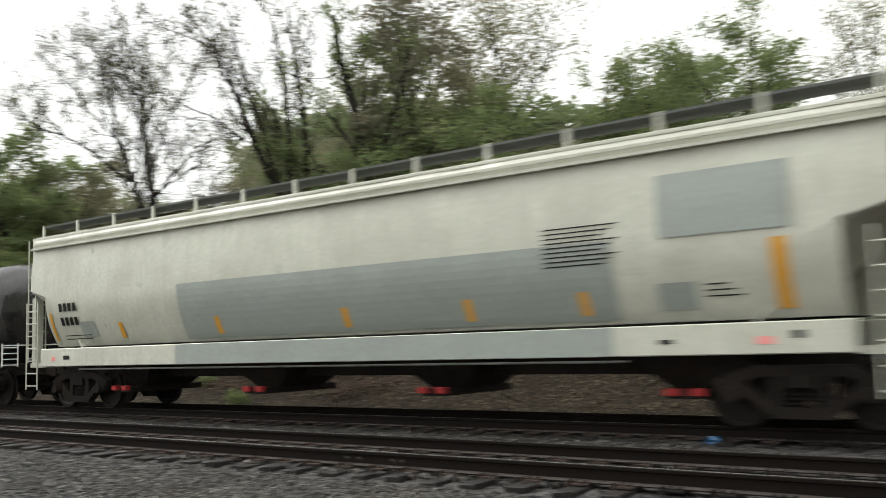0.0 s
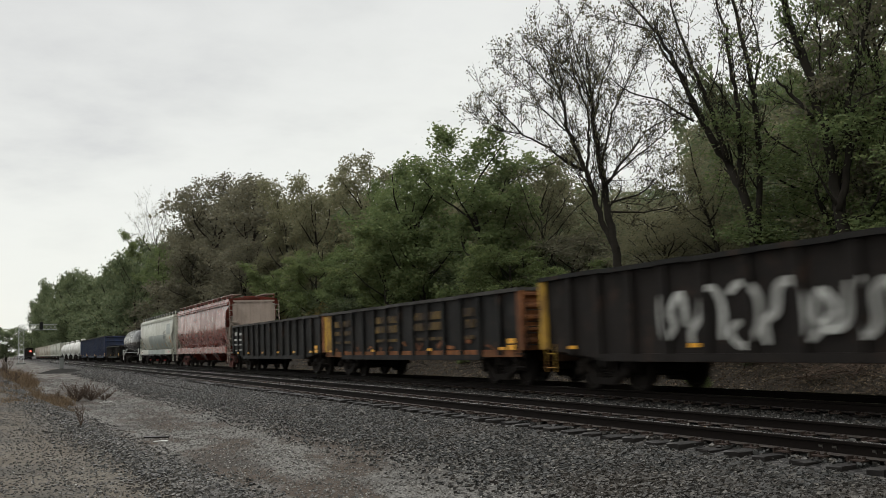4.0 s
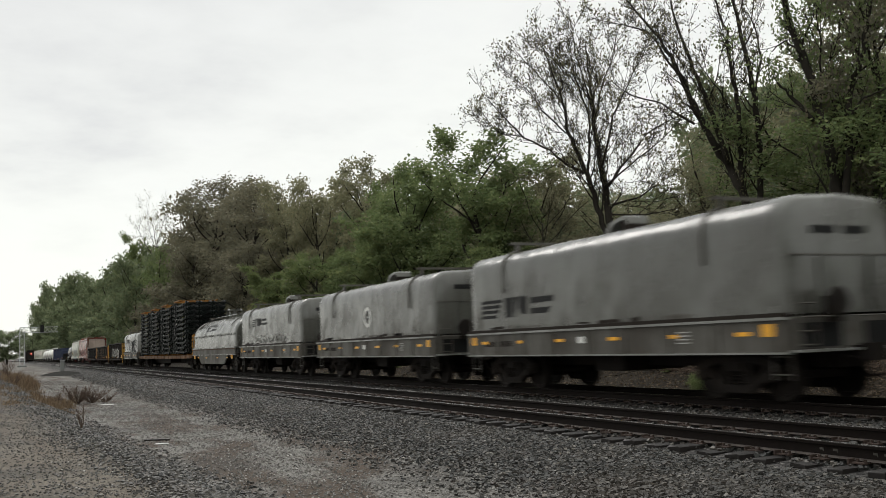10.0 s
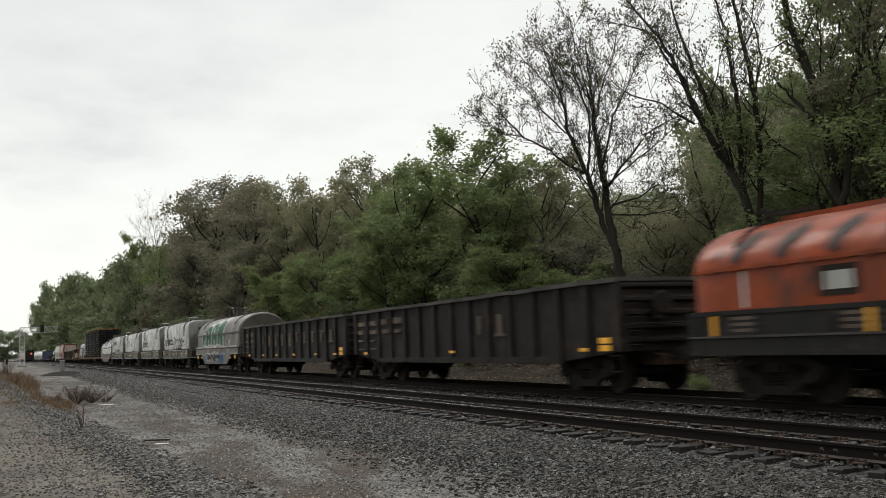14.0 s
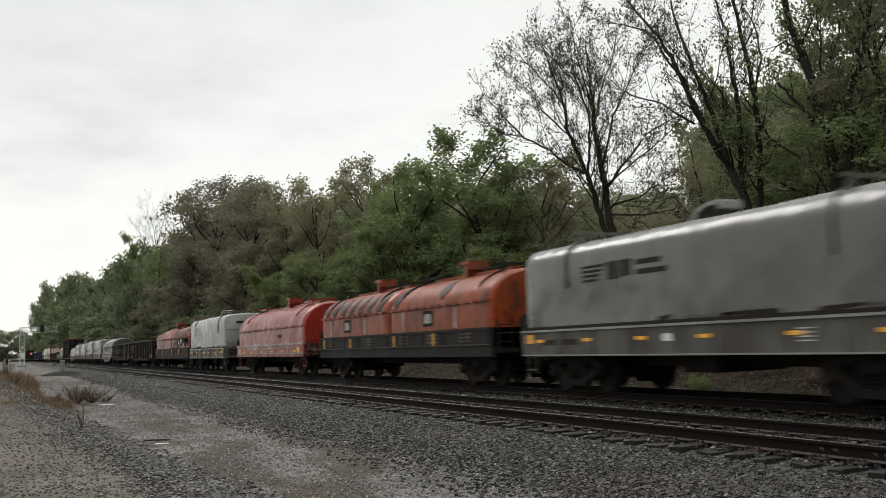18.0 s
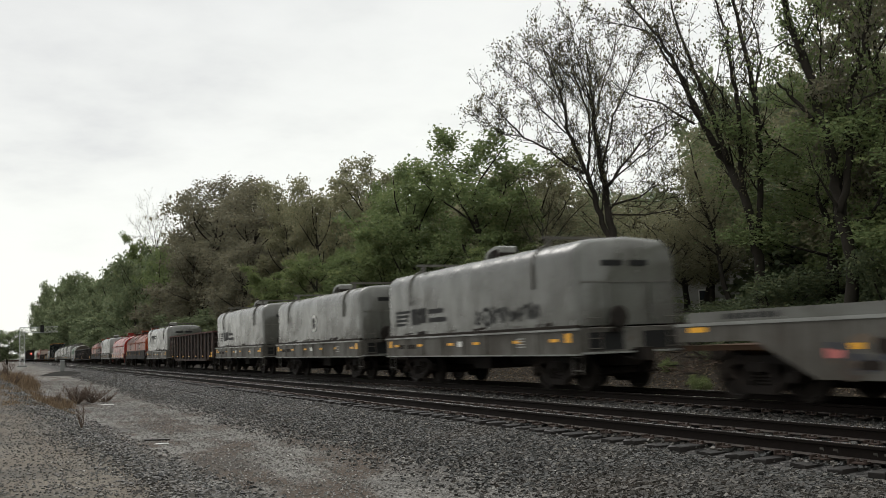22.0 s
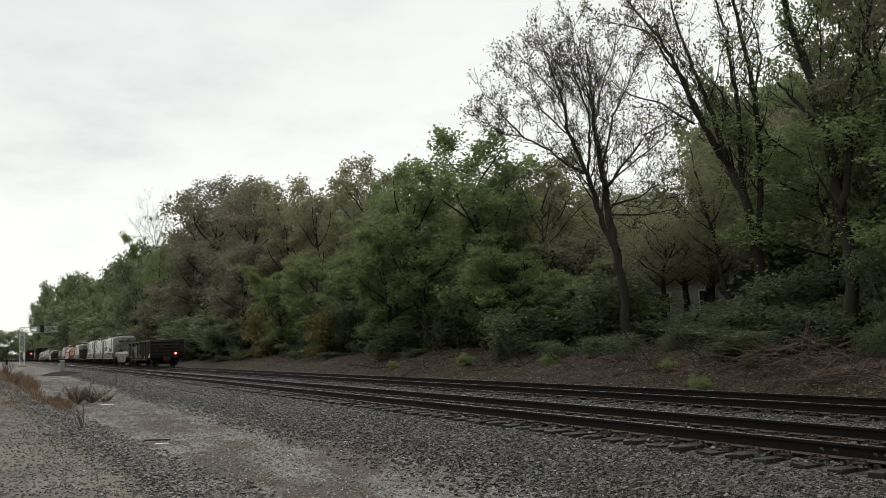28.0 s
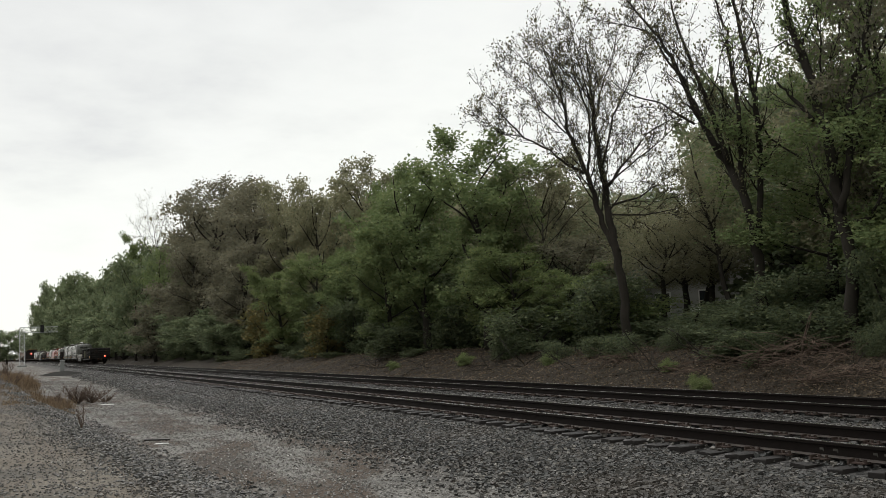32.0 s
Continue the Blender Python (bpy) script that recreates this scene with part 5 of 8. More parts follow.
            pts = [(y + rng.uniform(-0.1, 0.1) + 0.16 * (j - 1), z + rng.uniform(-0.12, 0.12)) for j in range(3)]
            ribbon(car, m, pts, -W + 0.045, rng.uniform(0.05, 0.13), 0.004 + 0.0007 * (i % 5), name="old_paint")
    for m, k, z0, z1, w in fills:
        # a patch of old paint or lettering on the sheet between two ribs
        y = half - 0.08 - pitch * (k + 0.5) + rng.uniform(-0.05, 0.05)
        part("old_paint", box(bmesh.new(), face - 0.003, face + 0.06, y - w * pitch / 2, y + w * pitch / 2, z0, z1), m, car)
    for m, a, b, z0, z1, n, fat in sprayed:
        scribble(car, m, half * a, half * b, z0, z1, -W + 0.02, seed, n, fat)
    if band:
        m, z0, z1 = band
        decals(car, "painted_band", m, [(-half + 0.2, half - 0.2, z0, z1)], -W + 0.082)
    if load:
        bm = bmesh.new()
        for k in range(26):
            x, y = rng.uniform(-W + 0.4, W - 0.4), rng.uniform(-half + 0.6, half - 0.6)
            box(bm, x - rng.uniform(0.1, 0.35), x + rng.uniform(0.1, 0.35), y - rng.uniform(0.2, 0.8), y + rng.uniform(0.2, 0.8), 1.06, load + rng.uniform(-0.3, 0.12))
        part("scrap_load", bm, MAT_RUST, car, "low heap of scrap steel")
    return car


def hopper_x(w, z):
    """The near side of a bowed hopper at height z: drawn in below, a little at the eaves."""
    f = (z - 1.46) / 2.4
    return -w + 0.36 * max(0.0, (0.5 - f) / 0.5) ** 2 + 0.1 * max(0.0, (f - 0.6) / 0.4) ** 2


def hopper_mark(car, name, mat, rects, w, lift=0.008, label=""):
    lift += 0.0 if name == "painted_patch" else 0.008
    """Paint and tape laid on the bowed side: rows of (y0, y1, z0, z1)."""
    for y0, y1, z0, z1 in rects:
        bm = bmesh.new()
        n = max(1, int((z1 - z0) / 0.12))
        m = max(1, int((y1 - y0) / 0.6))
        out, inn = [], []
        for i in range(n + 1):
            z = z0 + (z1 - z0) * i / n
            out.append([bm.verts.new((hopper_x(w, z) - lift - 0.014, y0 + (y1 - y0) * j / m, z)) for j in range(m + 1)])
        for q, r in zip(out, out[1:]):
            for j in range(m):
                bm.faces.new((q[j], r[j], r[j + 1], q[j + 1]))
        back = [bm.verts.new((v.co.x + lift + 0.03, v.co.y, v.co.z)) for v in (out[0][0], out[0][-1], out[-1][-1], out[-1][0])]
        bm.faces.new(back)
        part(name, bm, mat, car, label)


def hopper_profile(w, z0, z1, n=14):
    """Bowed side of a covered hopper, up to its roof."""
    pts = []
    for k in range(n + 1):
        f = k / n
        pts.append((hopper_x(w, z0 + (z1 - z0) * f), z0 + (z1 - z0) * f))
    roof = [(-w * 0.97, z1 + 0.1), (-w * 0.91, z1 + 0.3), (-w * 0.45, z1 + 0.4), (0, z1 + 0.43), (w * 0.45, z1 + 0.4), (w * 0.91, z1 + 0.3), (w * 0.97, z1 + 0.1)]
    return pts + roof + [(-x, z) for x, z in pts[::-1]]


def covered_hopper(front, rear, mat, label, seed, patches=False, end_mat=None, red=False, outlets=4, side=1.56, roof=3.86):
    car, half = car_base("covered_hopper", label, "covered hopper", front, rear, red, inset=1.55, over=1.0)
    end_mat = end_mat or mat
    body = half - 0.15

    def cut(z):
        """How far the end is drawn in at height z: rounded on the grey cars, straight on the red."""
        if red:
            return 0.35 + 1.75 * max(0.0, min(1.0, (3.75 - z) / 2.3))
        return 1.5 * math.sqrt(max(0.0, 1 - ((z - 1.46) / 1.35) ** 2)) if z < 2.81 else 0.0

    prof = hopper_profile(side, 1.46, roof)
    bm = bmesh.new()
    ys = [-body, -body + 0.02] + [-body + 0.02 + (2 * body - 0.04) * i / 30 for i in range(1, 30)] + [body - 0.02, body]
    rings = []
    for y in ys:
        e = body - abs(y)
        ring = []
        for x, z in prof:
            # the ends slope in under the roof: rounded cut at the lower corners
            yy = y
            if e < 0.01 and z < 3.75:
                yy = math.copysign(body - cut(z), y)
            elif e < 0.05 and z < 3.75:
                yy = math.copysign(body - 0.02 - cut(z), y)
            d = (0.028 if red else 0.016) * noise.noise((x * 1.3 + seed, yy * 1.4, z * 0.7))
            ring.append(bm.verts.new((x + (d if x < 0 else -d), yy, z)))
        rings.append(ring)
    m = len(prof)
    for q, r in zip(rings, rings[1:]):
        for k in range(m):
            bm.faces.new((q[k], q[(k + 1) % m], r[(k + 1) % m], r[k]))
    bm.faces.new(rings[0][::-1]); bm.faces.new(rings[-1])
    bmesh.ops.remove_doubles(bm, verts=bm.verts, dist=0.001)
    part("body", bm, mat, car, smooth=True)
    for sx in (-1, 1):
        bm = box(bmesh.new(), sx * (side - 0.02) - 0.06, sx * (side - 0.02) + 0.06, -half + 0.7, half - 0.7, 1.0, 1.42)
        bevelled(bm, 0.015, 1)
        part("side_sill", bm, mat, car)
        for k in range(3):
            z = roof + 0.0 + 0.13 * k
            x = sx * (side - 0.035 - 0.055 * k)
            part("roof_rail", prism(bmesh.new(), [(x - 0.05, z - 0.025), (x + 0.05, z - 0.025), (x + 0.05, z + 0.02), (x - 0.05, z + 0.02)], -body, body), mat, car)
    for s in (-1, 1):
        bm = bmesh.new()
        y = s * (half - 0.05)
        for x in (-side + (0.4 if red else 0.25), side - (0.4 if red else 0.25)):
            box(bm, x - 0.1, x + 0.1, y - 0.08, y + 0.08, 1.0, 3.95)
        box(bm, -side + (0.42 if red else 0.3), side - (0.42 if red else 0.3), y - 0.03, y + 0.03, 2.5 if red else 2.75, 4.05)
        for x in (-0.95, -0.45, 0.0, 0.45, 0.95):
            box(bm, x - 0.05, x + 0.05, y + s * 0.03 - 0.05, y + s * 0.03 + 0.05, 2.7, 4.1)
        box(bm, -side + (0.32 if red else 0.15), side - (0.32 if red else 0.15), y + s * 0.02 - 0.08, y + s * 0.02 + 0.08, 4.05, 4.15)
        box(bm, -side + 0.15, side - 0.15, y + s * 0.02 - 0.06, y + s * 0.02 + 0.06, 2.68, 2.78)
        box(bm, -side + 0.1, side - 0.1, s * (half - 0.35) - 0.35, s * (half - 0.35) + 0.35, 0.98, 1.08)
        part("end_frame", bm, end_mat, car)
        # sloping end sheet behind the open corner
        bm = prism(bmesh.new(), [(s * (half - 0.3), 3.2), (s * (half - 0.25), 3.2), (s * (half - 2.2), 1.2), (s * (half - 2.25), 1.2)], -side + 0.25, side - 0.25, "x")
        part("slope_sheet", bm, end_mat, car)
        for sx in (-1, 1):
            ladder(car, sx * (side - 0.02), s * (half - 0.2), 0.45, 2.55, 0.5, end_mat, "y", 7)
            ladder(car, sx * (side - 0.3), s * (half + 0.08), 1.1, 4.1, 0.45, end_mat, "x", 9)
        bm = bmesh.new()
        tube(bm, [(-side + 0.2, s * (half + 0.12), 1.25), (side - 0.2, s * (half + 0.12), 1.25)], 0.018, 5)
        part("handrail", bm, end_mat, car)
    # roof walk on its posts
    bm = bmesh.new()
    for sx in (-1, 1):
        box(bm, sx * 1.0 - 0.3, sx * 1.0 + 0.3, -half + 0.2, half - 0.2, roof + 0.55, roof + 0.59)
    part("roof_walk", bm, MAT_WALK if not red else MAT_PINK_GREY, car, "steel grating roof walk")
    for k in range(14):
        y = -half + 0.25 + (2 * half - 0.5) * k / 13
        for sx in (-1, 1):
            part("walk_post", box(bmesh.new(), sx * 1.28 - 0.025, sx * 1.28 + 0.025, y - 0.04, y + 0.04, roof + 0.25, roof + 0.6), mat, car)
    bm = box(bmesh.new(), -0.35, 0.35, -body + 1.0, body - 1.0, roof + 0.4, roof + 0.5)
    part("hatch_trough", bm, mat, car)
    for k in range(outlets):
        y = -body + 3.0 + (2 * body - 6.0) * k / (outlets - 1)
        bm = bmesh.new()
        a = [(-1.3, y - 1.5, 1.45), (1.3, y - 1.5, 1.45), (1.3, y + 1.5, 1.45), (-1.3, y + 1.5, 1.45)]
        b = [(-0.6, y - 0.35, 0.5), (0.6, y - 0.35, 0.5), (0.6, y + 0.35, 0.5), (-0.6, y + 0.35, 0.5)]
        va, vb = [bm.verts.new(p) for p in a], [bm.verts.new(p) for p in b]
        bm.faces.new(va[::-1]); bm.faces.new(vb)
        for j in range(4):
            bm.faces.new((va[j], va[(j + 1) % 4], vb[(j + 1) % 4], vb[j]))
        out = part("outlet", bm, MAT_STEEL_DARK if not red else mat, car)
        bm = boxes((-1.0, 1.0, y - 0.28, y + 0.28, 0.38, 0.5))
        part("gate", bm, MAT_STEEL_DARK, out)
        for dy in (-0.19, 0.19):
            part("gate_guard", boxes((-1.1, -0.98, y + dy - 0.09, y + dy + 0.09, 0.43, 0.53)), MAT_RED if not red else MAT_STEEL_DARK, out, "red painted gate guard" if not red else "")
    bm = box(bmesh.new(), -0.25, 0.25, -half + 0.4, half - 0.4, 0.7, 1.0)
    part("centre_sill", bm, MAT_STEEL_DARK, car)
    return car, half


def tank_car(front, rear, mat, label, seed, r=1.45):
    car, half = car_base("tank_car", label, "tank car", front, rear, inset=1.6)
    zc = 2.35
    L = half - 0.7
    prof = [(0.05, -L), (r * 0.55, -L + 0.05), (r * 0.85, -L + 0.22), (r, -L + 0.5), (r, -0.06), (r * 1.012, -0.05), (r * 1.012, 0.05), (r, 0.06), (r, L - 0.5), (r * 0.85, L - 0.22), (r * 0.55, L - 0.05), (0.05, L)]
    part("tank", lathe(bmesh.new(), prof, (0, 0, zc), (0, 1, 0), 28), mat, car, smooth=True)
    bm = boxes((-0.3, 0.3, -half, half, 0.75, 1.0))
    for s in (-1, 1):
        box(bm, -1.3, 1.3, s * (half - 1.5) - 0.3, s * (half - 1.5) + 0.3, 0.9, 1.45)
        box(bm, -1.4, 1.4, s * (half - 0.3) - 0.3, s * (half - 0.3) + 0.3, 0.98, 1.08)
    part("underframe", bm, MAT_STEEL_DARK, car)
    bm = bmesh.new()
    for sx in (-1, 1):
        tube(bm, [(sx * 1.45, -half + 0.3, 1.25), (sx * 1.45, half - 0.3, 1.25)], 0.02, 5)
        for s in (-1, 1):
            tube(bm, [(sx * 1.45, s * (half - 1.4), 1.0), (sx * 1.2, s * (half - 2.4), 1.7)], 0.05, 5)
    part("handrail", bm, MAT_WHITE, car)
    bm = boxes((-0.7, 0.7, -1.2, 1.2, zc + r + 0.02, zc + r + 0.06))
    for x in (-0.7, 0.7):
        for y in (-1.2, 1.2):
            tube(bm, [(x, y, zc + r - 0.2), (x, y, zc + r + 0.75)], 0.02, 5)
        tube(bm, [(x, -1.2, zc + r + 0.75), (x, 1.2, zc + r + 0.75)], 0.02, 5)
    part("top_platform", bm, MAT_STEEL_DARK, car)
    part("dome", lathe(bmesh.new(), [(0.4, 0), (0.4, 0.4), (0.3, 0.48)], (0, 0, zc + r - 0.05), (0, 0, 1), 14), mat, car)
    end_gear(car, half, MAT_WHITE, 1.0, 1.6, 1.4, 1.7)
    return car


def flat_car(front, rear, label):
    car, half = car_base("flat_car", label, "flat car", front, rear, inset=2.4, over=0.7)
    W = 1.5
    for sx in (-1, 1):
        bm = prism(bmesh.new(), [(-half, 0.88), (-half + 4, 0.84), (half - 4, 0.84), (half, 0.88), (half, 1.09), (-half, 1.09)], sx * W - 0.04, sx * W + 0.04, "x")
        part("side_sill", bm, MAT_FLAT_DECK, car)
        bm = bmesh.new()
        for k in range(15):
            y = -half + 0.6 + (2 * half - 1.2) * k / 14
            box(bm, sx * (W + 0.045) - 0.03, sx * (W + 0.045) + 0.03, y - 0.09, y + 0.09, 0.86, 1.06)
        part("stake_pocket", bm, MAT_FLAT_DECK, car)
    part("deck", box(bmesh.new(), -W + 0.04, W - 0.04, -half, half, 1.0, 1.08), MAT_RUST, car)
    bm = boxes((-0.35, 0.35, -half + 2, half - 2, 0.42, 1.0), (-1.2, 1.2, -3, 3, 0.5, 0.95))
    part("centre_sill", bm, MAT_STEEL_DARK, car)
    for s in (-1, 1):
        bm = bmesh.new()
        y = s * (half - 0.15)
        for x in (-1.35, -0.5, 0.5, 1.35):
            tube(bm, [(x, y, 1.08), (x, y, 2.2)], 0.03, 5)
        for z in (1.6, 2.2):
            tube(bm, [(-1.35, y, z), (1.35, y, z)], 0.025, 5)
        part("end_rail", bm, MAT_SILL, car)
    for k in range(6):
        part("placard_board", boxes((-1.42, -0.5, -half + 0.3, -half + 0.42, 1.14 + 0.24 * k, 1.34 + 0.24 * k)), MAT_BOARD, car, "orange-brown end board")
    part("board_post", boxes((-1.3, -1.2, -half + 0.42, -half + 0.5, 1.08, 2.6)), MAT_BOARD, car)
    part("board_post", boxes((-0.7, -0.6, -half + 0.42, -half + 0.5, 1.08, 2.6)), MAT_BOARD, car)
    return car


def frame_rail_mesh():
    """A pickup ladder frame on its side members: kicked-up rails and cross-members."""
    bm = bmesh.new()
    prof = [(-2.75, 0.02), (-2.55, 0.1), (-2.1, 0.15), (-1.75, 0.1), (-1.5, -0.04), (-1.0, -0.06), (-0.6, -0.05), (0.6, -0.05), (1.0, -0.02), (1.25, 0.1), (1.7, 0.2), (2.2, 0.18), (2.5, 0.08), (2.75, -0.02)]
    for sx in (-1, 1):
        for (y0, z0), (y1, z1) in zip(prof, prof[1:]):
            w = 0.46 if abs(y0 + y1) < 2.4 else 0.38
            prism(bm, [(y0, z0), (y1, z1), (y1, z1 + 0.13), (y0, z0 + 0.13)], sx * w - 0.035, sx * w + 0.035, "x")
        for y in (-1.55, 1.45):
            box(bm, sx * 0.47 - 0.1, sx * 0.47 + 0.1, y - 0.2, y + 0.2, -0.08, 0.1)
    for sx in (-1, 1):
        # body mounts, spring hangers and shock towers
        for y, a, b in ((-2.35, 0.0, 0.26), (-1.95, -0.02, 0.12), (-1.2, -0.16, 0.1), (-0.75, -0.12, 0.04), (0.2, -0.1, 0.05), (0.85, -0.14, 0.06), (1.15, -0.05, 0.24), (1.85, 0.06, 0.32), (2.35, 0.0, 0.24)):
            box(bm, sx * 0.45 - 0.07, sx * 0.45 + 0.075, y - 0.07, y + 0.07, a, b)
        lathe(bm, [(0.05, -0.06), (0.09, -0.03), (0.09, 0.03), (0.05, 0.06)], (sx * 0.47, 1.55, 0.24), (1, 0, 0), 8)
        lathe(bm, [(0.05, -0.06), (0.09, -0.03), (0.09, 0.03), (0.05, 0.06)], (sx * 0.47, -1.75, 0.02), (1, 0, 0), 8)
    for y in (-2.6, -1.6, -0.5, 0.6, 1.5, 2.6):
        box(bm, -0.42, 0.42, y - 0.06, y + 0.06, 0.06, 0.13)
    me = bpy.data.meshes.new("vehicle_frame")
    bm.to_mesh(me); bm.free()
    me.materials.append(MAT_FRAME)
    return me


def frame_stack(mid, length, label, levels=11):
    """A strapped stack of vehicle frames, three across."""
    st = thing("frame_stack", label, "vehicle frames", "stacks of vehicle frames")
    st.location = (X_TRACK, 0, 0)
    CARS.append((st, mid))
    k = length / 5.5
    pitch = (5.3 - 1.36) / levels
    rng = random.Random(int(mid))
    for y in (-length * 0.33, length * 0.33):
        part("dunnage", boxes((-1.3, 1.3, y - 0.08, y + 0.08, 1.085, 1.2)), MAT_DUNNAGE, st, "orange steel bearer")
    tags, tags2 = bmesh.new(), bmesh.new()
    for i in range(levels):
        z = 1.32 + pitch * i
        for x in (-0.98, 0.0, 0.98):
            f = part("vehicle_frame", FRAME_MESH, None, st)
            f.matrix_basis = pose(x + rng.uniform(-0.03, 0.03), rng.uniform(-0.16, 0.16), z, 0, 0, rng.uniform(-0.6, 0.6)) @ Matrix.Diagonal((1, k, 1, 1))
        box(tags, -1.5, -1.47, 0.2 * length, 0.2 * length + 0.13, z + 0.06, z + 0.12)
        box(tags2, -1.5, -1.47, -0.27 * length, -0.27 * length + 0.14, z + 0.06, z + 0.12)
    # pale tags whose white also paints in the glints off the frames
    part("tag", tags, MAT_FRAME_TAG_GLINT, st, "pale tags, whitened for glints on the frames")
    part("tag", tags2, MAT_FRAME_TAG_Y, st, "yellow-green paper tags")
    bm = bmesh.new()
    zt = 1.32 + pitch * levels
    for x in (-1.4, 1.4):
        box(bm, x - 0.05, x + 0.05, -length * 0.05, length * 0.42, zt + 0.05, zt + 0.13)
    for y in (0.0, length * 0.33):
        box(bm, -1.45, 1.45, y - 0.06, y + 0.06, zt - 0.02, zt + 0.08)
    part("top_bar", bm, MAT_DUNNAGE, st, "orange hold-down frame on top")
    for y in (-length * 0.33, length * 0.33):
        for x in (-0.49, 0.49):
            part("tie_rod", tube(bmesh.new(), [(x, y, 1.3), (x, y, zt)], 0.03, 5), MAT_STEEL_DARK, st)
    return st


def low_coil_car(front, rear, label):
    """Coil car without its hoods: low trough with a deep belly and a raised inner deck."""
    car, half = car_base("coil_car", label, "coil car", front, rear, inset=1.75)
    W = 1.5
    e = half - 3.2
    for sx in (-1, 1):
        outline = [(-half, 1.12), (-e - 1.1, 1.12), (-e + 0.3, 0.46), (e - 0.3, 0.46), (e + 1.1, 1.12), (half, 1.12), (half, 1.42), (-half, 1.42)]
        part("side_sill", prism(bmesh.new(), outline, sx * W - 0.04, sx * W + 0.04, "x"), MAT_SILL, car)
        bm = box(bmesh.new(), sx * (W - 0.06) - 0.06, sx * (W - 0.06) + 0.06, -half + 0.1, half - 0.3, 1.48, 1.68)
        part("coaming", bm, MAT_COIL, car, "pale grey raised coaming")
        for k in range(9):
            y = -half + 0.4 + (2 * half - 0.8) * k / 8
            part("rib", box(bmesh.new(), sx * (W - 0.02) - 0.07, sx * (W - 0.02) + 0.07, y - 0.05, y + 0.05, 1.42, 1.5), MAT_SILL, car)
    part("ledge", boxes((-W - 0.06, -W + 0.1, -half, half, 1.42, 1.48), (W - 0.1, W + 0.06, -half, half, 1.42, 1.48)), MAT_COIL_OLD, car)
    part("floor", boxes((-W + 0.1, W - 0.1, -half, half, 0.95, 1.05), (-0.25, 0.25, -half, half, 0.6, 0.95)), MAT_RUST, car)
    end_gear(car, half, MAT_STEEL_DARK)
    marks_each(car, "reflector", MAT_YELLOW, [(half - 0.9, half - 0.4, 1.3, 1.4), (-half + 0.9, -half + 1.5, 1.54, 1.63), (half * 0.35, half * 0.35 + 0.5, 0.95, 1.05), (-half * 0.35, -half * 0.35 + 0.5, 1.25, 1.34)], -W - 0.042)
    # faded many-coloured spray over the belly
    rng = random.Random(17)
    for i in range(34):
        y, z = rng.uniform(-half * 0.45, half * 0.5), rng.uniform(0.58, 1.05)
        m = rng.choice((MAT_SLATE_SPRAY, MAT_SLATE_SPRAY, MAT_WORN, MAT_PALE_SPRAY, MAT_SHADE_MARK_BROWN)) if abs(y) < half * 0.3 else rng.choice((MAT_PINK_SPRAY, MAT_SLATE_SPRAY, MAT_WORN))
        ribbon(car, m, [(y, z), (y + rng.uniform(0.1, 0.25), z + rng.uniform(-0.1, 0.15)), (y + rng.uniform(0.3, 0.5), z)], -W - 0.04, rng.uniform(0.1, 0.24), 0.004 + 0.0006 * (i % 9))
    decals(car, "stencil", MAT_BLACK, [(half * 0.78 - i * 0.2, half * 0.78 - i * 0.2 + 0.13, 1.53, 1.63) for i in range(7)], -W - 0.001)
    decals(car, "painted_mark", MAT_BLACK, [(-half * 0.3 - 0.9, -half * 0.3, 1.51 + 0.045 * k, 1.535 + 0.045 * k) for k in range(3)], -W - 0.001)
    return car


# ---- the train, from its head to its tail ----
FRAME_MESH = frame_rail_mesh()


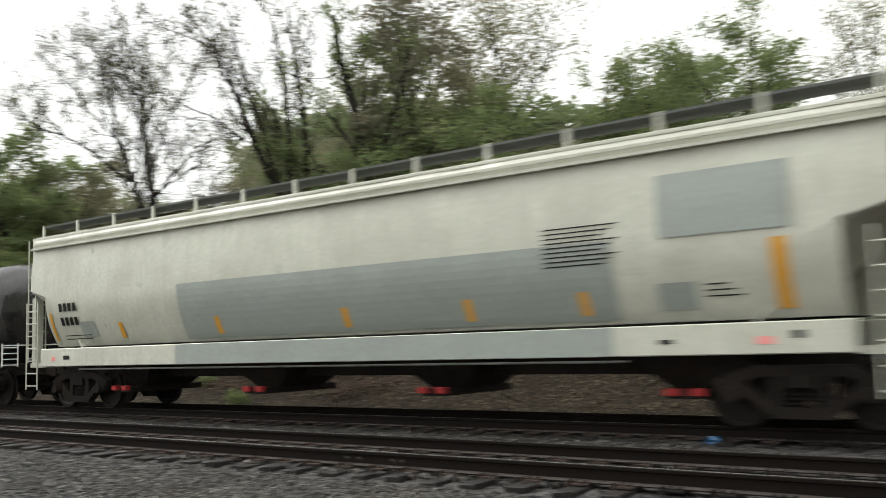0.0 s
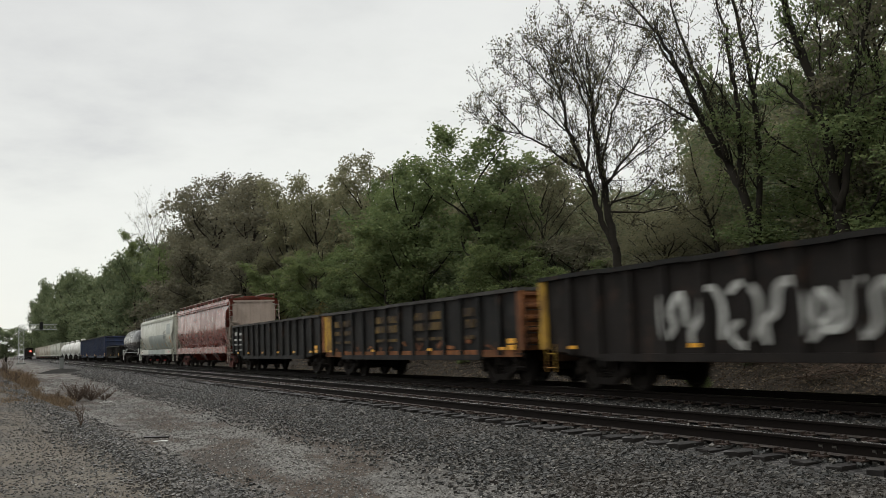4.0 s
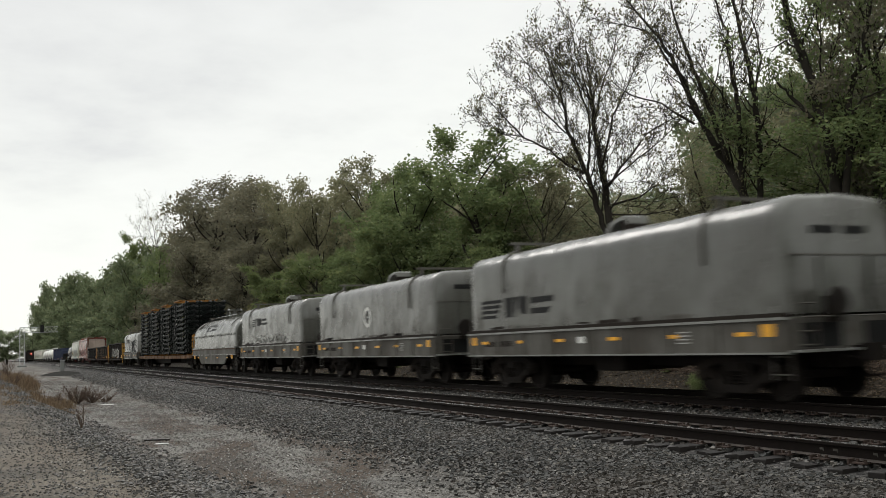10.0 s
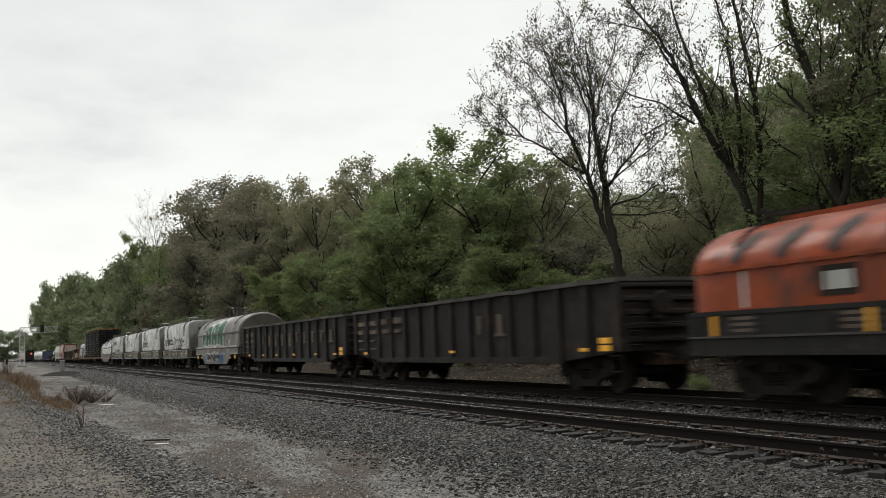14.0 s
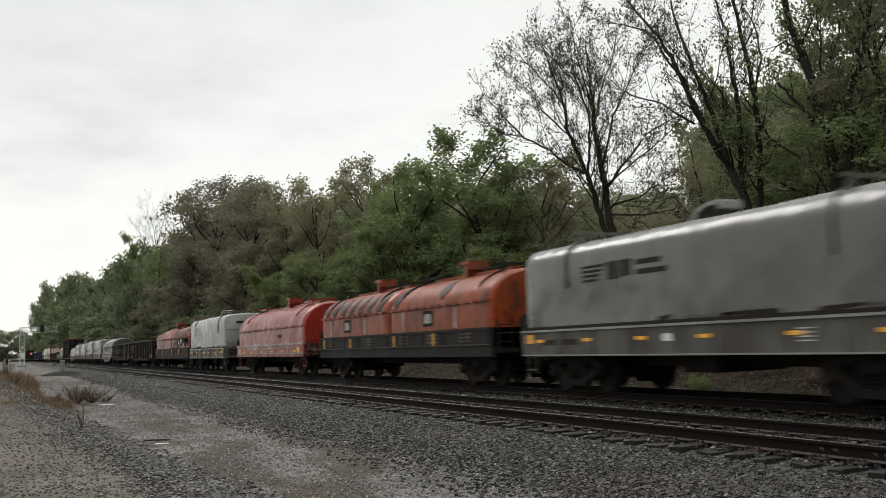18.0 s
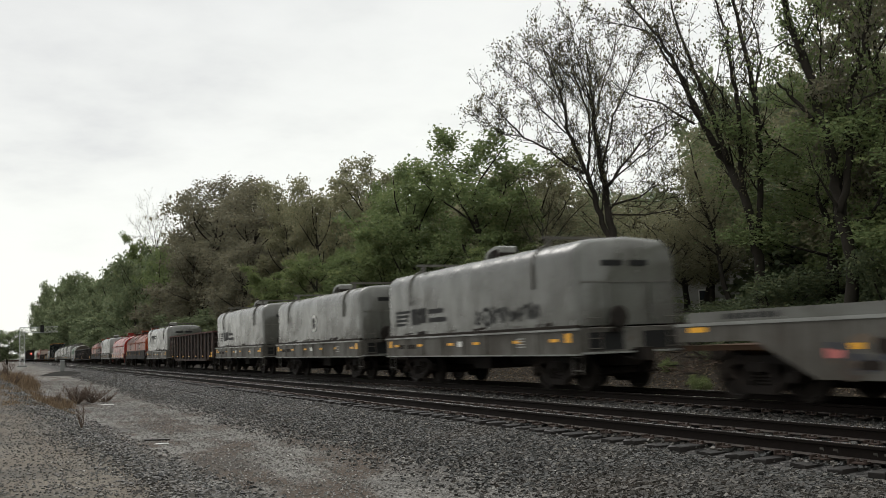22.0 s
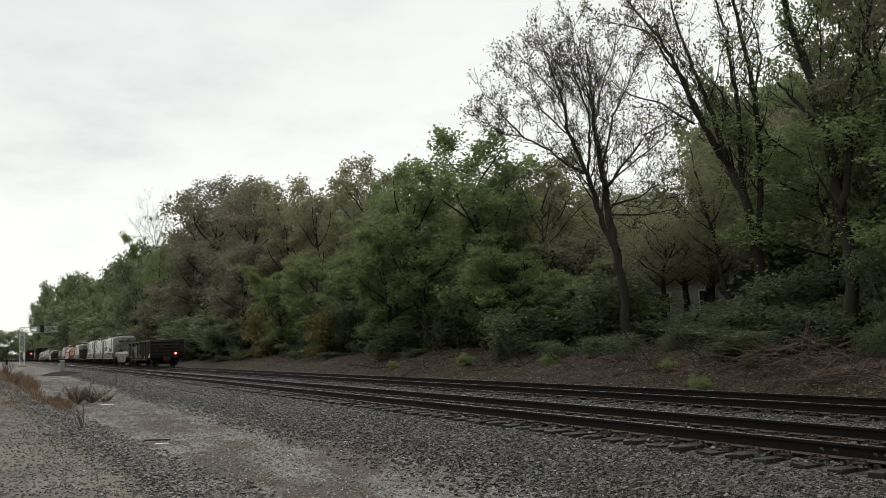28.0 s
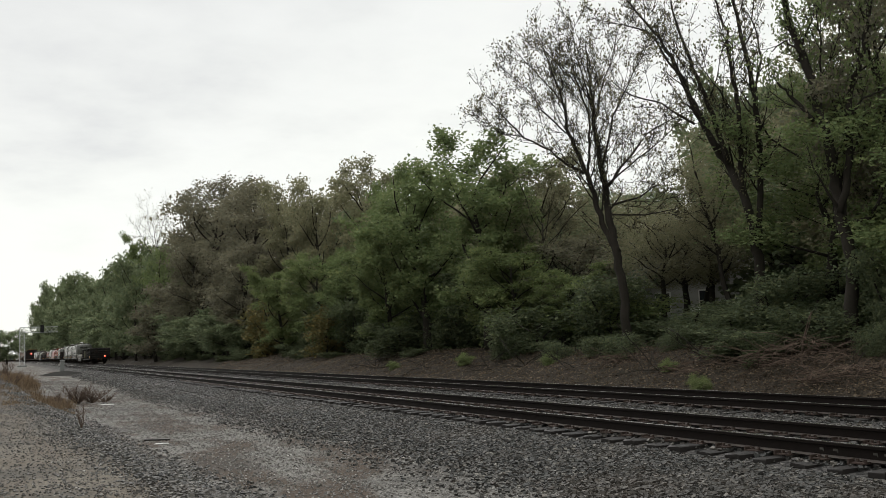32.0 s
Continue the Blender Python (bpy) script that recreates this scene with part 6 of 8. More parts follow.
def make_train():
    # head of the train, far down the line
    y = 560.0
    tan = 0
    while y > 458:
        covered_hopper(y, y - 15.6, MAT_TAN_HOPPER, "tan covered hopper far down the line", 40 + tan)
        y -= 18.2
        tan += 1
    for i in range(3):
        covered_hopper(y, y - 15.6, MAT_GREY_HOPPER, "pale grey covered hopper far down the line", 60 + i)
        y -= 18.2
    while y > 343:
        tank_car(y, y - 14.2, MAT_TANK_WHITE, "white tank car far down the line", int(y))
        y -= 15.8
    for i in range(3):
        f = 326.5 - i * 15.7
        gondola(f, f - 14.6, MAT_BLUE, "tall navy blue gondola", 70 + i, top=3.6, ribs=11, yellow=3)
    gondola(278.2, 262.8, MAT_GON_BLACK, "low black gondola with a pale rim", 74, top=2.1, ribs=12)
    tank_car(260.0, 244.9, MAT_TANK, "glossy black tank car with white handrails", 75)
    a, h = covered_hopper(243.2, 223.4, MAT_GREY_HOPPER, "light grey covered hopper with blue-grey repainted patches", 1)
    f = h
    hopper_mark(a, "painted_patch", MAT_GREY_PATCH, [(f - 15.85, f - 5.9, 1.52, 2.66)], 1.56)
    hopper_mark(a, "painted_patch", MAT_GREY_PATCH, [(f - 18.4, f - 16.6, 2.62, 3.5)], 1.56)
    hopper_mark(a, "painted_patch", MAT_GREY_PATCH, [(f - 17.05, f - 16.5, 1.62, 2.0)], 1.56)
    hopper_mark(a, "painted_patch", MAT_GREY_PATCH, [(f - 2.75, f - 2.15, 1.66, 2.02)], 1.56)
    decals(a, "sill_patch", MAT_GREY_PATCH, [(f - 15.85, f - 5.9, 1.01, 1.41)], -1.603)
    hopper_mark(a, "reflector", MAT_ORANGE_TAPE, [(f - 0.98 - 0.09, f - 0.98, 1.6, 2.25)] + [(f - k - 0.1, f - k + 0.05, 1.6, 1.95) for k in (3.7, 7.0, 10.5, 13.2, 15.3)] + [(f - 18.33, f - 18.13, 1.58, 2.5)], 1.56)
    # reporting marks and number as plain bars, small print as lines
    hopper_mark(a, "stencil", MAT_BLACK, [(f - 1.55 - i * 0.19, f - 1.42 - i * 0.19, 2.28, 2.47) for i in range(4)] + [(f - 1.55 - i * 0.19, f - 1.42 - i * 0.19, 1.95, 2.14) for i in range(4)], 1.56, label="black stencilled bars")
    hopper_mark(a, "stencil", MAT_BLACK, [(f - 2.5, f - 1.4, 1.7, 1.72), (f - 2.5, f - 1.4, 1.62, 1.64)], 1.56)
    hopper_mark(a, "stencil", MAT_BLACK, [(f - 15.75 - 0.12 * (k % 3), f - 14.75, 2.33 + 0.07 * k, 2.35 + 0.07 * k) for k in range(9)], 1.56)
    hopper_mark(a, "stencil", MAT_BLACK, [(f - 17.7 + 0.1 * k, f - 17.2, 1.78 + 0.08 * k, 1.8 + 0.08 * k) for k in range(3)], 1.56)
    marks_each(a, "stencil", MAT_PINK, [(f - 18.1, f - 17.9, 1.13, 1.23), (f - 1.35, f - 1.2, 1.13, 1.22)], -1.604)
    decals(a, "stencil", MAT_BLACK, [(f - 16.75, f - 16.55, 1.16, 1.22), (f - 18.5, f - 18.35, 1.2, 1.3), (f - 1.95, f - 1.7, 1.16, 1.25)], -1.604)
    bm = bmesh.new()
    tube(bm, [(-1.5, -h + 3.8, 0.93), (-1.5, h - 2.2, 0.93)], 0.02, 5)
    part("train_line_pipe", bm, MAT_COIL_OLD, a)
    b, h = covered_hopper(221.6, 202.7, MAT_RED_HOPPER, "oxide red covered hopper with dusty grey ends", 2, end_mat=MAT_PINK_GREY, red=True, side=1.58, roof=3.95)
    hopper_mark(b, "painted_line", MAT_PINK_GREY, [(-h + 1.9, h - 1.9, 2.2, 2.215)], 1.58)
    hopper_mark(b, "stencil", MAT_STEEL_RED, [(h - 2.9, h - 2.4, 2.35, 2.5), (h - 3.1, h - 2.4, 1.98, 2.12)], 1.58)
    hopper_mark(b, "stencil", MAT_STEEL_RED, [(-h + 1.9, -h + 2.7, 1.6, 1.95)], 1.58)
    gondola(201.7, 184.9, MAT_GON_BLACK, "black gondola with worn white stencils", 3, stencil_mat=MAT_PALE_SPRAY, stencils=2, load=2.6, yellow=6)
    gondola(184.5, 167.8, MAT_GON_BLACK, "rusty black gondola with orange ends and sills", 4, end_mat=MAT_GON_RUST, rib_mat=MAT_GON_BLACK, band=(MAT_GON_RUST, 0.78, 0.98), stencils=1, fills=[(MAT_GON_YELLOW, 0, 0.98, 2.45, 0.8)] + [(MAT_OLD_YELLOW, k, z, z + h, w) for k, w in ((1, 0.5), (2, 0.55), (5, 0.6), (6, 0.65), (8, 0.6), (9, 0.7), (11, 0.5)) for z, h in ((1.95, 0.24), (1.62, 0.16 if k < 4 else 0.24), (1.3, 0.1))], smudges=((MAT_GON_RUST, 0, 14, 0.95, 1.2, 14),))
    gondola(166.8, 150.2, MAT_GON_BROWN, "rusty gondola with worn yellow ends and white graffiti", 5, top=2.72, end_mat=MAT_GON_YELLOW, rim_mat=MAT_GON_BLACK, sprayed=((MAT_PALE_SPRAY, 0.45, -0.6, 1.0, 2.1, 9, 0.16),), load=2.7)
    coil_car(148.6, 136.6, MAT_COIL_OLD, "pale grey coil car with bold white and black graffiti", 6, mark="bars_high",
             sprayed=((MAT_BLACK, 0.25, -0.88, 1.75, 2.6, 5, 0.5), (MAT_WHITE, 0.25, -0.88, 1.78, 2.58, 5, 0.26)))
    flat_car(134.6, 105.2, "long brown-yellow flat car carrying stacks of vehicle frames")
    for i, (f, r) in enumerate(((134.0, 127.6), (127.3, 120.9), (120.6, 114.2), (113.9, 107.3))):
        frame_stack((f + r) / 2, f - r, "tall stack of black vehicle frames on a flat car")
    barrel_coil_car(104.6, 91.0, MAT_COIL, MAT_SILL, "grey barrel-roofed coil car with a deep belly sill", 8, mark=(0.35, 2.62, 0.42), top=3.45, sill=1.5)
    coil_car(89.6, 77.5, MAT_COIL, "grey coil car with a worn white scrawl", 9, mark="bars_high", sprayed=((MAT_PALE_SPRAY, 0.75, -0.7, 1.68, 2.1, 13, 0.1), (MAT_SILL, 0.5, -0.6, 1.7, 2.0, 7, 0.06)))
    coil_car(75.0, 62.9, MAT_COIL, "grey coil car with a white ring mark", 10, mark=None, round_logo=True)
    coil_car(60.5, 48.4, MAT_COIL, "clean grey coil car with black bar mark", 11, top=3.72)
    coil_car(45.9, 33.8, MAT_COIL, "grey coil car with black bar mark and dark scrawl", 12, tagged_arches=True, top=3.7)
    barrel_coil_car(30.4, 17.3, MAT_BROWN_HOOD, MAT_BROWN_HOOD, "brown-grey barrel-roofed coil car with green graffiti", 13, top=3.5, sill=1.55,
                    sprayed=((MAT_GREEN_SPRAY, -0.5, -0.62, 1.72, 2.0, 1, 0.12), (MAT_PALE_SPRAY, -0.56, -0.64, 1.72, 1.95, 1, 0.1)), swollen=(0.7, -0.36),
                    spray_low=((MAT_BLUE_SPRAY, 0.46, 0.34, 0.62, 1.05, 1, 0.34), (MAT_BLUE_SPRAY, -0.2, -0.36, 0.62, 1.05, 2, 0.4), (MAT_PALE_SPRAY, 0.4, -0.16, 0.8, 1.06, 4, 0.4), (MAT_BLACK, 0.38, -0.18, 0.8, 1.04, 4, 0.24)))
    gondola(15.9, -1.6, MAT_GON_BLACK, "black gondola with large worn pale letters as bars", 14, stencils=2, yellow=6, bars=(3, 13))
    gondola(-2.7, -19.7, MAT_GON_BROWN, "dark brown-black gondola with pale stencil bars", 15, stencils=4, bars=(8, 10), yellow=3)
    barrel_coil_car(-22.0, -38.7, MAT_ORANGE_HOOD, MAT_GON_BLACK, "orange twin-hood coil car with black body and graffiti", 16, hoods=2, fish=False, top=3.35, sill=1.62, dark_body=True,
                    sprayed=((MAT_SHADE_MARK_BROWN, -0.04, -0.92, 1.78, 2.34, 6, 0.5), (MAT_PALE_SPRAY, -0.04, -0.92, 1.78, 2.34, 6, 0.24), (MAT_SOOT, -0.1, -0.95, 2.55, 3.1, 6, 0.5), (MAT_SOOT, 0.9, 0.5, 2.6, 3.1, 3, 0.25)))
    coil_car(-39.2, -51.2, MAT_COIL_OLD, "pale grey coil car", 17, mark=None)
    barrel_coil_car(-54.8, -68.1, MAT_RED_HOOD, MAT_RED_HOOD, "bright red barrel-roofed coil car", 18, fish=False, top=3.4, sill=1.5)
    barrel_coil_car(-70.6, -86.1, MAT_ORANGE_HOOD, MAT_GON_BLACK, "orange twin-hood coil car with black stripes", 19, hoods=2, fish=False, top=3.35, sill=1.62, dark_body=True,
                    sprayed=((MAT_SOOT, 0.96, 0.05, 2.55, 3.1, 7, 0.46), (MAT_SOOT, -0.05, -0.12, 2.6, 3.0, 1, 0.5), (MAT_SOOT, -0.5, -0.62, 2.7, 3.1, 1, 0.45)))
    coil_car(-87.8, -99.9, MAT_COIL, "plain grey coil car with small black mark", 20, mark="bars_high")
    # the ribs' shadow is put into their colour, a darker brown than the sheet
    gondola(-102.0, -119.6, MAT_GON_REDBROWN, "rusty brown gondola with a red-brown rim", 21, top=2.62, stencils=2, rim_mat=MAT_RIM_RED, rib_mat=MAT_GON_BROWN, yellow=7, smudges=((MAT_WORN, 2, 14, 1.0, 2.1, 15),))
    coil_car(-120.4, -132.4, MAT_COIL, "grey coil car with black bar mark", 22, top=3.76)
    coil_car(-135.2, -147.3, MAT_COIL, "grey coil car with a white ring mark", 23, mark=None, round_logo=True)
    coil_car(-150.0, -162.1, MAT_COIL, "dusty grey coil car with black mark and graffiti", 24, top=3.7, sprayed=((MAT_BLACK, -0.1, -0.7, 1.75, 2.2, 7, 0.09),))
    low_coil_car(-165.6, -179.3, "low grey coil car without hoods, sprayed belly sill")
    g = gondola(-180.0, -196.7, MAT_GON_BLACK, "black gondola with a red tail lamp, last of the train", 25, top=2.55, stencils=3, yellow=6,
                fills=((MAT_MUSTARD_SPRAY, 4, 1.0, 2.2, 0.84), (MAT_MUSTARD_SPRAY, 5, 1.0, 2.25, 0.84), (MAT_GON_REDBROWN, 7, 1.7, 2.3, 0.7), (MAT_WORN, 7, 1.0, 1.3, 0.6)), smudges=((MAT_PALE_SPRAY, 3, 4, 1.5, 2.0, 7), (MAT_WORN, 8, 13, 1.2, 2.1, 6)))
    bm = boxes((0.55, 0.85, -8.75, -8.5, 0.85, 1.2))
    part("tail_device", bm, MAT_STEEL_DARK, g, "end-of-train device")
    part("tail_lamp", lathe(bmesh.new(), [(0.09, 0), (0.095, 0.03), (0.05, 0.06)], (0.7, -8.72, 1.27), (0, -1, 0), 12), MAT_LAMP, g, "glowing red lamp")


make_train()


# ---- trees ----
def limb(rng, a, d, length, r0, r1, n, up=0.15, wander=0.25):
    pts, p, d = [Vector(a)], Vector(a), Vector(d).normalized()
    for i in range(n):
        d = (d + Vector((rng.uniform(-1, 1), rng.uniform(-1, 1), rng.uniform(-1, 1))) * wander + Vector((0, 0, up))).normalized()
        p = p + d * length / n
        pts.append(p.copy())
    return pts, [r0 + (r1 - r0) * i / n for i in range(n + 1)]


def grow(seed, height, spread, base_r, first=0.3, limbs=12, subs=5, twigs=4, fork=None, lean=(0, 0), up=0.18):
    """Trunk, limbs, branches and twigs; returns tubes and the twig points that carry leaves."""
    rng = random.Random(seed)
    tubes, tips = [], []
    tp, tr = limb(rng, (0, 0, -0.3), (lean[0], lean[1], 1), height * 0.86, base_r, base_r * 0.22, 8, 0.25, 0.1)
    tubes.append((tp, tr, 8))
    starts = []
    for k in range(limbs):
        f = first + (1 - first) * (k + rng.random() * 0.6) / limbs
        i = min(7, int(f * 8))
        p = tp[i].lerp(tp[i + 1], f * 8 - i) if i < 8 else tp[8]
        a = k * 2.4 + rng.uniform(-0.5, 0.5)
        rise = 0.35 + 0.9 * f
        shape = math.sin(math.pi * min(1, 0.25 + 0.75 * (1 - (f - first) / (1 - first)) ** 0.8 * 0.9 + 0.05))
        L = spread * (0.45 + 0.65 * max(0.15, shape)) * rng.uniform(0.8, 1.15)
        starts.append((p, Vector((math.cos(a), math.sin(a), rise)), L, base_r * (0.55 - 0.35 * f)))
    for p, d, L, r in starts:
        lp, lr = limb(rng, p, d, L, max(r, 0.03), 0.02, 6, up, 0.22)
        tubes.append((lp, lr, 6))
        for s in range(subs):
            f = 0.25 + 0.72 * (s + rng.random()) / subs
            i = min(5, int(f * 6))
            q = lp[i].lerp(lp[i + 1], f * 6 - i)
            dd = (lp[i + 1] - lp[i]).normalized()
            side = dd.orthogonal().normalized()
            side.rotate(Matrix.Rotation(rng.uniform(0, math.tau), 3, dd))
            bl = L * rng.uniform(0.28, 0.5) * (1.15 - 0.5 * f)
            bp, br = limb(rng, q, dd * 0.8 + side, bl, max(0.012, r * 0.35 * (1 - f * 0.5)), 0.008, 4, up * 0.6, 0.3)
            tubes.append((bp, br, 4))
            for t in range(twigs):
                f2 = 0.3 + 0.7 * (t + rng.random()) / twigs
                i = min(3, int(f2 * 4))
                q2 = bp[i].lerp(bp[i + 1], f2 * 4 - i)
                d2 = (bp[i + 1] - bp[i]).normalized()
                side = d2.orthogonal().normalized()
                side.rotate(Matrix.Rotation(rng.uniform(0, math.tau), 3, d2))
                wp, wr = limb(rng, q2, d2 + side * 0.9, bl * rng.uniform(0.3, 0.55), 0.009, 0.004, 3, 0.05, 0.35)
                tubes.append((wp, wr, 3))
                tips += wp[1:]
            tips.append(bp[-1])
    return tubes, tips


def wood_mesh(tubes, min_r=0.0):
    bm = bmesh.new()
    for pts, radii, sides in tubes:
        if max(radii) >= min_r:
            tube(bm, pts, [max(0.004, r) for r in radii], sides)
    me = bpy.data.meshes.new("trunk")
    bm.to_mesh(me)
    bm.free()
    me.materials.append(MAT_BARK)
    me.shade_smooth()
    return me


def leaf_mesh(tips, per, sigma, size, mat, seed, droop=0.0):
    rng = np.random.default_rng(seed)
    c = np.repeat(np.array([tuple(t) for t in tips]), per, 0)
    c = c + rng.normal(0, sigma, c.shape)
    n = len(c)
    # blades hang from their stalks
    u = rng.normal(0, 0.6, (n, 3)) - (0, 0, 0.75); u /= np.linalg.norm(u, axis=1)[:, None]
    w = rng.normal(0, 1, (n, 3)); w -= (w * u).sum(1)[:, None] * u; w /= np.linalg.norm(w, axis=1)[:, None]
    s = size * rng.uniform(0.6, 1.3, n)[:, None]
    q = np.stack([c - u * s, c + w * s * 0.55, c + u * s, c - w * s * 0.55], 1)
    f = np.arange(4 * n).reshape(n, 4)
    return from_arrays("crown", q.reshape(-1, 3), f, mat, 4)


KINDS = {}


def tree_kind(key, seed, mat, per, sigma, size, min_r=0.0, **shape):
    """Meshes of one kind of tree of unit design height, shared by all of its kind."""
    tubes, tips = grow(seed, **shape)
    top = max(t.z for t in tips)
    wide = np.percentile([math.hypot(t.x, t.y) for t in tips], 92)
    KINDS[key] = (wood_mesh(tubes, min_r), leaf_mesh(tips, per, sigma, size, mat, seed), top, wide)


tree_kind("broad_a", 11, MAT_LEAF_GREEN, 15, 0.22, 0.11, 0.0125, height=14, spread=4.6, base_r=0.24, first=0.18, limbs=15, subs=6, twigs=5)
tree_kind("broad_b", 12, MAT_LEAF_DARK, 15, 0.22, 0.11, 0.0125, height=14, spread=4.4, base_r=0.24, first=0.12, limbs=16, subs=6, twigs=5)
tree_kind("olive", 13, MAT_LEAF_OLIVE, 11, 0.22, 0.105, 0.0125, height=15, spread=4.2, base_r=0.23, first=0.2, limbs=15, subs=6, twigs=5)
tree_kind("brown", 14, MAT_LEAF_BROWN, 10, 0.22, 0.1, 0.0095, height=15, spread=4.4, base_r=0.24, first=0.2, limbs=15, subs=6, twigs=5)
tree_kind("bare", 15, MAT_LEAF_OLIVE, 2, 0.12, 0.07, height=16, spread=6.2, base_r=0.22, first=0.25, limbs=18, subs=9, twigs=6, up=0.14)
tree_kind("near_a", 41, MAT_LEAF_GREEN, 16, 0.26, 0.09, 0.0085, height=14, spread=4.6, base_r=0.24, first=0.2, limbs=14, subs=6, twigs=5)
tree_kind("near_b", 42, MAT_LEAF_DARK, 14, 0.26, 0.09, 0.0085, height=14, spread=4.4, base_r=0.24, first=0.14, limbs=15, subs=6, twigs=5)
tree_kind("near_olive", 43, MAT_LEAF_OLIVE, 10, 0.36, 0.08, 0.0085, height=15, spread=4.2, base_r=0.23, first=0.25, limbs=14, subs=6, twigs=5)
tree_kind("canopy", 44, MAT_LEAF_OLIVE, 11, 0.36, 0.075, 0.0095, height=15, spread=5.0, base_r=0.22, first=0.5, limbs=14, subs=6, twigs=5)
tree_kind("far_green", 21, MAT_LEAF_FAR_HAZY, 9, 0.42, 0.22, 0.03, height=14, spread=4.6, base_r=0.24, first=0.1, limbs=14, subs=5, twigs=4)
tree_kind("far_olive", 22, MAT_LEAF_OLIVE, 9, 0.42, 0.21, 0.03, height=14, spread=4.6, base_r=0.24, first=0.1, limbs=14, subs=5, twigs=4)
tree_kind("far_brown", 23, MAT_LEAF_BROWN, 9, 0.42, 0.21, 0.03, height=14, spread=4.6, base_r=0.24, first=0.1, limbs=14, subs=5, twigs=4)
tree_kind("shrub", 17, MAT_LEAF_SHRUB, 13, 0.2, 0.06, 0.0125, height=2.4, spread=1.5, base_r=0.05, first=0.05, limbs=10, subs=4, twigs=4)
tree_kind("shrub_green", 18, MAT_LEAF_DARK, 13, 0.2, 0.06, 0.0125, height=2.6, spread=1.4, base_r=0.05, first=0.05, limbs=10, subs=4, twigs=4)
tree_kind("shrub_yellow", 19, MAT_LEAF_YELLOW, 5, 0.2, 0.09, 0.0125, height=2.6, spread=1.3, base_r=0.05, first=0.05, limbs=9, subs=4, twigs=4)

LABELS = {"near_a": "leafy green broadleaf tree", "near_b": "dense dark green broadleaf tree", "near_olive": "olive-green tree turning in autumn", "canopy": "high-crowned olive tree over a clear trunk",
          "broad_a": "leafy green broadleaf tree", "broad_b": "dense dark green broadleaf tree", "olive": "olive-green tree turning in autumn", "brown": "thinning brown autumn tree",
          "bare": "nearly bare tree with fine spreading twigs", "far_green": "dark green tree deep in the wood", "far_olive": "olive autumn tree deep in the wood", "far_brown": "brown autumn tree deep in the wood", "shrub": "dark green shrub at the wood's edge",
          "shrub_green": "leafy green shrub at the wood's edge", "shrub_yellow": "yellow-orange autumn shrub at the wood's edge"}


def tree(kind, x, y, top, wide, turn=0, lean=0):
    """A tree of a kind at x, y whose crown reaches the height top and the radius wide."""
    wood, crown, h, w = KINDS[kind]
    shrub = kind.startswith("shrub")
    g = ground_z(x, y) - (0.25 if shrub else 0.0)
    t = thing("shrub" if shrub else "tree", LABELS[kind], "shrub" if shrub else "tree", "shrubs of the wood's edge" if shrub else "trees of the wood")
    part("stem" if shrub else "trunk", wood, None, t)
    part("crown", crown, None, t)
    t.matrix_basis = pose(x, y, g, 0, lean, 0) @ pose(0, 0, 0, 0, 0, turn)
    t.scale = (wide / w, wide / w, (top - g) / h)
    return t


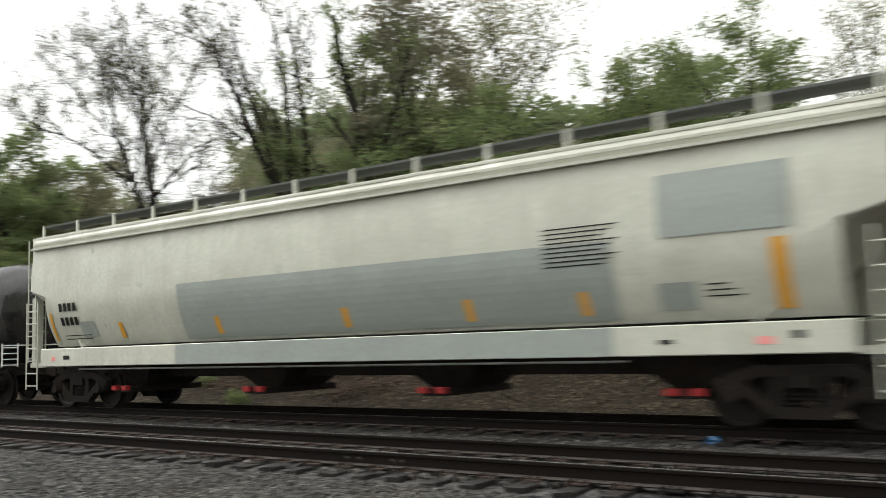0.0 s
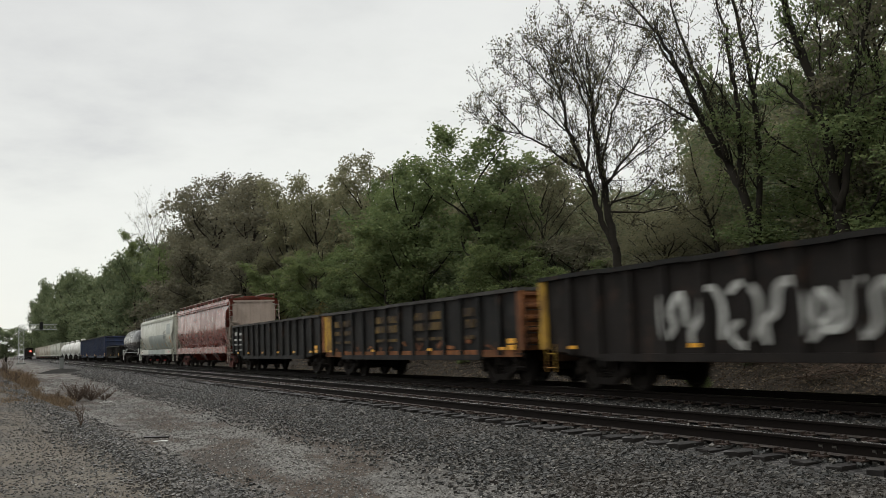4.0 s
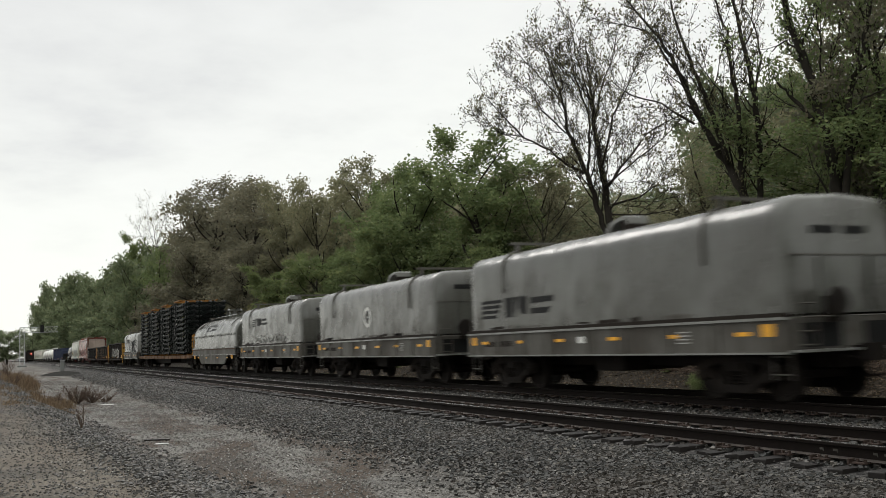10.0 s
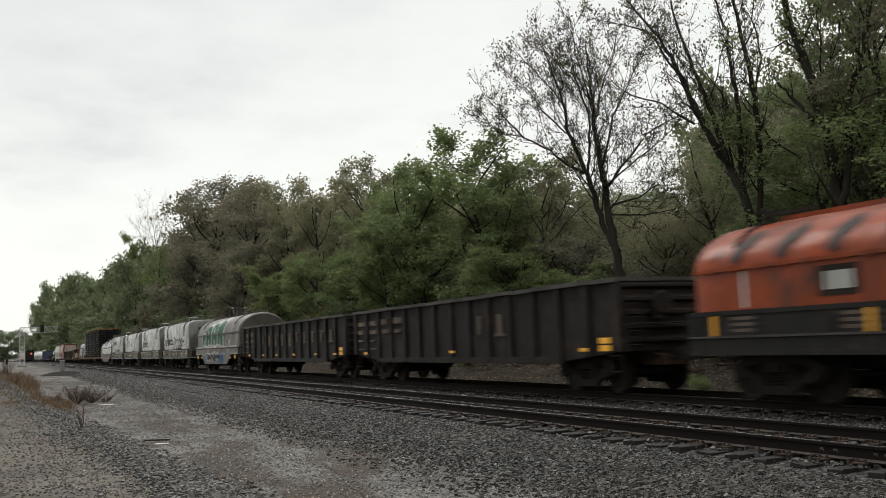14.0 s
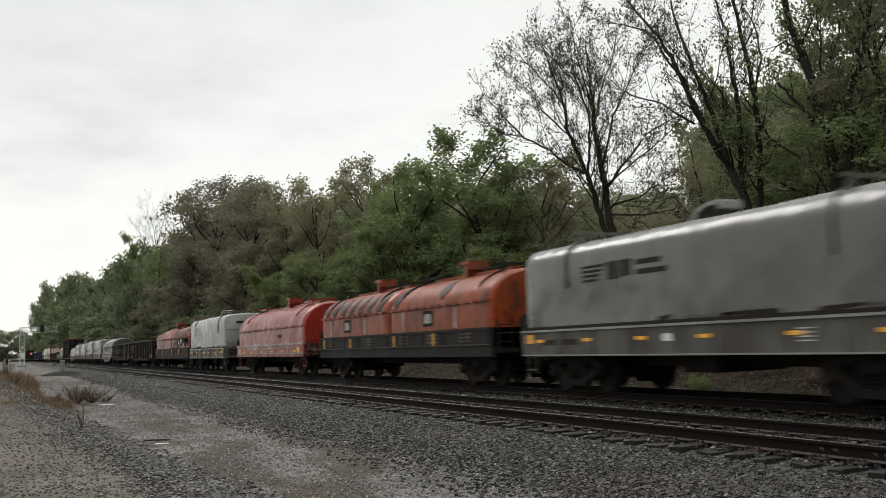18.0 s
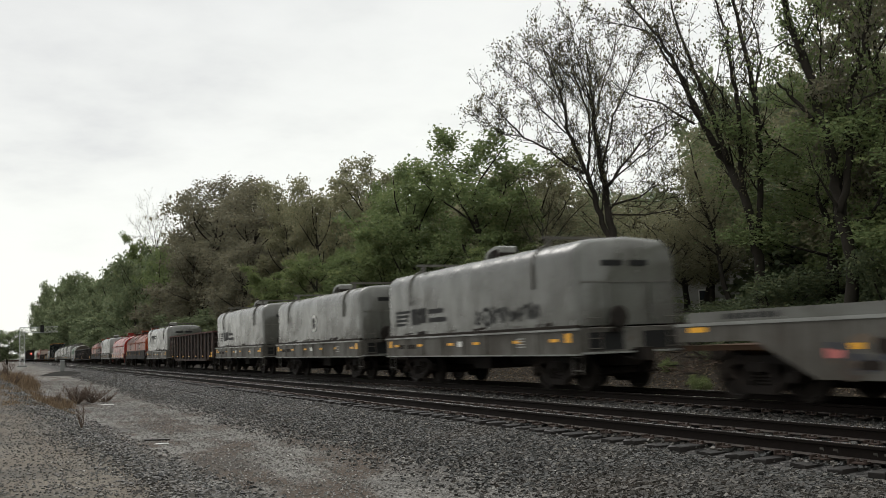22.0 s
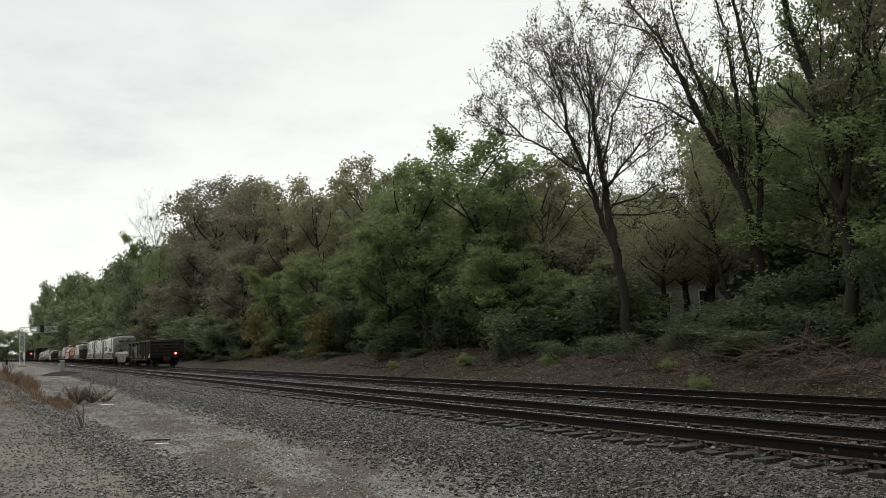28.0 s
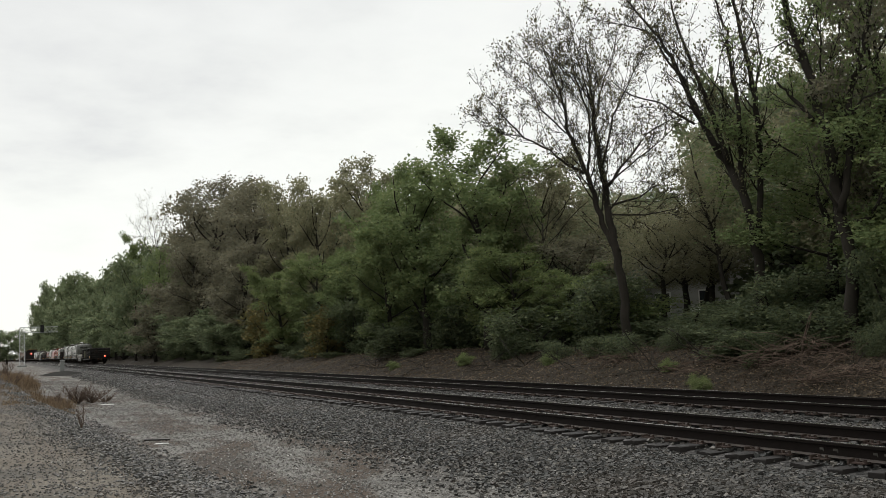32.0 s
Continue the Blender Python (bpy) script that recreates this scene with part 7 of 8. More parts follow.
def leader_tree(name, label, x, y, turn, leaders, seed, mat, per, size, spread, every=0.42, first=3.0):
    """A tree drawn by its main stems, each a run of (along, up, radius) with branches and twigs off it."""
    rng = random.Random(seed)
    t = thing(name, label, "tree", "trees of the wood")
    tubes, tips = [], []
    for stem in leaders:
        pts = [Vector((rng.uniform(-0.25, 0.25) if i else 0.0, a, u)) for i, (a, u, r) in enumerate(stem)]
        depth = rng.uniform(-0.12, 0.12)
        for i, p in enumerate(pts):
            p.x += depth * i * (pts[i] - pts[max(0, i - 1)]).length
        fine, fr = [], []
        for (p, q), (a, b) in zip(zip(pts, pts[1:]), zip(stem, stem[1:])):
            for k in range(4):
                w = Vector((rng.uniform(-1, 1), rng.uniform(-1, 1), 0)) * 0.05
                fine.append(p.lerp(q, k / 4) + w)
                fr.append(a[2] + (b[2] - a[2]) * k / 4)
        fine.append(pts[-1]); fr.append(stem[-1][2])
        tubes.append((fine, fr, 8))
        run = 0.0
        for i in range(len(fine) - 1):
            seg = fine[i + 1] - fine[i]
            run += seg.length
            while run > every:
                run -= every
                if fine[i].z < first:
                    continue
                d = seg.normalized()
                side = d.orthogonal().normalized()
                side.rotate(Matrix.Rotation(rng.uniform(0, math.tau), 3, d))
                L = spread * rng.uniform(0.5, 1.15) * (1.0 - 0.45 * i / len(fine))
                lp, lr = limb(rng, fine[i], d + side * 0.85, L, max(0.012, fr[i] * 0.35), 0.007, 6, 0.12, 0.16)
                tubes.append((lp, lr, 5))
                for s in range(6):
                    j = rng.randrange(1, 6)
                    dd = (lp[j + 1] - lp[j]).normalized()
                    sd = dd.orthogonal().normalized()
                    sd.rotate(Matrix.Rotation(rng.uniform(0, math.tau), 3, dd))
                    bp, br = limb(rng, lp[j], dd + sd * 0.9, L * rng.uniform(0.25, 0.5), 0.012, 0.006, 4, 0.1, 0.28)
                    tubes.append((bp, br, 4))
                    for w in range(4):
                        k = rng.randrange(1, 4)
                        d2 = (bp[k + 1] - bp[k]).normalized()
                        s2 = d2.orthogonal().normalized()
                        s2.rotate(Matrix.Rotation(rng.uniform(0, math.tau), 3, d2))
                        wp, wr = limb(rng, bp[k], d2 + s2, L * rng.uniform(0.12, 0.25), 0.008, 0.004, 3, 0.05, 0.35)
                        tubes.append((wp, wr, 3))
                        tips += wp[2:]
    part("trunk", wood_mesh(tubes), None, t)
    part("crown", leaf_mesh(tips, per, 0.12, size, mat, seed), None, t)
    t.matrix_basis = pose(x, y, ground_z(x, y), 0, 0, turn)
    return t


leader_tree("tree", "nearly bare spreading tree with sparse brown leaves", 23.0, 31.5, 54, [
    [(-0.1, -0.0, 0.200), (-0.0, 2.6, 0.180), (0.2, 4.2, 0.165), (0.4, 5.7, 0.150), (0.5, 6.9, 0.130), (0.6, 7.9, 0.110), (0.8, 9.3, 0.085), (0.8, 10.3, 0.070), (0.9, 11.8, 0.045), (1.0, 13.5, 0.015)],
    [(0.1, 4.0, 0.140), (0.6, 5.0, 0.120), (0.9, 6.2, 0.110), (1.2, 7.4, 0.100), (1.5, 8.2, 0.080), (1.9, 9.2, 0.070), (2.0, 10.2, 0.055), (2.3, 11.4, 0.040), (2.8, 13.1, 0.015)],
    [(1.3, 7.4, 0.060), (2.1, 7.9, 0.050), (2.7, 8.5, 0.045), (3.8, 9.2, 0.035), (4.5, 10.0, 0.028), (5.3, 11.0, 0.012)],
    [(1.2, 7.5, 0.060), (1.0, 8.6, 0.050), (1.0, 10.1, 0.040), (1.5, 11.6, 0.030), (1.8, 13.4, 0.012)],
    [(0.8, 10.2, 0.050), (1.2, 11.1, 0.035), (2.2, 12.2, 0.020), (3.1, 13.5, 0.012)],
    [(0.6, 7.6, 0.050), (-0.0, 9.7, 0.035), (-0.9, 11.4, 0.025), (-1.7, 12.8, 0.012)],
    [(0.4, 6.8, 0.055), (-0.5, 7.9, 0.045), (-1.3, 8.9, 0.035), (-2.2, 9.4, 0.025), (-3.0, 9.7, 0.012)],
    [(0.5, 6.8, 0.045), (-0.2, 7.3, 0.035), (-1.7, 8.4, 0.025), (-2.6, 9.2, 0.012)],
    [(0.7, 9.8, 0.040), (0.4, 11.0, 0.030), (-0.2, 12.4, 0.020), (-0.5, 13.9, 0.012)],
    [(0.2, 6.0, 0.050), (-0.9, 6.3, 0.035), (-1.6, 6.7, 0.020), (-2.1, 7.2, 0.012)],
    [(0.3, 5.6, 0.040), (-1.1, 5.5, 0.030), (-2.4, 5.7, 0.012)],
    [(2.0, 9.2, 0.040), (2.9, 10.2, 0.030), (3.6, 11.3, 0.020), (4.7, 12.4, 0.012)],
    [(2.0, 10.4, 0.035), (2.9, 11.7, 0.025), (4.0, 13.0, 0.012)],
    [(3.8, 9.2, 0.025), (4.9, 9.5, 0.018), (5.7, 10.6, 0.010)],
    [(0.8, 10.1, 0.035), (1.4, 12.6, 0.020), (1.6, 14.4, 0.010)]], 31, MAT_LEAF_SPARSE, 1, 0.058, 2.3, 0.36, 5.2)
leader_tree("tree", "tall dark-limbed tree with thin leaves", 23.5, 24.3, 46, [
    [(0.1, 0.1, 0.194), (0.0, 3.0, 0.173), (0.1, 4.0, 0.158), (0.4, 5.4, 0.144), (0.7, 6.3, 0.137), (1.1, 6.9, 0.122)],
    [(1.1, 6.9, 0.122), (1.6, 8.0, 0.101), (2.0, 9.3, 0.086), (2.5, 10.5, 0.072), (3.0, 11.5, 0.050), (3.7, 12.5, 0.036), (4.5, 13.7, 0.014)],
    [(1.7, 8.1, 0.058), (2.3, 9.8, 0.043), (3.2, 11.4, 0.032), (4.4, 12.0, 0.014), (5.4, 12.3, 0.009)],
    [(1.8, 7.9, 0.043), (2.9, 8.7, 0.032), (3.9, 9.1, 0.022), (4.9, 10.0, 0.009)],
    [(0.8, 6.4, 0.108), (1.2, 8.2, 0.086), (1.6, 9.5, 0.065), (2.0, 10.8, 0.050), (2.3, 12.3, 0.029), (2.6, 13.4, 0.014)],
    [(0.4, 5.4, 0.101), (0.3, 7.0, 0.094), (0.3, 8.3, 0.079), (0.4, 9.7, 0.065), (0.5, 11.2, 0.050), (0.8, 12.3, 0.036), (1.2, 13.6, 0.014)],
    [(-0.1, 3.4, 0.108), (-0.3, 7.0, 0.101), (-0.3, 8.2, 0.094), (-0.2, 9.8, 0.079), (0.1, 11.3, 0.065), (0.3, 13.2, 0.043)],
    [(-0.2, 8.2, 0.043), (-0.6, 10.0, 0.036), (-0.4, 11.5, 0.022), (-0.6, 12.7, 0.011)],
    [(0.9, 7.9, 0.036), (0.6, 8.2, 0.029), (0.9, 9.0, 0.022), (1.6, 10.1, 0.009)]], 32, MAT_LEAF_SPARSE, 1, 0.058, 2.3, 0.58, 5.0)
leader_tree("tree", "tall leaning tree with a thick dark trunk", 22.5, 19.9, 41, [
    [(-0.1, -0.2, 0.216), (-0.3, 2.6, 0.180), (-0.1, 4.0, 0.173), (0.0, 5.1, 0.158), (0.2, 6.7, 0.144), (0.4, 7.9, 0.137), (0.6, 9.0, 0.122), (0.9, 10.1, 0.108), (1.1, 11.6, 0.079)],
    [(0.5, 6.9, 0.072), (1.0, 7.7, 0.058), (1.4, 8.2, 0.029)],
    [(-0.1, 4.0, 0.115), (-0.4, 5.2, 0.108), (-0.5, 6.6, 0.094), (-0.7, 7.9, 0.079), (-1.1, 8.9, 0.072), (-1.3, 9.9, 0.058), (-1.5, 11.3, 0.036)],
    [(-0.6, 6.9, 0.043), (-1.0, 7.4, 0.036), (-1.6, 7.6, 0.022)],
    [(-0.3, 3.7, 0.065), (-0.9, 3.8, 0.050), (-1.3, 4.6, 0.043), (-1.6, 5.7, 0.029)],
    [(0.2, 7.5, 0.036), (0.1, 9.1, 0.025), (0.1, 10.4, 0.011)],
    [(0.6, 9.0, 0.043), (1.1, 9.5, 0.029), (1.5, 9.3, 0.014)]], 33, MAT_LEAF_GREEN, 3, 0.06, 2.2, 0.55)
tree("near_a", 25.5, 23.1, 9.8, 3.28, 303)
tree("near_a", 24.0, 17.5, 9.6, 3.17, 66)
tree("near_olive", 29.0, 24.7, 15.3, 4.22, 189)
tree("broad_a", 23.5, 44.4, 13.1, 3.35, 33)
tree("broad_a", 23.2, 51.9, 12.8, 3.28, 310)
tree("broad_b", 22.5, 55.7, 8.3, 2.91, 6)
tree("broad_b", 23.0, 40.6, 6.5, 2.26, 240)
tree("olive", 27.0, 45.6, 12.2, 2.88, 132)
tree("bare", 25.0, 41.4, 10.2, 2.34, 282)
tree("brown", 26.0, 39.8, 6.4, 2.28, 119)
tree("broad_b", 23.5, 37.0, 4.7, 1.58, 98)
tree("olive", 26.0, 68.0, 16.9, 3.08, 240)
tree("broad_a", 23.5, 57.8, 12.8, 2.27, 276)
tree("olive", 25.0, 76.6, 16.5, 3.15, 281)
tree("broad_b", 22.5, 71.6, 9.2, 2.71, 243)
tree("broad_a", 23.2, 66.7, 9.2, 2.56, 203)
tree("olive", 27.0, 93.2, 18.8, 3.20, 327)
tree("brown", 25.0, 104.8, 20.6, 4.80, 77)
tree("brown", 25.0, 125.9, 24.6, 5.29, 118)
tree("broad_b", 22.5, 81.9, 8.8, 2.79, 325)
tree("brown", 22.5, 97.3, 12.6, 3.55, 77)
tree("brown", 22.5, 123.1, 15.6, 3.67, 267)
tree("bare", 25.0, 170.0, 30.7, 4.49, 199)
tree("broad_b", 23.5, 183.8, 23.8, 4.06, 7)
tree("broad_a", 22.8, 148.5, 18.5, 3.50, 343)
tree("broad_b", 24.0, 216.4, 22.2, 3.12, 32)
tree("brown", 22.0, 128.9, 12.3, 3.06, 81)
tree("canopy", 32.0, 43.7, 10.0, 3.6, 222)
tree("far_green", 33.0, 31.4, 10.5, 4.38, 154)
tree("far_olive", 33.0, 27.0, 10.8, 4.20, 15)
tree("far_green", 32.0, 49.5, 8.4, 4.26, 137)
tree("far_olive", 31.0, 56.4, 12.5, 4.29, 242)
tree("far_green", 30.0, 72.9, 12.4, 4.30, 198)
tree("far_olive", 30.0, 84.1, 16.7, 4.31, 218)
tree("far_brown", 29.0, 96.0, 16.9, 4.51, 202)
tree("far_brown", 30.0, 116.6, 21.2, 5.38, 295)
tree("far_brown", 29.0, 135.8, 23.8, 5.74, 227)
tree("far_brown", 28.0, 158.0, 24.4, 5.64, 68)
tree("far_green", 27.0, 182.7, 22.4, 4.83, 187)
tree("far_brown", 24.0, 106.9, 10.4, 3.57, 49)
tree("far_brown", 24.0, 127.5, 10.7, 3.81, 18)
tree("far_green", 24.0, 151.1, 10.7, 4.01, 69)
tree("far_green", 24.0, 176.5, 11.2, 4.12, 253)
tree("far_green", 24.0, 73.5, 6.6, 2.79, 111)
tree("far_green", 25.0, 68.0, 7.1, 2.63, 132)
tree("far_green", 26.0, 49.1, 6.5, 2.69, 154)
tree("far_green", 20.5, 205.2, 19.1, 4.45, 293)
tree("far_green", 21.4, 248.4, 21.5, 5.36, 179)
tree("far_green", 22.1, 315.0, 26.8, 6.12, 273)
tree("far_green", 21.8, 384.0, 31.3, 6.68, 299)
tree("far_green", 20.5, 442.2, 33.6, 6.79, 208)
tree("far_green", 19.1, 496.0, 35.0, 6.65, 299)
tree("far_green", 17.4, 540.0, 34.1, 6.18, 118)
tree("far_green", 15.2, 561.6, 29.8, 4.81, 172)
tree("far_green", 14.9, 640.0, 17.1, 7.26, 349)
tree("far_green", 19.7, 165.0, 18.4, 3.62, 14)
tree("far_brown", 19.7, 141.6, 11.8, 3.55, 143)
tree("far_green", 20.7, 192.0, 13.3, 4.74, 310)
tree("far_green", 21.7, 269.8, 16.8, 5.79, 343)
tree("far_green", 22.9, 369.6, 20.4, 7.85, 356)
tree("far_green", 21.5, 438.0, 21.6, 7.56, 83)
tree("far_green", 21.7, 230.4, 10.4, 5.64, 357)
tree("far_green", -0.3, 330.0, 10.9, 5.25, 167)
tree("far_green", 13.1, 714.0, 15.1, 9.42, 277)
tree("near_a", 24.0, 8.4, 9.9, 1.81, 292)
tree("near_b", 25.0, 11.4, 9.7, 1.66, 291)
tree("near_olive", 27.0, 5.1, 10.5, 1.36, 335)
tree("near_olive", 26.0, 17.4, 13.7, 2.40, 108)
tree("brown", 25.0, 20.1, 13.9, 2.11, 293)
tree("near_b", 23.0, 9.4, 7.1, 1.36, 136)
tree("near_a", 24.0, 5.6, 5.2, 1.62, 145)

tree("canopy", 31.0, 37.2, 8.0, 3.4, 20)
tree("canopy", 33.5, 39.0, 8.6, 3.8, 150)
tree("canopy", 27.2, 29.8, 9.6, 2.3, 260)
tree("canopy", 35.0, 33.0, 11.5, 3.6, 80)
tree("canopy", 29.5, 33.5, 7.4, 3.0, 200)
tree("canopy", 36.5, 36.0, 13.0, 4.2, 310)
tree("canopy", 27.0, 34.0, 6.9, 2.8, 30)
tree("near_a", 25.5, 9.8, 9.6, 2.6, 77)


def undergrowth():
    rng = random.Random(5)
    y = 6.0
    while y < 150:
        x = rng.uniform(21.8, 25.0)
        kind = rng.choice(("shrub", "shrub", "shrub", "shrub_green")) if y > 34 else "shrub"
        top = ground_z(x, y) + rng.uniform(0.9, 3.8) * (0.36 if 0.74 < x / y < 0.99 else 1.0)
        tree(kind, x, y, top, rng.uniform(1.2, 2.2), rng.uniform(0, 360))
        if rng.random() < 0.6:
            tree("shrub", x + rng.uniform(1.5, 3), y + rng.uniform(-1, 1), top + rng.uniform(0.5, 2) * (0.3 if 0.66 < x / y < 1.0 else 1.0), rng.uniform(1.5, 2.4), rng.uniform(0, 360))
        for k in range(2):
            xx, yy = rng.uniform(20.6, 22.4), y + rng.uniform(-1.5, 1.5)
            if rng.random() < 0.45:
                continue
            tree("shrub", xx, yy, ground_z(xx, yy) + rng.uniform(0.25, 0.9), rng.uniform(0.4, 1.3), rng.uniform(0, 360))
        y += rng.uniform(1.8, 3.8) * (1 + y / 80)
    # a second, unbroken row behind the first
    y = 9.0
    while y < 62:
        x = rng.uniform(25.0, 27.5)
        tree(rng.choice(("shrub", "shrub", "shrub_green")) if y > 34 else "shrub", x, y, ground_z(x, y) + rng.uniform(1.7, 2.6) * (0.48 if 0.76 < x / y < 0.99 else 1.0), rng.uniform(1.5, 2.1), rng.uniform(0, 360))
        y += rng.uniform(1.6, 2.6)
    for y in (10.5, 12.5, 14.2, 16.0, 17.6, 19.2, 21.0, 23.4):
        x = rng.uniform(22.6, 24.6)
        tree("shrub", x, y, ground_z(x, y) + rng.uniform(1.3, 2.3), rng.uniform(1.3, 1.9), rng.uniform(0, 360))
    # low growth that closes the wood behind the houses
    y = 16.0
    while y < 75:
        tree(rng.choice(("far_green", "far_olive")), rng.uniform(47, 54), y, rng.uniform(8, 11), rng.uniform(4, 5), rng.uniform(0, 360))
        y += 5.5
    # the deep wood behind closes the gaps: lower to the north, tall at the near end
    y = 13.0
    while y < 96:
        x = (50 if 35 < y < 56 or 68 < y < 84 else 37) + rng.uniform(-2.5, 3.5)
        far = math.hypot(x, y)
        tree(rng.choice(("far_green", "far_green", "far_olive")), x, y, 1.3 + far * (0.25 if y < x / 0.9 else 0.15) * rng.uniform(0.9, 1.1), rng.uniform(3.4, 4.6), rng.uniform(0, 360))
        y += rng.uniform(2.8, 4.2)
    # the wood's skirt goes on down the line
    y = 96.0
    while y < 300:
        x = rng.uniform(20.8, 23.5) + bend(y)
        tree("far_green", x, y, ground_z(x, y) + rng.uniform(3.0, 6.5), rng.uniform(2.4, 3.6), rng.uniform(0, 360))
        y += rng.uniform(4.5, 7.5)
    tree("shrub_yellow", 22.0, 68.0, 4.6, 1.6, 30)
    tree("shrub_yellow", 22.5, 88.0, 6.0, 2.0, 80)


undergrowth()


def litter():
    rng = np.random.default_rng(8)
    n = 110000
    x = 16.2 + 7.5 * rng.uniform(0, 1, n)
    y = 4 + 90 * rng.uniform(0, 1, n) ** 1.6
    z = np.array([ground_z(a, b) for a, b in zip(x, y)]) + 0.015
    u = rng.normal(0, 1, (n, 3)) * (1, 1, 0.35); u /= np.linalg.norm(u, axis=1)[:, None]
    w = rng.normal(0, 1, (n, 3)) * (1, 1, 0.35); w -= (w * u).sum(1)[:, None] * u; w /= np.linalg.norm(w, axis=1)[:, None]
    s = 0.018 + 0.05 * rng.uniform(0, 1, n)[:, None] ** 2
    c = np.stack([x, y, z], 1)
    q = np.stack([c - u * s, c + w * s * 0.6, c + u * s, c - w * s * 0.6], 1)
    tagged(new("fallen_leaves", from_arrays("fallen_leaves", q.reshape(-1, 3), np.arange(4 * n).reshape(n, 4), MAT_LITTER, 4)), "dead brown leaves strewn over the bank", "fallen leaves", kind="stuff")


litter()


def dry_grass():
    """Tufts of dry stalks along the shelf's edge and on the hump behind."""
    rng = np.random.default_rng(9)
    tufts = 1000
    ty = 27 + 100 * rng.uniform(0, 1, tufts) ** 1.5
    tx = SHELF_X - SHELF_SLANT * ty + 0.55 + 0.014 * ty + 0.35 * np.sin(ty * 0.35) - rng.exponential(1.7, tufts) * (0.3 + ty / 60)
    lush = np.array([noise.noise((a * 0.5, b * 0.13, 3)) for a, b in zip(tx, ty)])
    keep = rng.uniform(0, 1, tufts) < np.clip(0.55 + 1.4 * lush, 0.08, 1)
    tx, ty, lush = tx[keep], ty[keep], lush[keep]
    per = 46
    n = len(tx) * per
    x = np.repeat(tx, per) + rng.normal(0, 0.13, n)
    y = np.repeat(ty, per) + rng.normal(0, 0.16, n)
    z = np.array([ground_z(a, b) for a, b in zip(x, y)]) - 0.02
    h = rng.uniform(0.1, 0.5, n) * np.repeat(rng.uniform(0.35, 1.25, len(tx)) * np.clip(0.6 + lush, 0.3, 1.3), per) * np.clip((y - 16) / 26, 0.4, 1.25)
    a = rng.uniform(0, math.tau, n)
    w = 0.006 + 0.01 * rng.uniform(0, 1, n)
    dx, dy = np.cos(a) * w, np.sin(a) * w
    lx, ly = rng.normal(0, 0.5, n) * h, rng.normal(0, 0.5, n) * h
    q = np.stack([np.stack([x - dx, y - dy, z], 1), np.stack([x + dx, y + dy, z], 1), np.stack([x + lx, y + ly, z + h], 1)], 1)
    tagged(new("dry_grass", from_arrays("dry_grass", q.reshape(-1, 3), np.arange(3 * n).reshape(n, 3), MAT_GRASS, 3)), "dry red-brown grass tufts along a dirt edge", "grass", kind="stuff")


dry_grass()


def spoil_heap(x, y):
    """A low heap of dark ballast dumped beside the line."""
    bm = bmesh.new()
    rings = []
    for k in range(7):
        r = 1.0 - k / 6
        rings.append([bm.verts.new((x + 2.7 * r * math.cos(a) * (1 + 0.15 * noise.noise((a, k, 1))), y + 6.0 * r * math.sin(a), ground_z(x, y) - 0.12 + 0.5 * math.sin(1.57 * (1 - r)) + 0.06 * noise.noise((a * 3, k * 2, 5)))) for a in (j * math.tau / 24 for j in range(24))])
    for q, r in zip(rings, rings[1:]):
        for j in range(24):
            bm.faces.new((q[j], q[(j + 1) % 24], r[(j + 1) % 24], r[j]))
    bmesh.ops.recalc_face_normals(bm, faces=bm.faces)
    me = bpy.data.meshes.new("spoil_heap")
    bm.to_mesh(me)
    bm.free()
    me.materials.append(MAT_SPOIL)
    tagged(new("spoil_heap", me), "low heap of dark ballast beside the line", "spoil heap")


spoil_heap(5.2, 103.0)


def deadwood():
    """Bare fallen branches and brush on the bank."""
    rng = random.Random(12)
    for i in range(26):
        y = 7 + 55 * rng.random() ** 1.5
        x = rng.uniform(18.6, 22.5)
        w = thing("fallen_branch", "bare grey-brown fallen branch on the bank", "branch", "fallen branches on the bank")
        for k in range(rng.choice((1, 1, 3, 7))):
            bm = bmesh.new()
            a = rng.uniform(0, math.tau)
            L = rng.uniform(0.8, 2.4)
            pts, rad = limb(rng, (rng.uniform(-.3, .3), rng.uniform(-.3, .3), 0.03), (math.cos(a), math.sin(a), rng.uniform(0.1, 0.7)), L, 0.022, 0.008, 6, -0.04, 0.22)
            tube(bm, pts, rad, 4)
            for s in range(4):
                j = rng.randrange(1, 6)
                p2, r2 = limb(rng, pts[j], (pts[j + 1] - pts[j]).normalized() + Vector((rng.uniform(-.7, .7), rng.uniform(-.7, .7), 0.2)), L * 0.3, 0.012, 0.005, 3, 0, 0.3)
                tube(bm, p2, r2, 3)
            part("bough", bm, MAT_BARK, w)
        w.location = (x, y, ground_z(x, y))


deadwood()


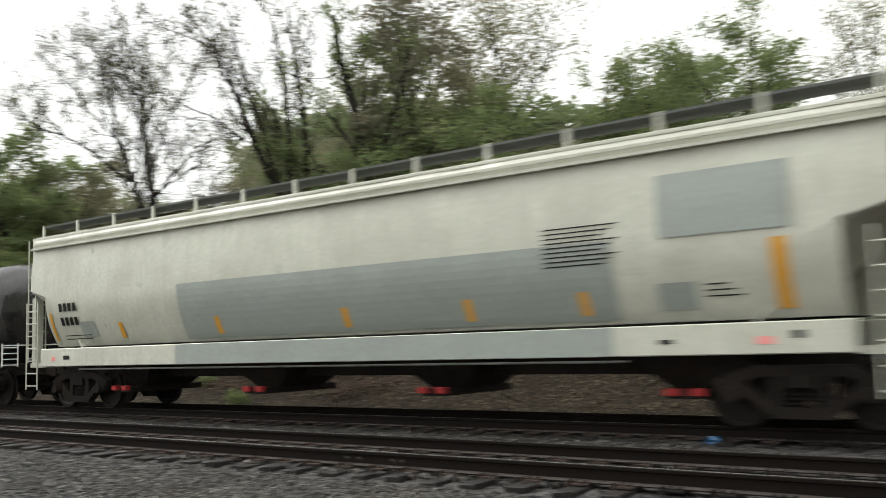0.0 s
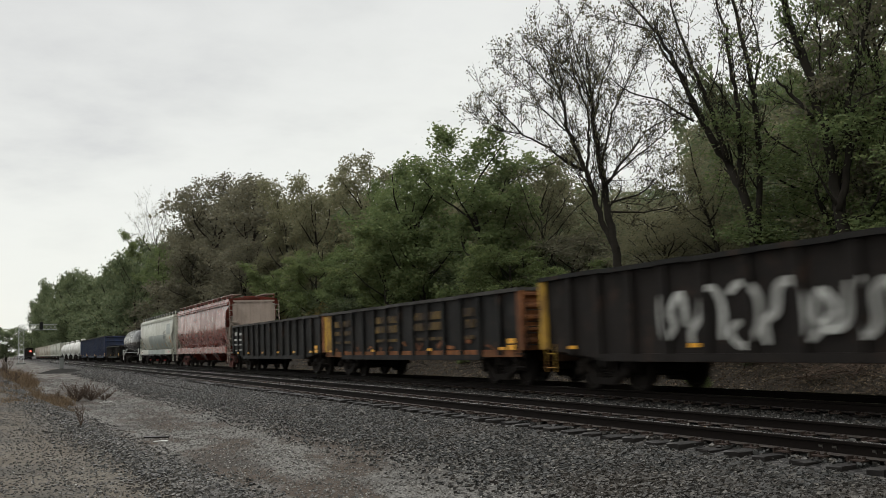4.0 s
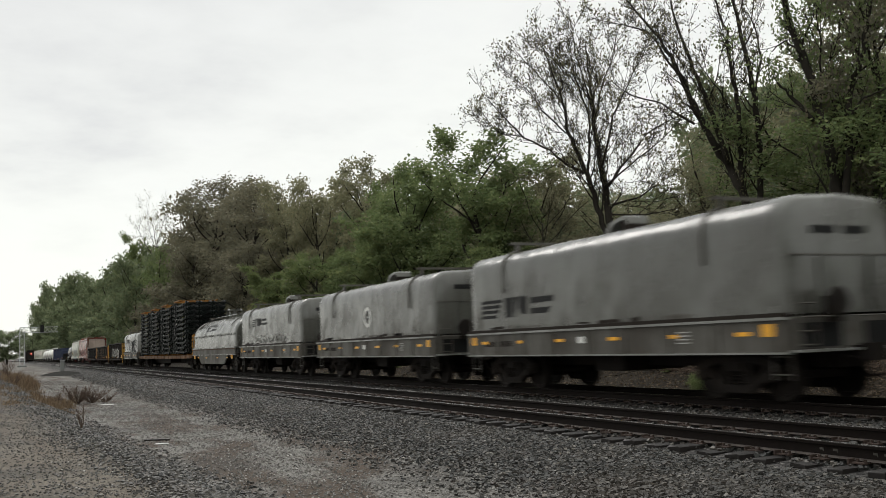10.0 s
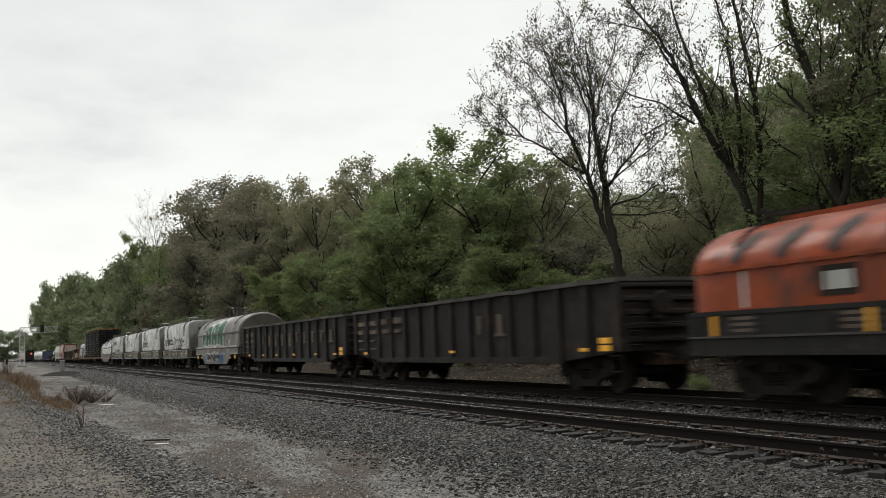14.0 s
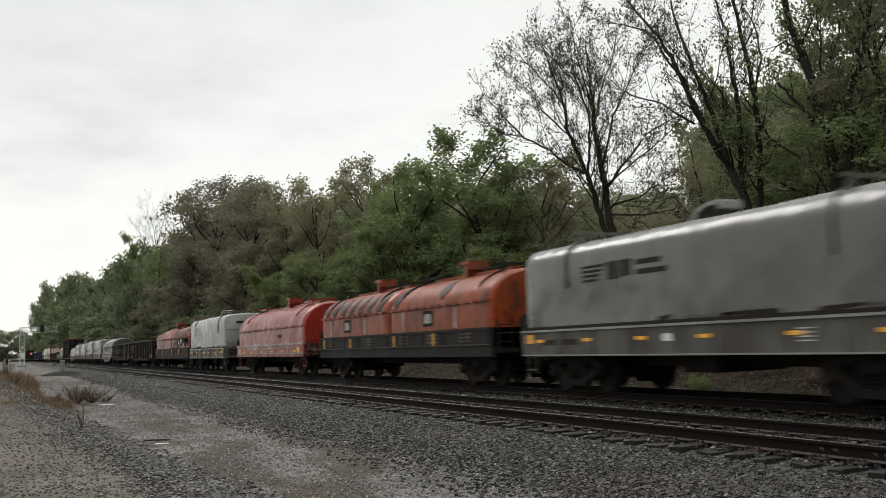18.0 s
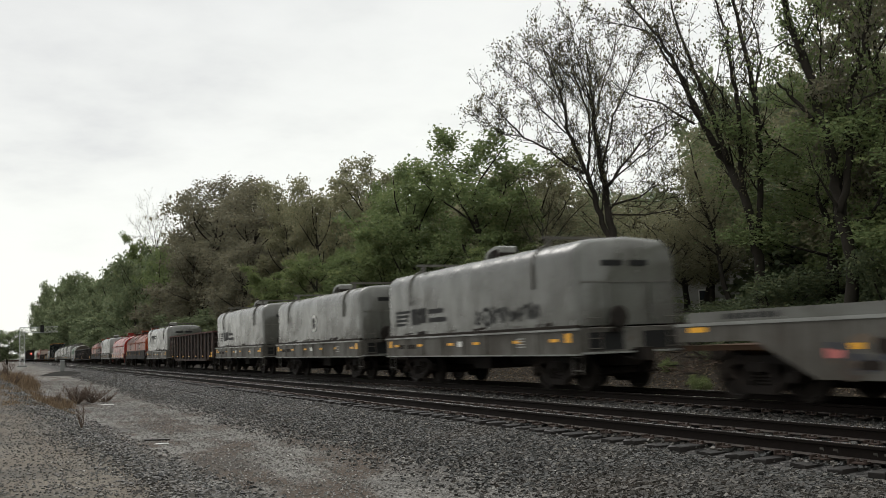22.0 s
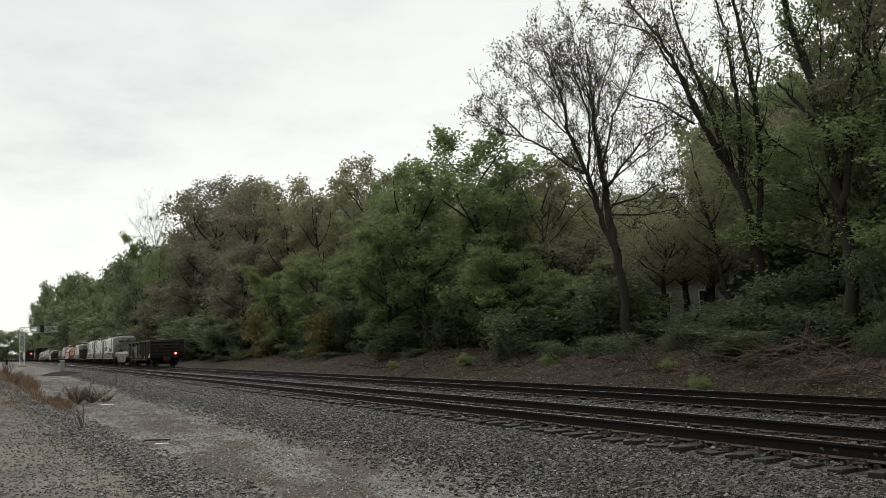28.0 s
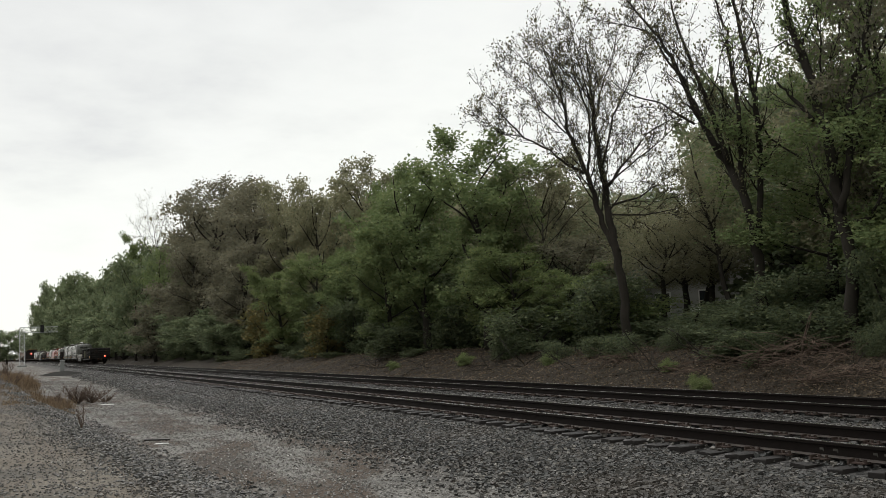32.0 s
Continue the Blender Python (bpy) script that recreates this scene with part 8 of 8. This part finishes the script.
def brush_pile(x, y, r, h, n, seed):
    """A heap of cut twigs and vines thrown on the bank."""
    rng = random.Random(seed)
    p = thing("brush_pile", "tangled heap of dead brown brush on the bank", "brush pile")
    bm = bmesh.new()
    for k in range(n):
        a, q = rng.uniform(0, math.tau), r * math.sqrt(rng.random())
        base = (q * math.cos(a), q * math.sin(a), h * rng.random() * (1 - q / r) ** 0.5)
        b = rng.uniform(0, math.tau)
        pts, rad = limb(rng, base, (math.cos(b), math.sin(b), rng.uniform(-0.1, 0.5)), rng.uniform(0.5, 1.5), 0.013, 0.005, 6, -0.08, 0.32)
        tube(bm, pts, rad, 3)
    tagged(part("brush", bm, MAT_BRUSH, p), kind="stuff")
    for a, L in ((0.7, 1.5),) if n > 200 else ():
        pts, rad = limb(rng, (0.1, 0.1, 0.1), (math.cos(a) * 0.3, math.sin(a) * 0.3, 1), L, 0.03, 0.012, 5, 0.0, 0.1)
        part("stick", tube(bmesh.new(), pts, rad, 5), MAT_BRUSH, p, "pale broken stick")
    p.location = (x, y, ground_z(x, y) - 0.05)


brush_pile(20.7, 20.0, 1.7, 0.95, 260, 3)
brush_pile(19.4, 17.2, 1.2, 0.5, 110, 4)
brush_pile(20.4, 27.5, 1.3, 0.35, 90, 5)
brush_pile(19.8, 23.6, 0.9, 0.4, 70, 6)


def plastic_bag(x, y):
    """A crumpled scrap of blue plastic between the tracks."""
    rng = random.Random(7)
    bm = bmesh.new()
    bmesh.ops.create_icosphere(bm, subdivisions=2, radius=0.09)
    for v in bm.verts:
        v.co = Vector((v.co.x * 1.3, v.co.y * 1.6, v.co.z * 0.7)) * rng.uniform(0.6, 1.25)
    me = bpy.data.meshes.new("plastic_bag")
    bm.to_mesh(me)
    bm.free()
    me.materials.append(MAT_BAG)
    ob = tagged(new("plastic_bag", me), "crumpled blue plastic bag on the ballast", "plastic bag")
    ob.location = (x, y, ground_z(x, y) + 0.07)


plastic_bag(12.5, 4.89)


def weed(x, y, h, spread, seed, n=14):
    rng = random.Random(seed)
    w = thing("weed", "dead branching weed in the gravel", "weed", "weeds in the gravel")
    w.location = (x, y, ground_z(x, y))
    bm = bmesh.new()
    for i in range(n):
        a = rng.uniform(0, math.tau)
        d = Vector((math.cos(a) * spread, math.sin(a) * spread, 1))
        pts, rad = limb(rng, (0, 0, -0.02), d, h * rng.uniform(0.5, 1.1), 0.013, 0.006, 5, 0.05, 0.18)
        tube(bm, pts, rad, 4)
        for k in range(7):
            i2 = rng.randrange(1, 5)
            p2, r2 = limb(rng, pts[i2], (pts[i2 + 1] - pts[i2]) + Vector((rng.uniform(-.2, .2), rng.uniform(-.2, .2), 0.1)), h * rng.uniform(0.12, 0.3), 0.009, 0.005, 3, 0.1, 0.3)
            tube(bm, p2, r2, 3)
    part("stem", bm, MAT_BRUSH, w)


weed(1.42, 21.2, 0.52, 0.22, 1, 4)
weed(2.35, 37.0, 0.9, 1.2, 2, 34)
weed(2.9, 37.6, 0.95, 1.4, 3, 26)
weed(3.4, 38.2, 0.6, 1.9, 7, 12)
weed(1.6, 36.6, 0.5, 1.3, 6, 12)
weed(0.3, 47.0, 0.7, 0.8, 4, 10)
weed(0.0, 55.0, 1.1, 0.6, 8, 16)


def scrap(name, label, mat, x, y, turn, length, width, thick):
    """A thin splintered piece lying on the lane."""
    bm = prism(bmesh.new(), [(-length / 2, -width / 2), (length * 0.42, -width / 2), (length / 2, -width * 0.1), (length * 0.36, width / 2), (-length * 0.44, width * 0.42)], 0, thick)
    for v in bm.verts:
        v.co = Vector((v.co.x, v.co.z, v.co.y))
    bmesh.ops.recalc_face_normals(bm, faces=bm.faces)
    me = bpy.data.meshes.new(name)
    bm.to_mesh(me)
    bm.free()
    me.materials.append(mat)
    ob = tagged(new(name, me), label, "debris")
    ob.matrix_basis = pose(x, y, ground_z(x, y) + 0.015, 0, 0, turn)


scrap("broken_board", "dark splintered board lying on the gravel", MAT_TIE, 2.85, 20.3, -35, 0.55, 0.13, 0.03)
scrap("paper_scrap", "pale scrap of paper on the gravel", MAT_WHITE, 2.8, 19.4, -20, 0.28, 0.12, 0.01)
scrap("paper_scrap", "pale scrap of paper on the gravel", MAT_WHITE, 3.3, 36.0, -50, 0.6, 0.16, 0.01)
for x, y, h in ((18.2, 21.4, 0.5), (19.6, 24.6, 0.4), (20.2, 33.0, 0.5), (19.8, 40.0, 0.6), (19.0, 47.0, 0.5)):
    tree("shrub_green", x, y, ground_z(x, y) + h, h * 0.6, x * 40)


# ---- houses behind the wood, signal, cabinets, pole ----
def house(x, y, turn, w, d, wall_h, roof_h, label):
    h = thing("house", label, "house", "houses behind the wood")
    g = ground_z(x, y)
    part("wall", box(bmesh.new(), -w / 2, w / 2, -d / 2, d / 2, -0.5, wall_h), MAT_SIDING, h)
    for k in range(int(wall_h / 0.22)):
        part("siding_board", boxes((-w / 2 - 0.02, -w / 2, -d / 2, d / 2, 0.1 + 0.22 * k, 0.28 + 0.22 * k)), MAT_SIDING, h)
    bm = prism(bmesh.new(), [(-w / 2 - 0.4, wall_h - 0.05), (0, wall_h + roof_h), (w / 2 + 0.4, wall_h - 0.05), (w / 2 + 0.4, wall_h + 0.1), (0, wall_h + roof_h + 0.16), (-w / 2 - 0.4, wall_h + 0.1)], -d / 2 - 0.3, d / 2 + 0.3)
    part("roof", bm, MAT_ROOF, h)
    bm = prism(bmesh.new(), [(-w / 2, wall_h), (w / 2, wall_h), (0, wall_h + roof_h)], -d / 2, -d / 2 + 0.12)
    prism(bm, [(-w / 2, wall_h), (w / 2, wall_h), (0, wall_h + roof_h)], d / 2 - 0.12, d / 2)
    part("gable", bm, MAT_SIDING, h)
    for k in range(3):
        yy = -d / 2 + d * (k + 0.5) / 3
        win = part("window", boxes((-w / 2 - 0.06, -w / 2 + 0.02, yy - 0.55, yy + 0.55, 0.9, 2.2)), MAT_WHITE, h)
        part("pane", boxes((-w / 2 - 0.075, -w / 2 - 0.06, yy - 0.46, yy + 0.46, 0.99, 1.52)), MAT_GLASS_DARK, win)
        part("pane", boxes((-w / 2 - 0.075, -w / 2 - 0.06, yy - 0.46, yy + 0.46, 1.58, 2.11)), MAT_GLASS_DARK, win)
    h.matrix_basis = pose(x, y, g, 0, 0, turn)


house(39.8, 46.5, 18, 8, 9, 3.1, 1.7, "low white-sided house with a grey roof among trees")
house(36.0, 76.0, -6, 8, 10, 4.6, 1.8, "white two-storey house half hidden by trees")
house(34.0, 118.0, 4, 8, 10, 3.0, 1.8, "pale house behind the trees")


def signal_gantry(x, y):
    s = thing("signal_gantry", "galvanised cantilever signal gantry over the tracks", "signal gantry")
    g = ground_z(x, y)
    def lattice(bm, a, b, w, n, ax):
        a, b = Vector(a), Vector(b)
        offs = [Vector(o) for o in ax]
        for o in offs:
            tube(bm, [a + o * w, b + o * w], 0.06, 4)
        for k in range(n):
            p, q = a.lerp(b, k / n), a.lerp(b, (k + 1) / n)
            for i in range(4):
                tube(bm, [p + offs[i] * w, q + offs[(i + 1) % 4] * w], 0.035, 3)
        return bm
    sq_v = [(1, 1, 0), (1, -1, 0), (-1, -1, 0), (-1, 1, 0)]
    sq_h = [(0, 1, 1), (0, 1, -1), (0, -1, -1), (0, -1, 1)]
    part("mast", lattice(bmesh.new(), (0, 0, -0.3), (0, 0, 9.0), 0.55, 9, sq_v), MAT_GALV, s)
    part("arm", lattice(bmesh.new(), (-0.5, 0, 8.4), (7.6, 0, 8.4), 0.6, 9, sq_h), MAT_GALV, s)
    part("base", boxes((-1, 1, -1, 1, -0.6, 0.3)), MAT_CABINET, s)
    for xx in (4.2,):
        part("signal_head", boxes((xx - 0.4, xx + 0.4, -0.75, -0.62, 7.6, 9.5), (xx - 0.15, xx + 0.15, -0.62, -0.5, 8.2, 8.8)), MAT_BLACK, s, "black signal head")
    part("walkway", boxes((0, 7.6, -1.0, -0.6, 7.72, 7.78)), MAT_GALV, s)
    s.location = (x, y, g)


signal_gantry(3.0, 235.0)


def cabinet(x, y, w, d, h, label):
    c = thing("equipment_cabinet", label, "cabinet", "trackside cabinets")
    part("body", bevelled(box(bmesh.new(), -w / 2, w / 2, -d / 2, d / 2, -0.1, h), 0.03, 1), MAT_CABINET, c)
    part("door", box(bmesh.new(), -w / 2 + 0.06, w / 2 - 0.06, -d / 2 - 0.02, -d / 2, 0.1, h - 0.1), MAT_CABINET, c)
    part("lid", box(bmesh.new(), -w / 2 - 0.05, w / 2 + 0.05, -d / 2 - 0.05, d / 2 + 0.05, h, h + 0.06), MAT_GALV, c)
    c.location = (x, y, ground_z(x, y))


cabinet(6.3, 128.0, 0.5, 0.5, 1.3, "grey equipment cabinet beside the line")
cabinet(-1.6, 120.0, 1.0, 1.0, 1.3, "pale grey equipment box on the grass")


def power_pole(y):
    p = thing("power_pole", "tall grey steel power pole with pairs of arms", "power pole", "power poles along the line")
    part("shaft", tube(bmesh.new(), [(0, 0, -0.5), (0, 0, 17), (0, 0, 34)], [0.55, 0.4, 0.22], 10), MAT_GALV, p)
    for z, w in ((33, 4.6), (28.5, 3.6), (24, 4.6), (19.5, 3.6)):
        for s in (-1, 1):
            arm = part("arm", tube(bmesh.new(), [(0, 0, z), (s * w * 0.6, 0, z + 0.3), (s * w, 0, z + 0.2)], [0.16, 0.1, 0.06], 6), MAT_GALV, p)
            bm = bmesh.new()
            for k in range(9):
                lathe(bm, [(0.05, -0.08), (0.15, 0.0), (0.05, 0.08)], (s * w, 0, z - 0.1 - 0.22 * k), (0, 0, 1), 8)
            part("insulator", bm, MAT_STEEL_DARK, arm)
    p.location = (-10 + bend(y), y, ground_z(-10, y))


for distance in (141.0, 270.0, 330.0, 400.0, 480.0):
    power_pole(distance)


def standing_boxcar(y):
    """A dark car left standing on the near track, its red marker lit."""
    c = thing("box_car", "dark box car standing far down the near track", "box car")
    part("body", bevelled(box(bmesh.new(), -1.5, 1.5, 0, 15, 1.0, 4.3), 0.05, 1), MAT_GON_BROWN, c)
    part("roof", prism(bmesh.new(), [(-1.55, 4.28), (1.55, 4.28), (0.9, 4.5), (-0.9, 4.5)], -0.05, 15.05), MAT_GON_BLACK, c)
    part("end_frame", boxes((-1.5, -1.35, -0.06, 0.0, 1.0, 4.2), (1.35, 1.5, -0.06, 0.0, 1.0, 4.2)), MAT_GON_BLACK, c)
    truck(c, 2.0)
    truck(c, 13.0)
    part("marker_lamp", lathe(bmesh.new(), [(0.22, 0), (0.24, 0.06), (0.12, 0.1)], (0.5, -0.05, 3.2), (0, -1, 0), 12), MAT_LAMP, c, "glowing red marker lamp")
    c.matrix_basis = pose(X_NEAR + GAUGE / 2 + bend(y), y, 0, 0, 0, math.degrees(math.atan(1.2e-4 * (y - 250))))


standing_boxcar(400.0)


# ---- movement ----
SPEED, DRAG = 18.221, -0.01823


def motions():
    for car, place in CARS:
        rows = []
        for k in range(17):
            t = 2.0 * k
            y = place + SPEED * (t - 12) + DRAG * (t - 12) ** 2
            turn = math.degrees(math.atan(1.2e-4 * max(0.0, y - 250.0)))
            rows.append((t, pose(X_TRACK + bend(y), y, 0, 0, 0, turn)))
        walk(car, rows)


motions()
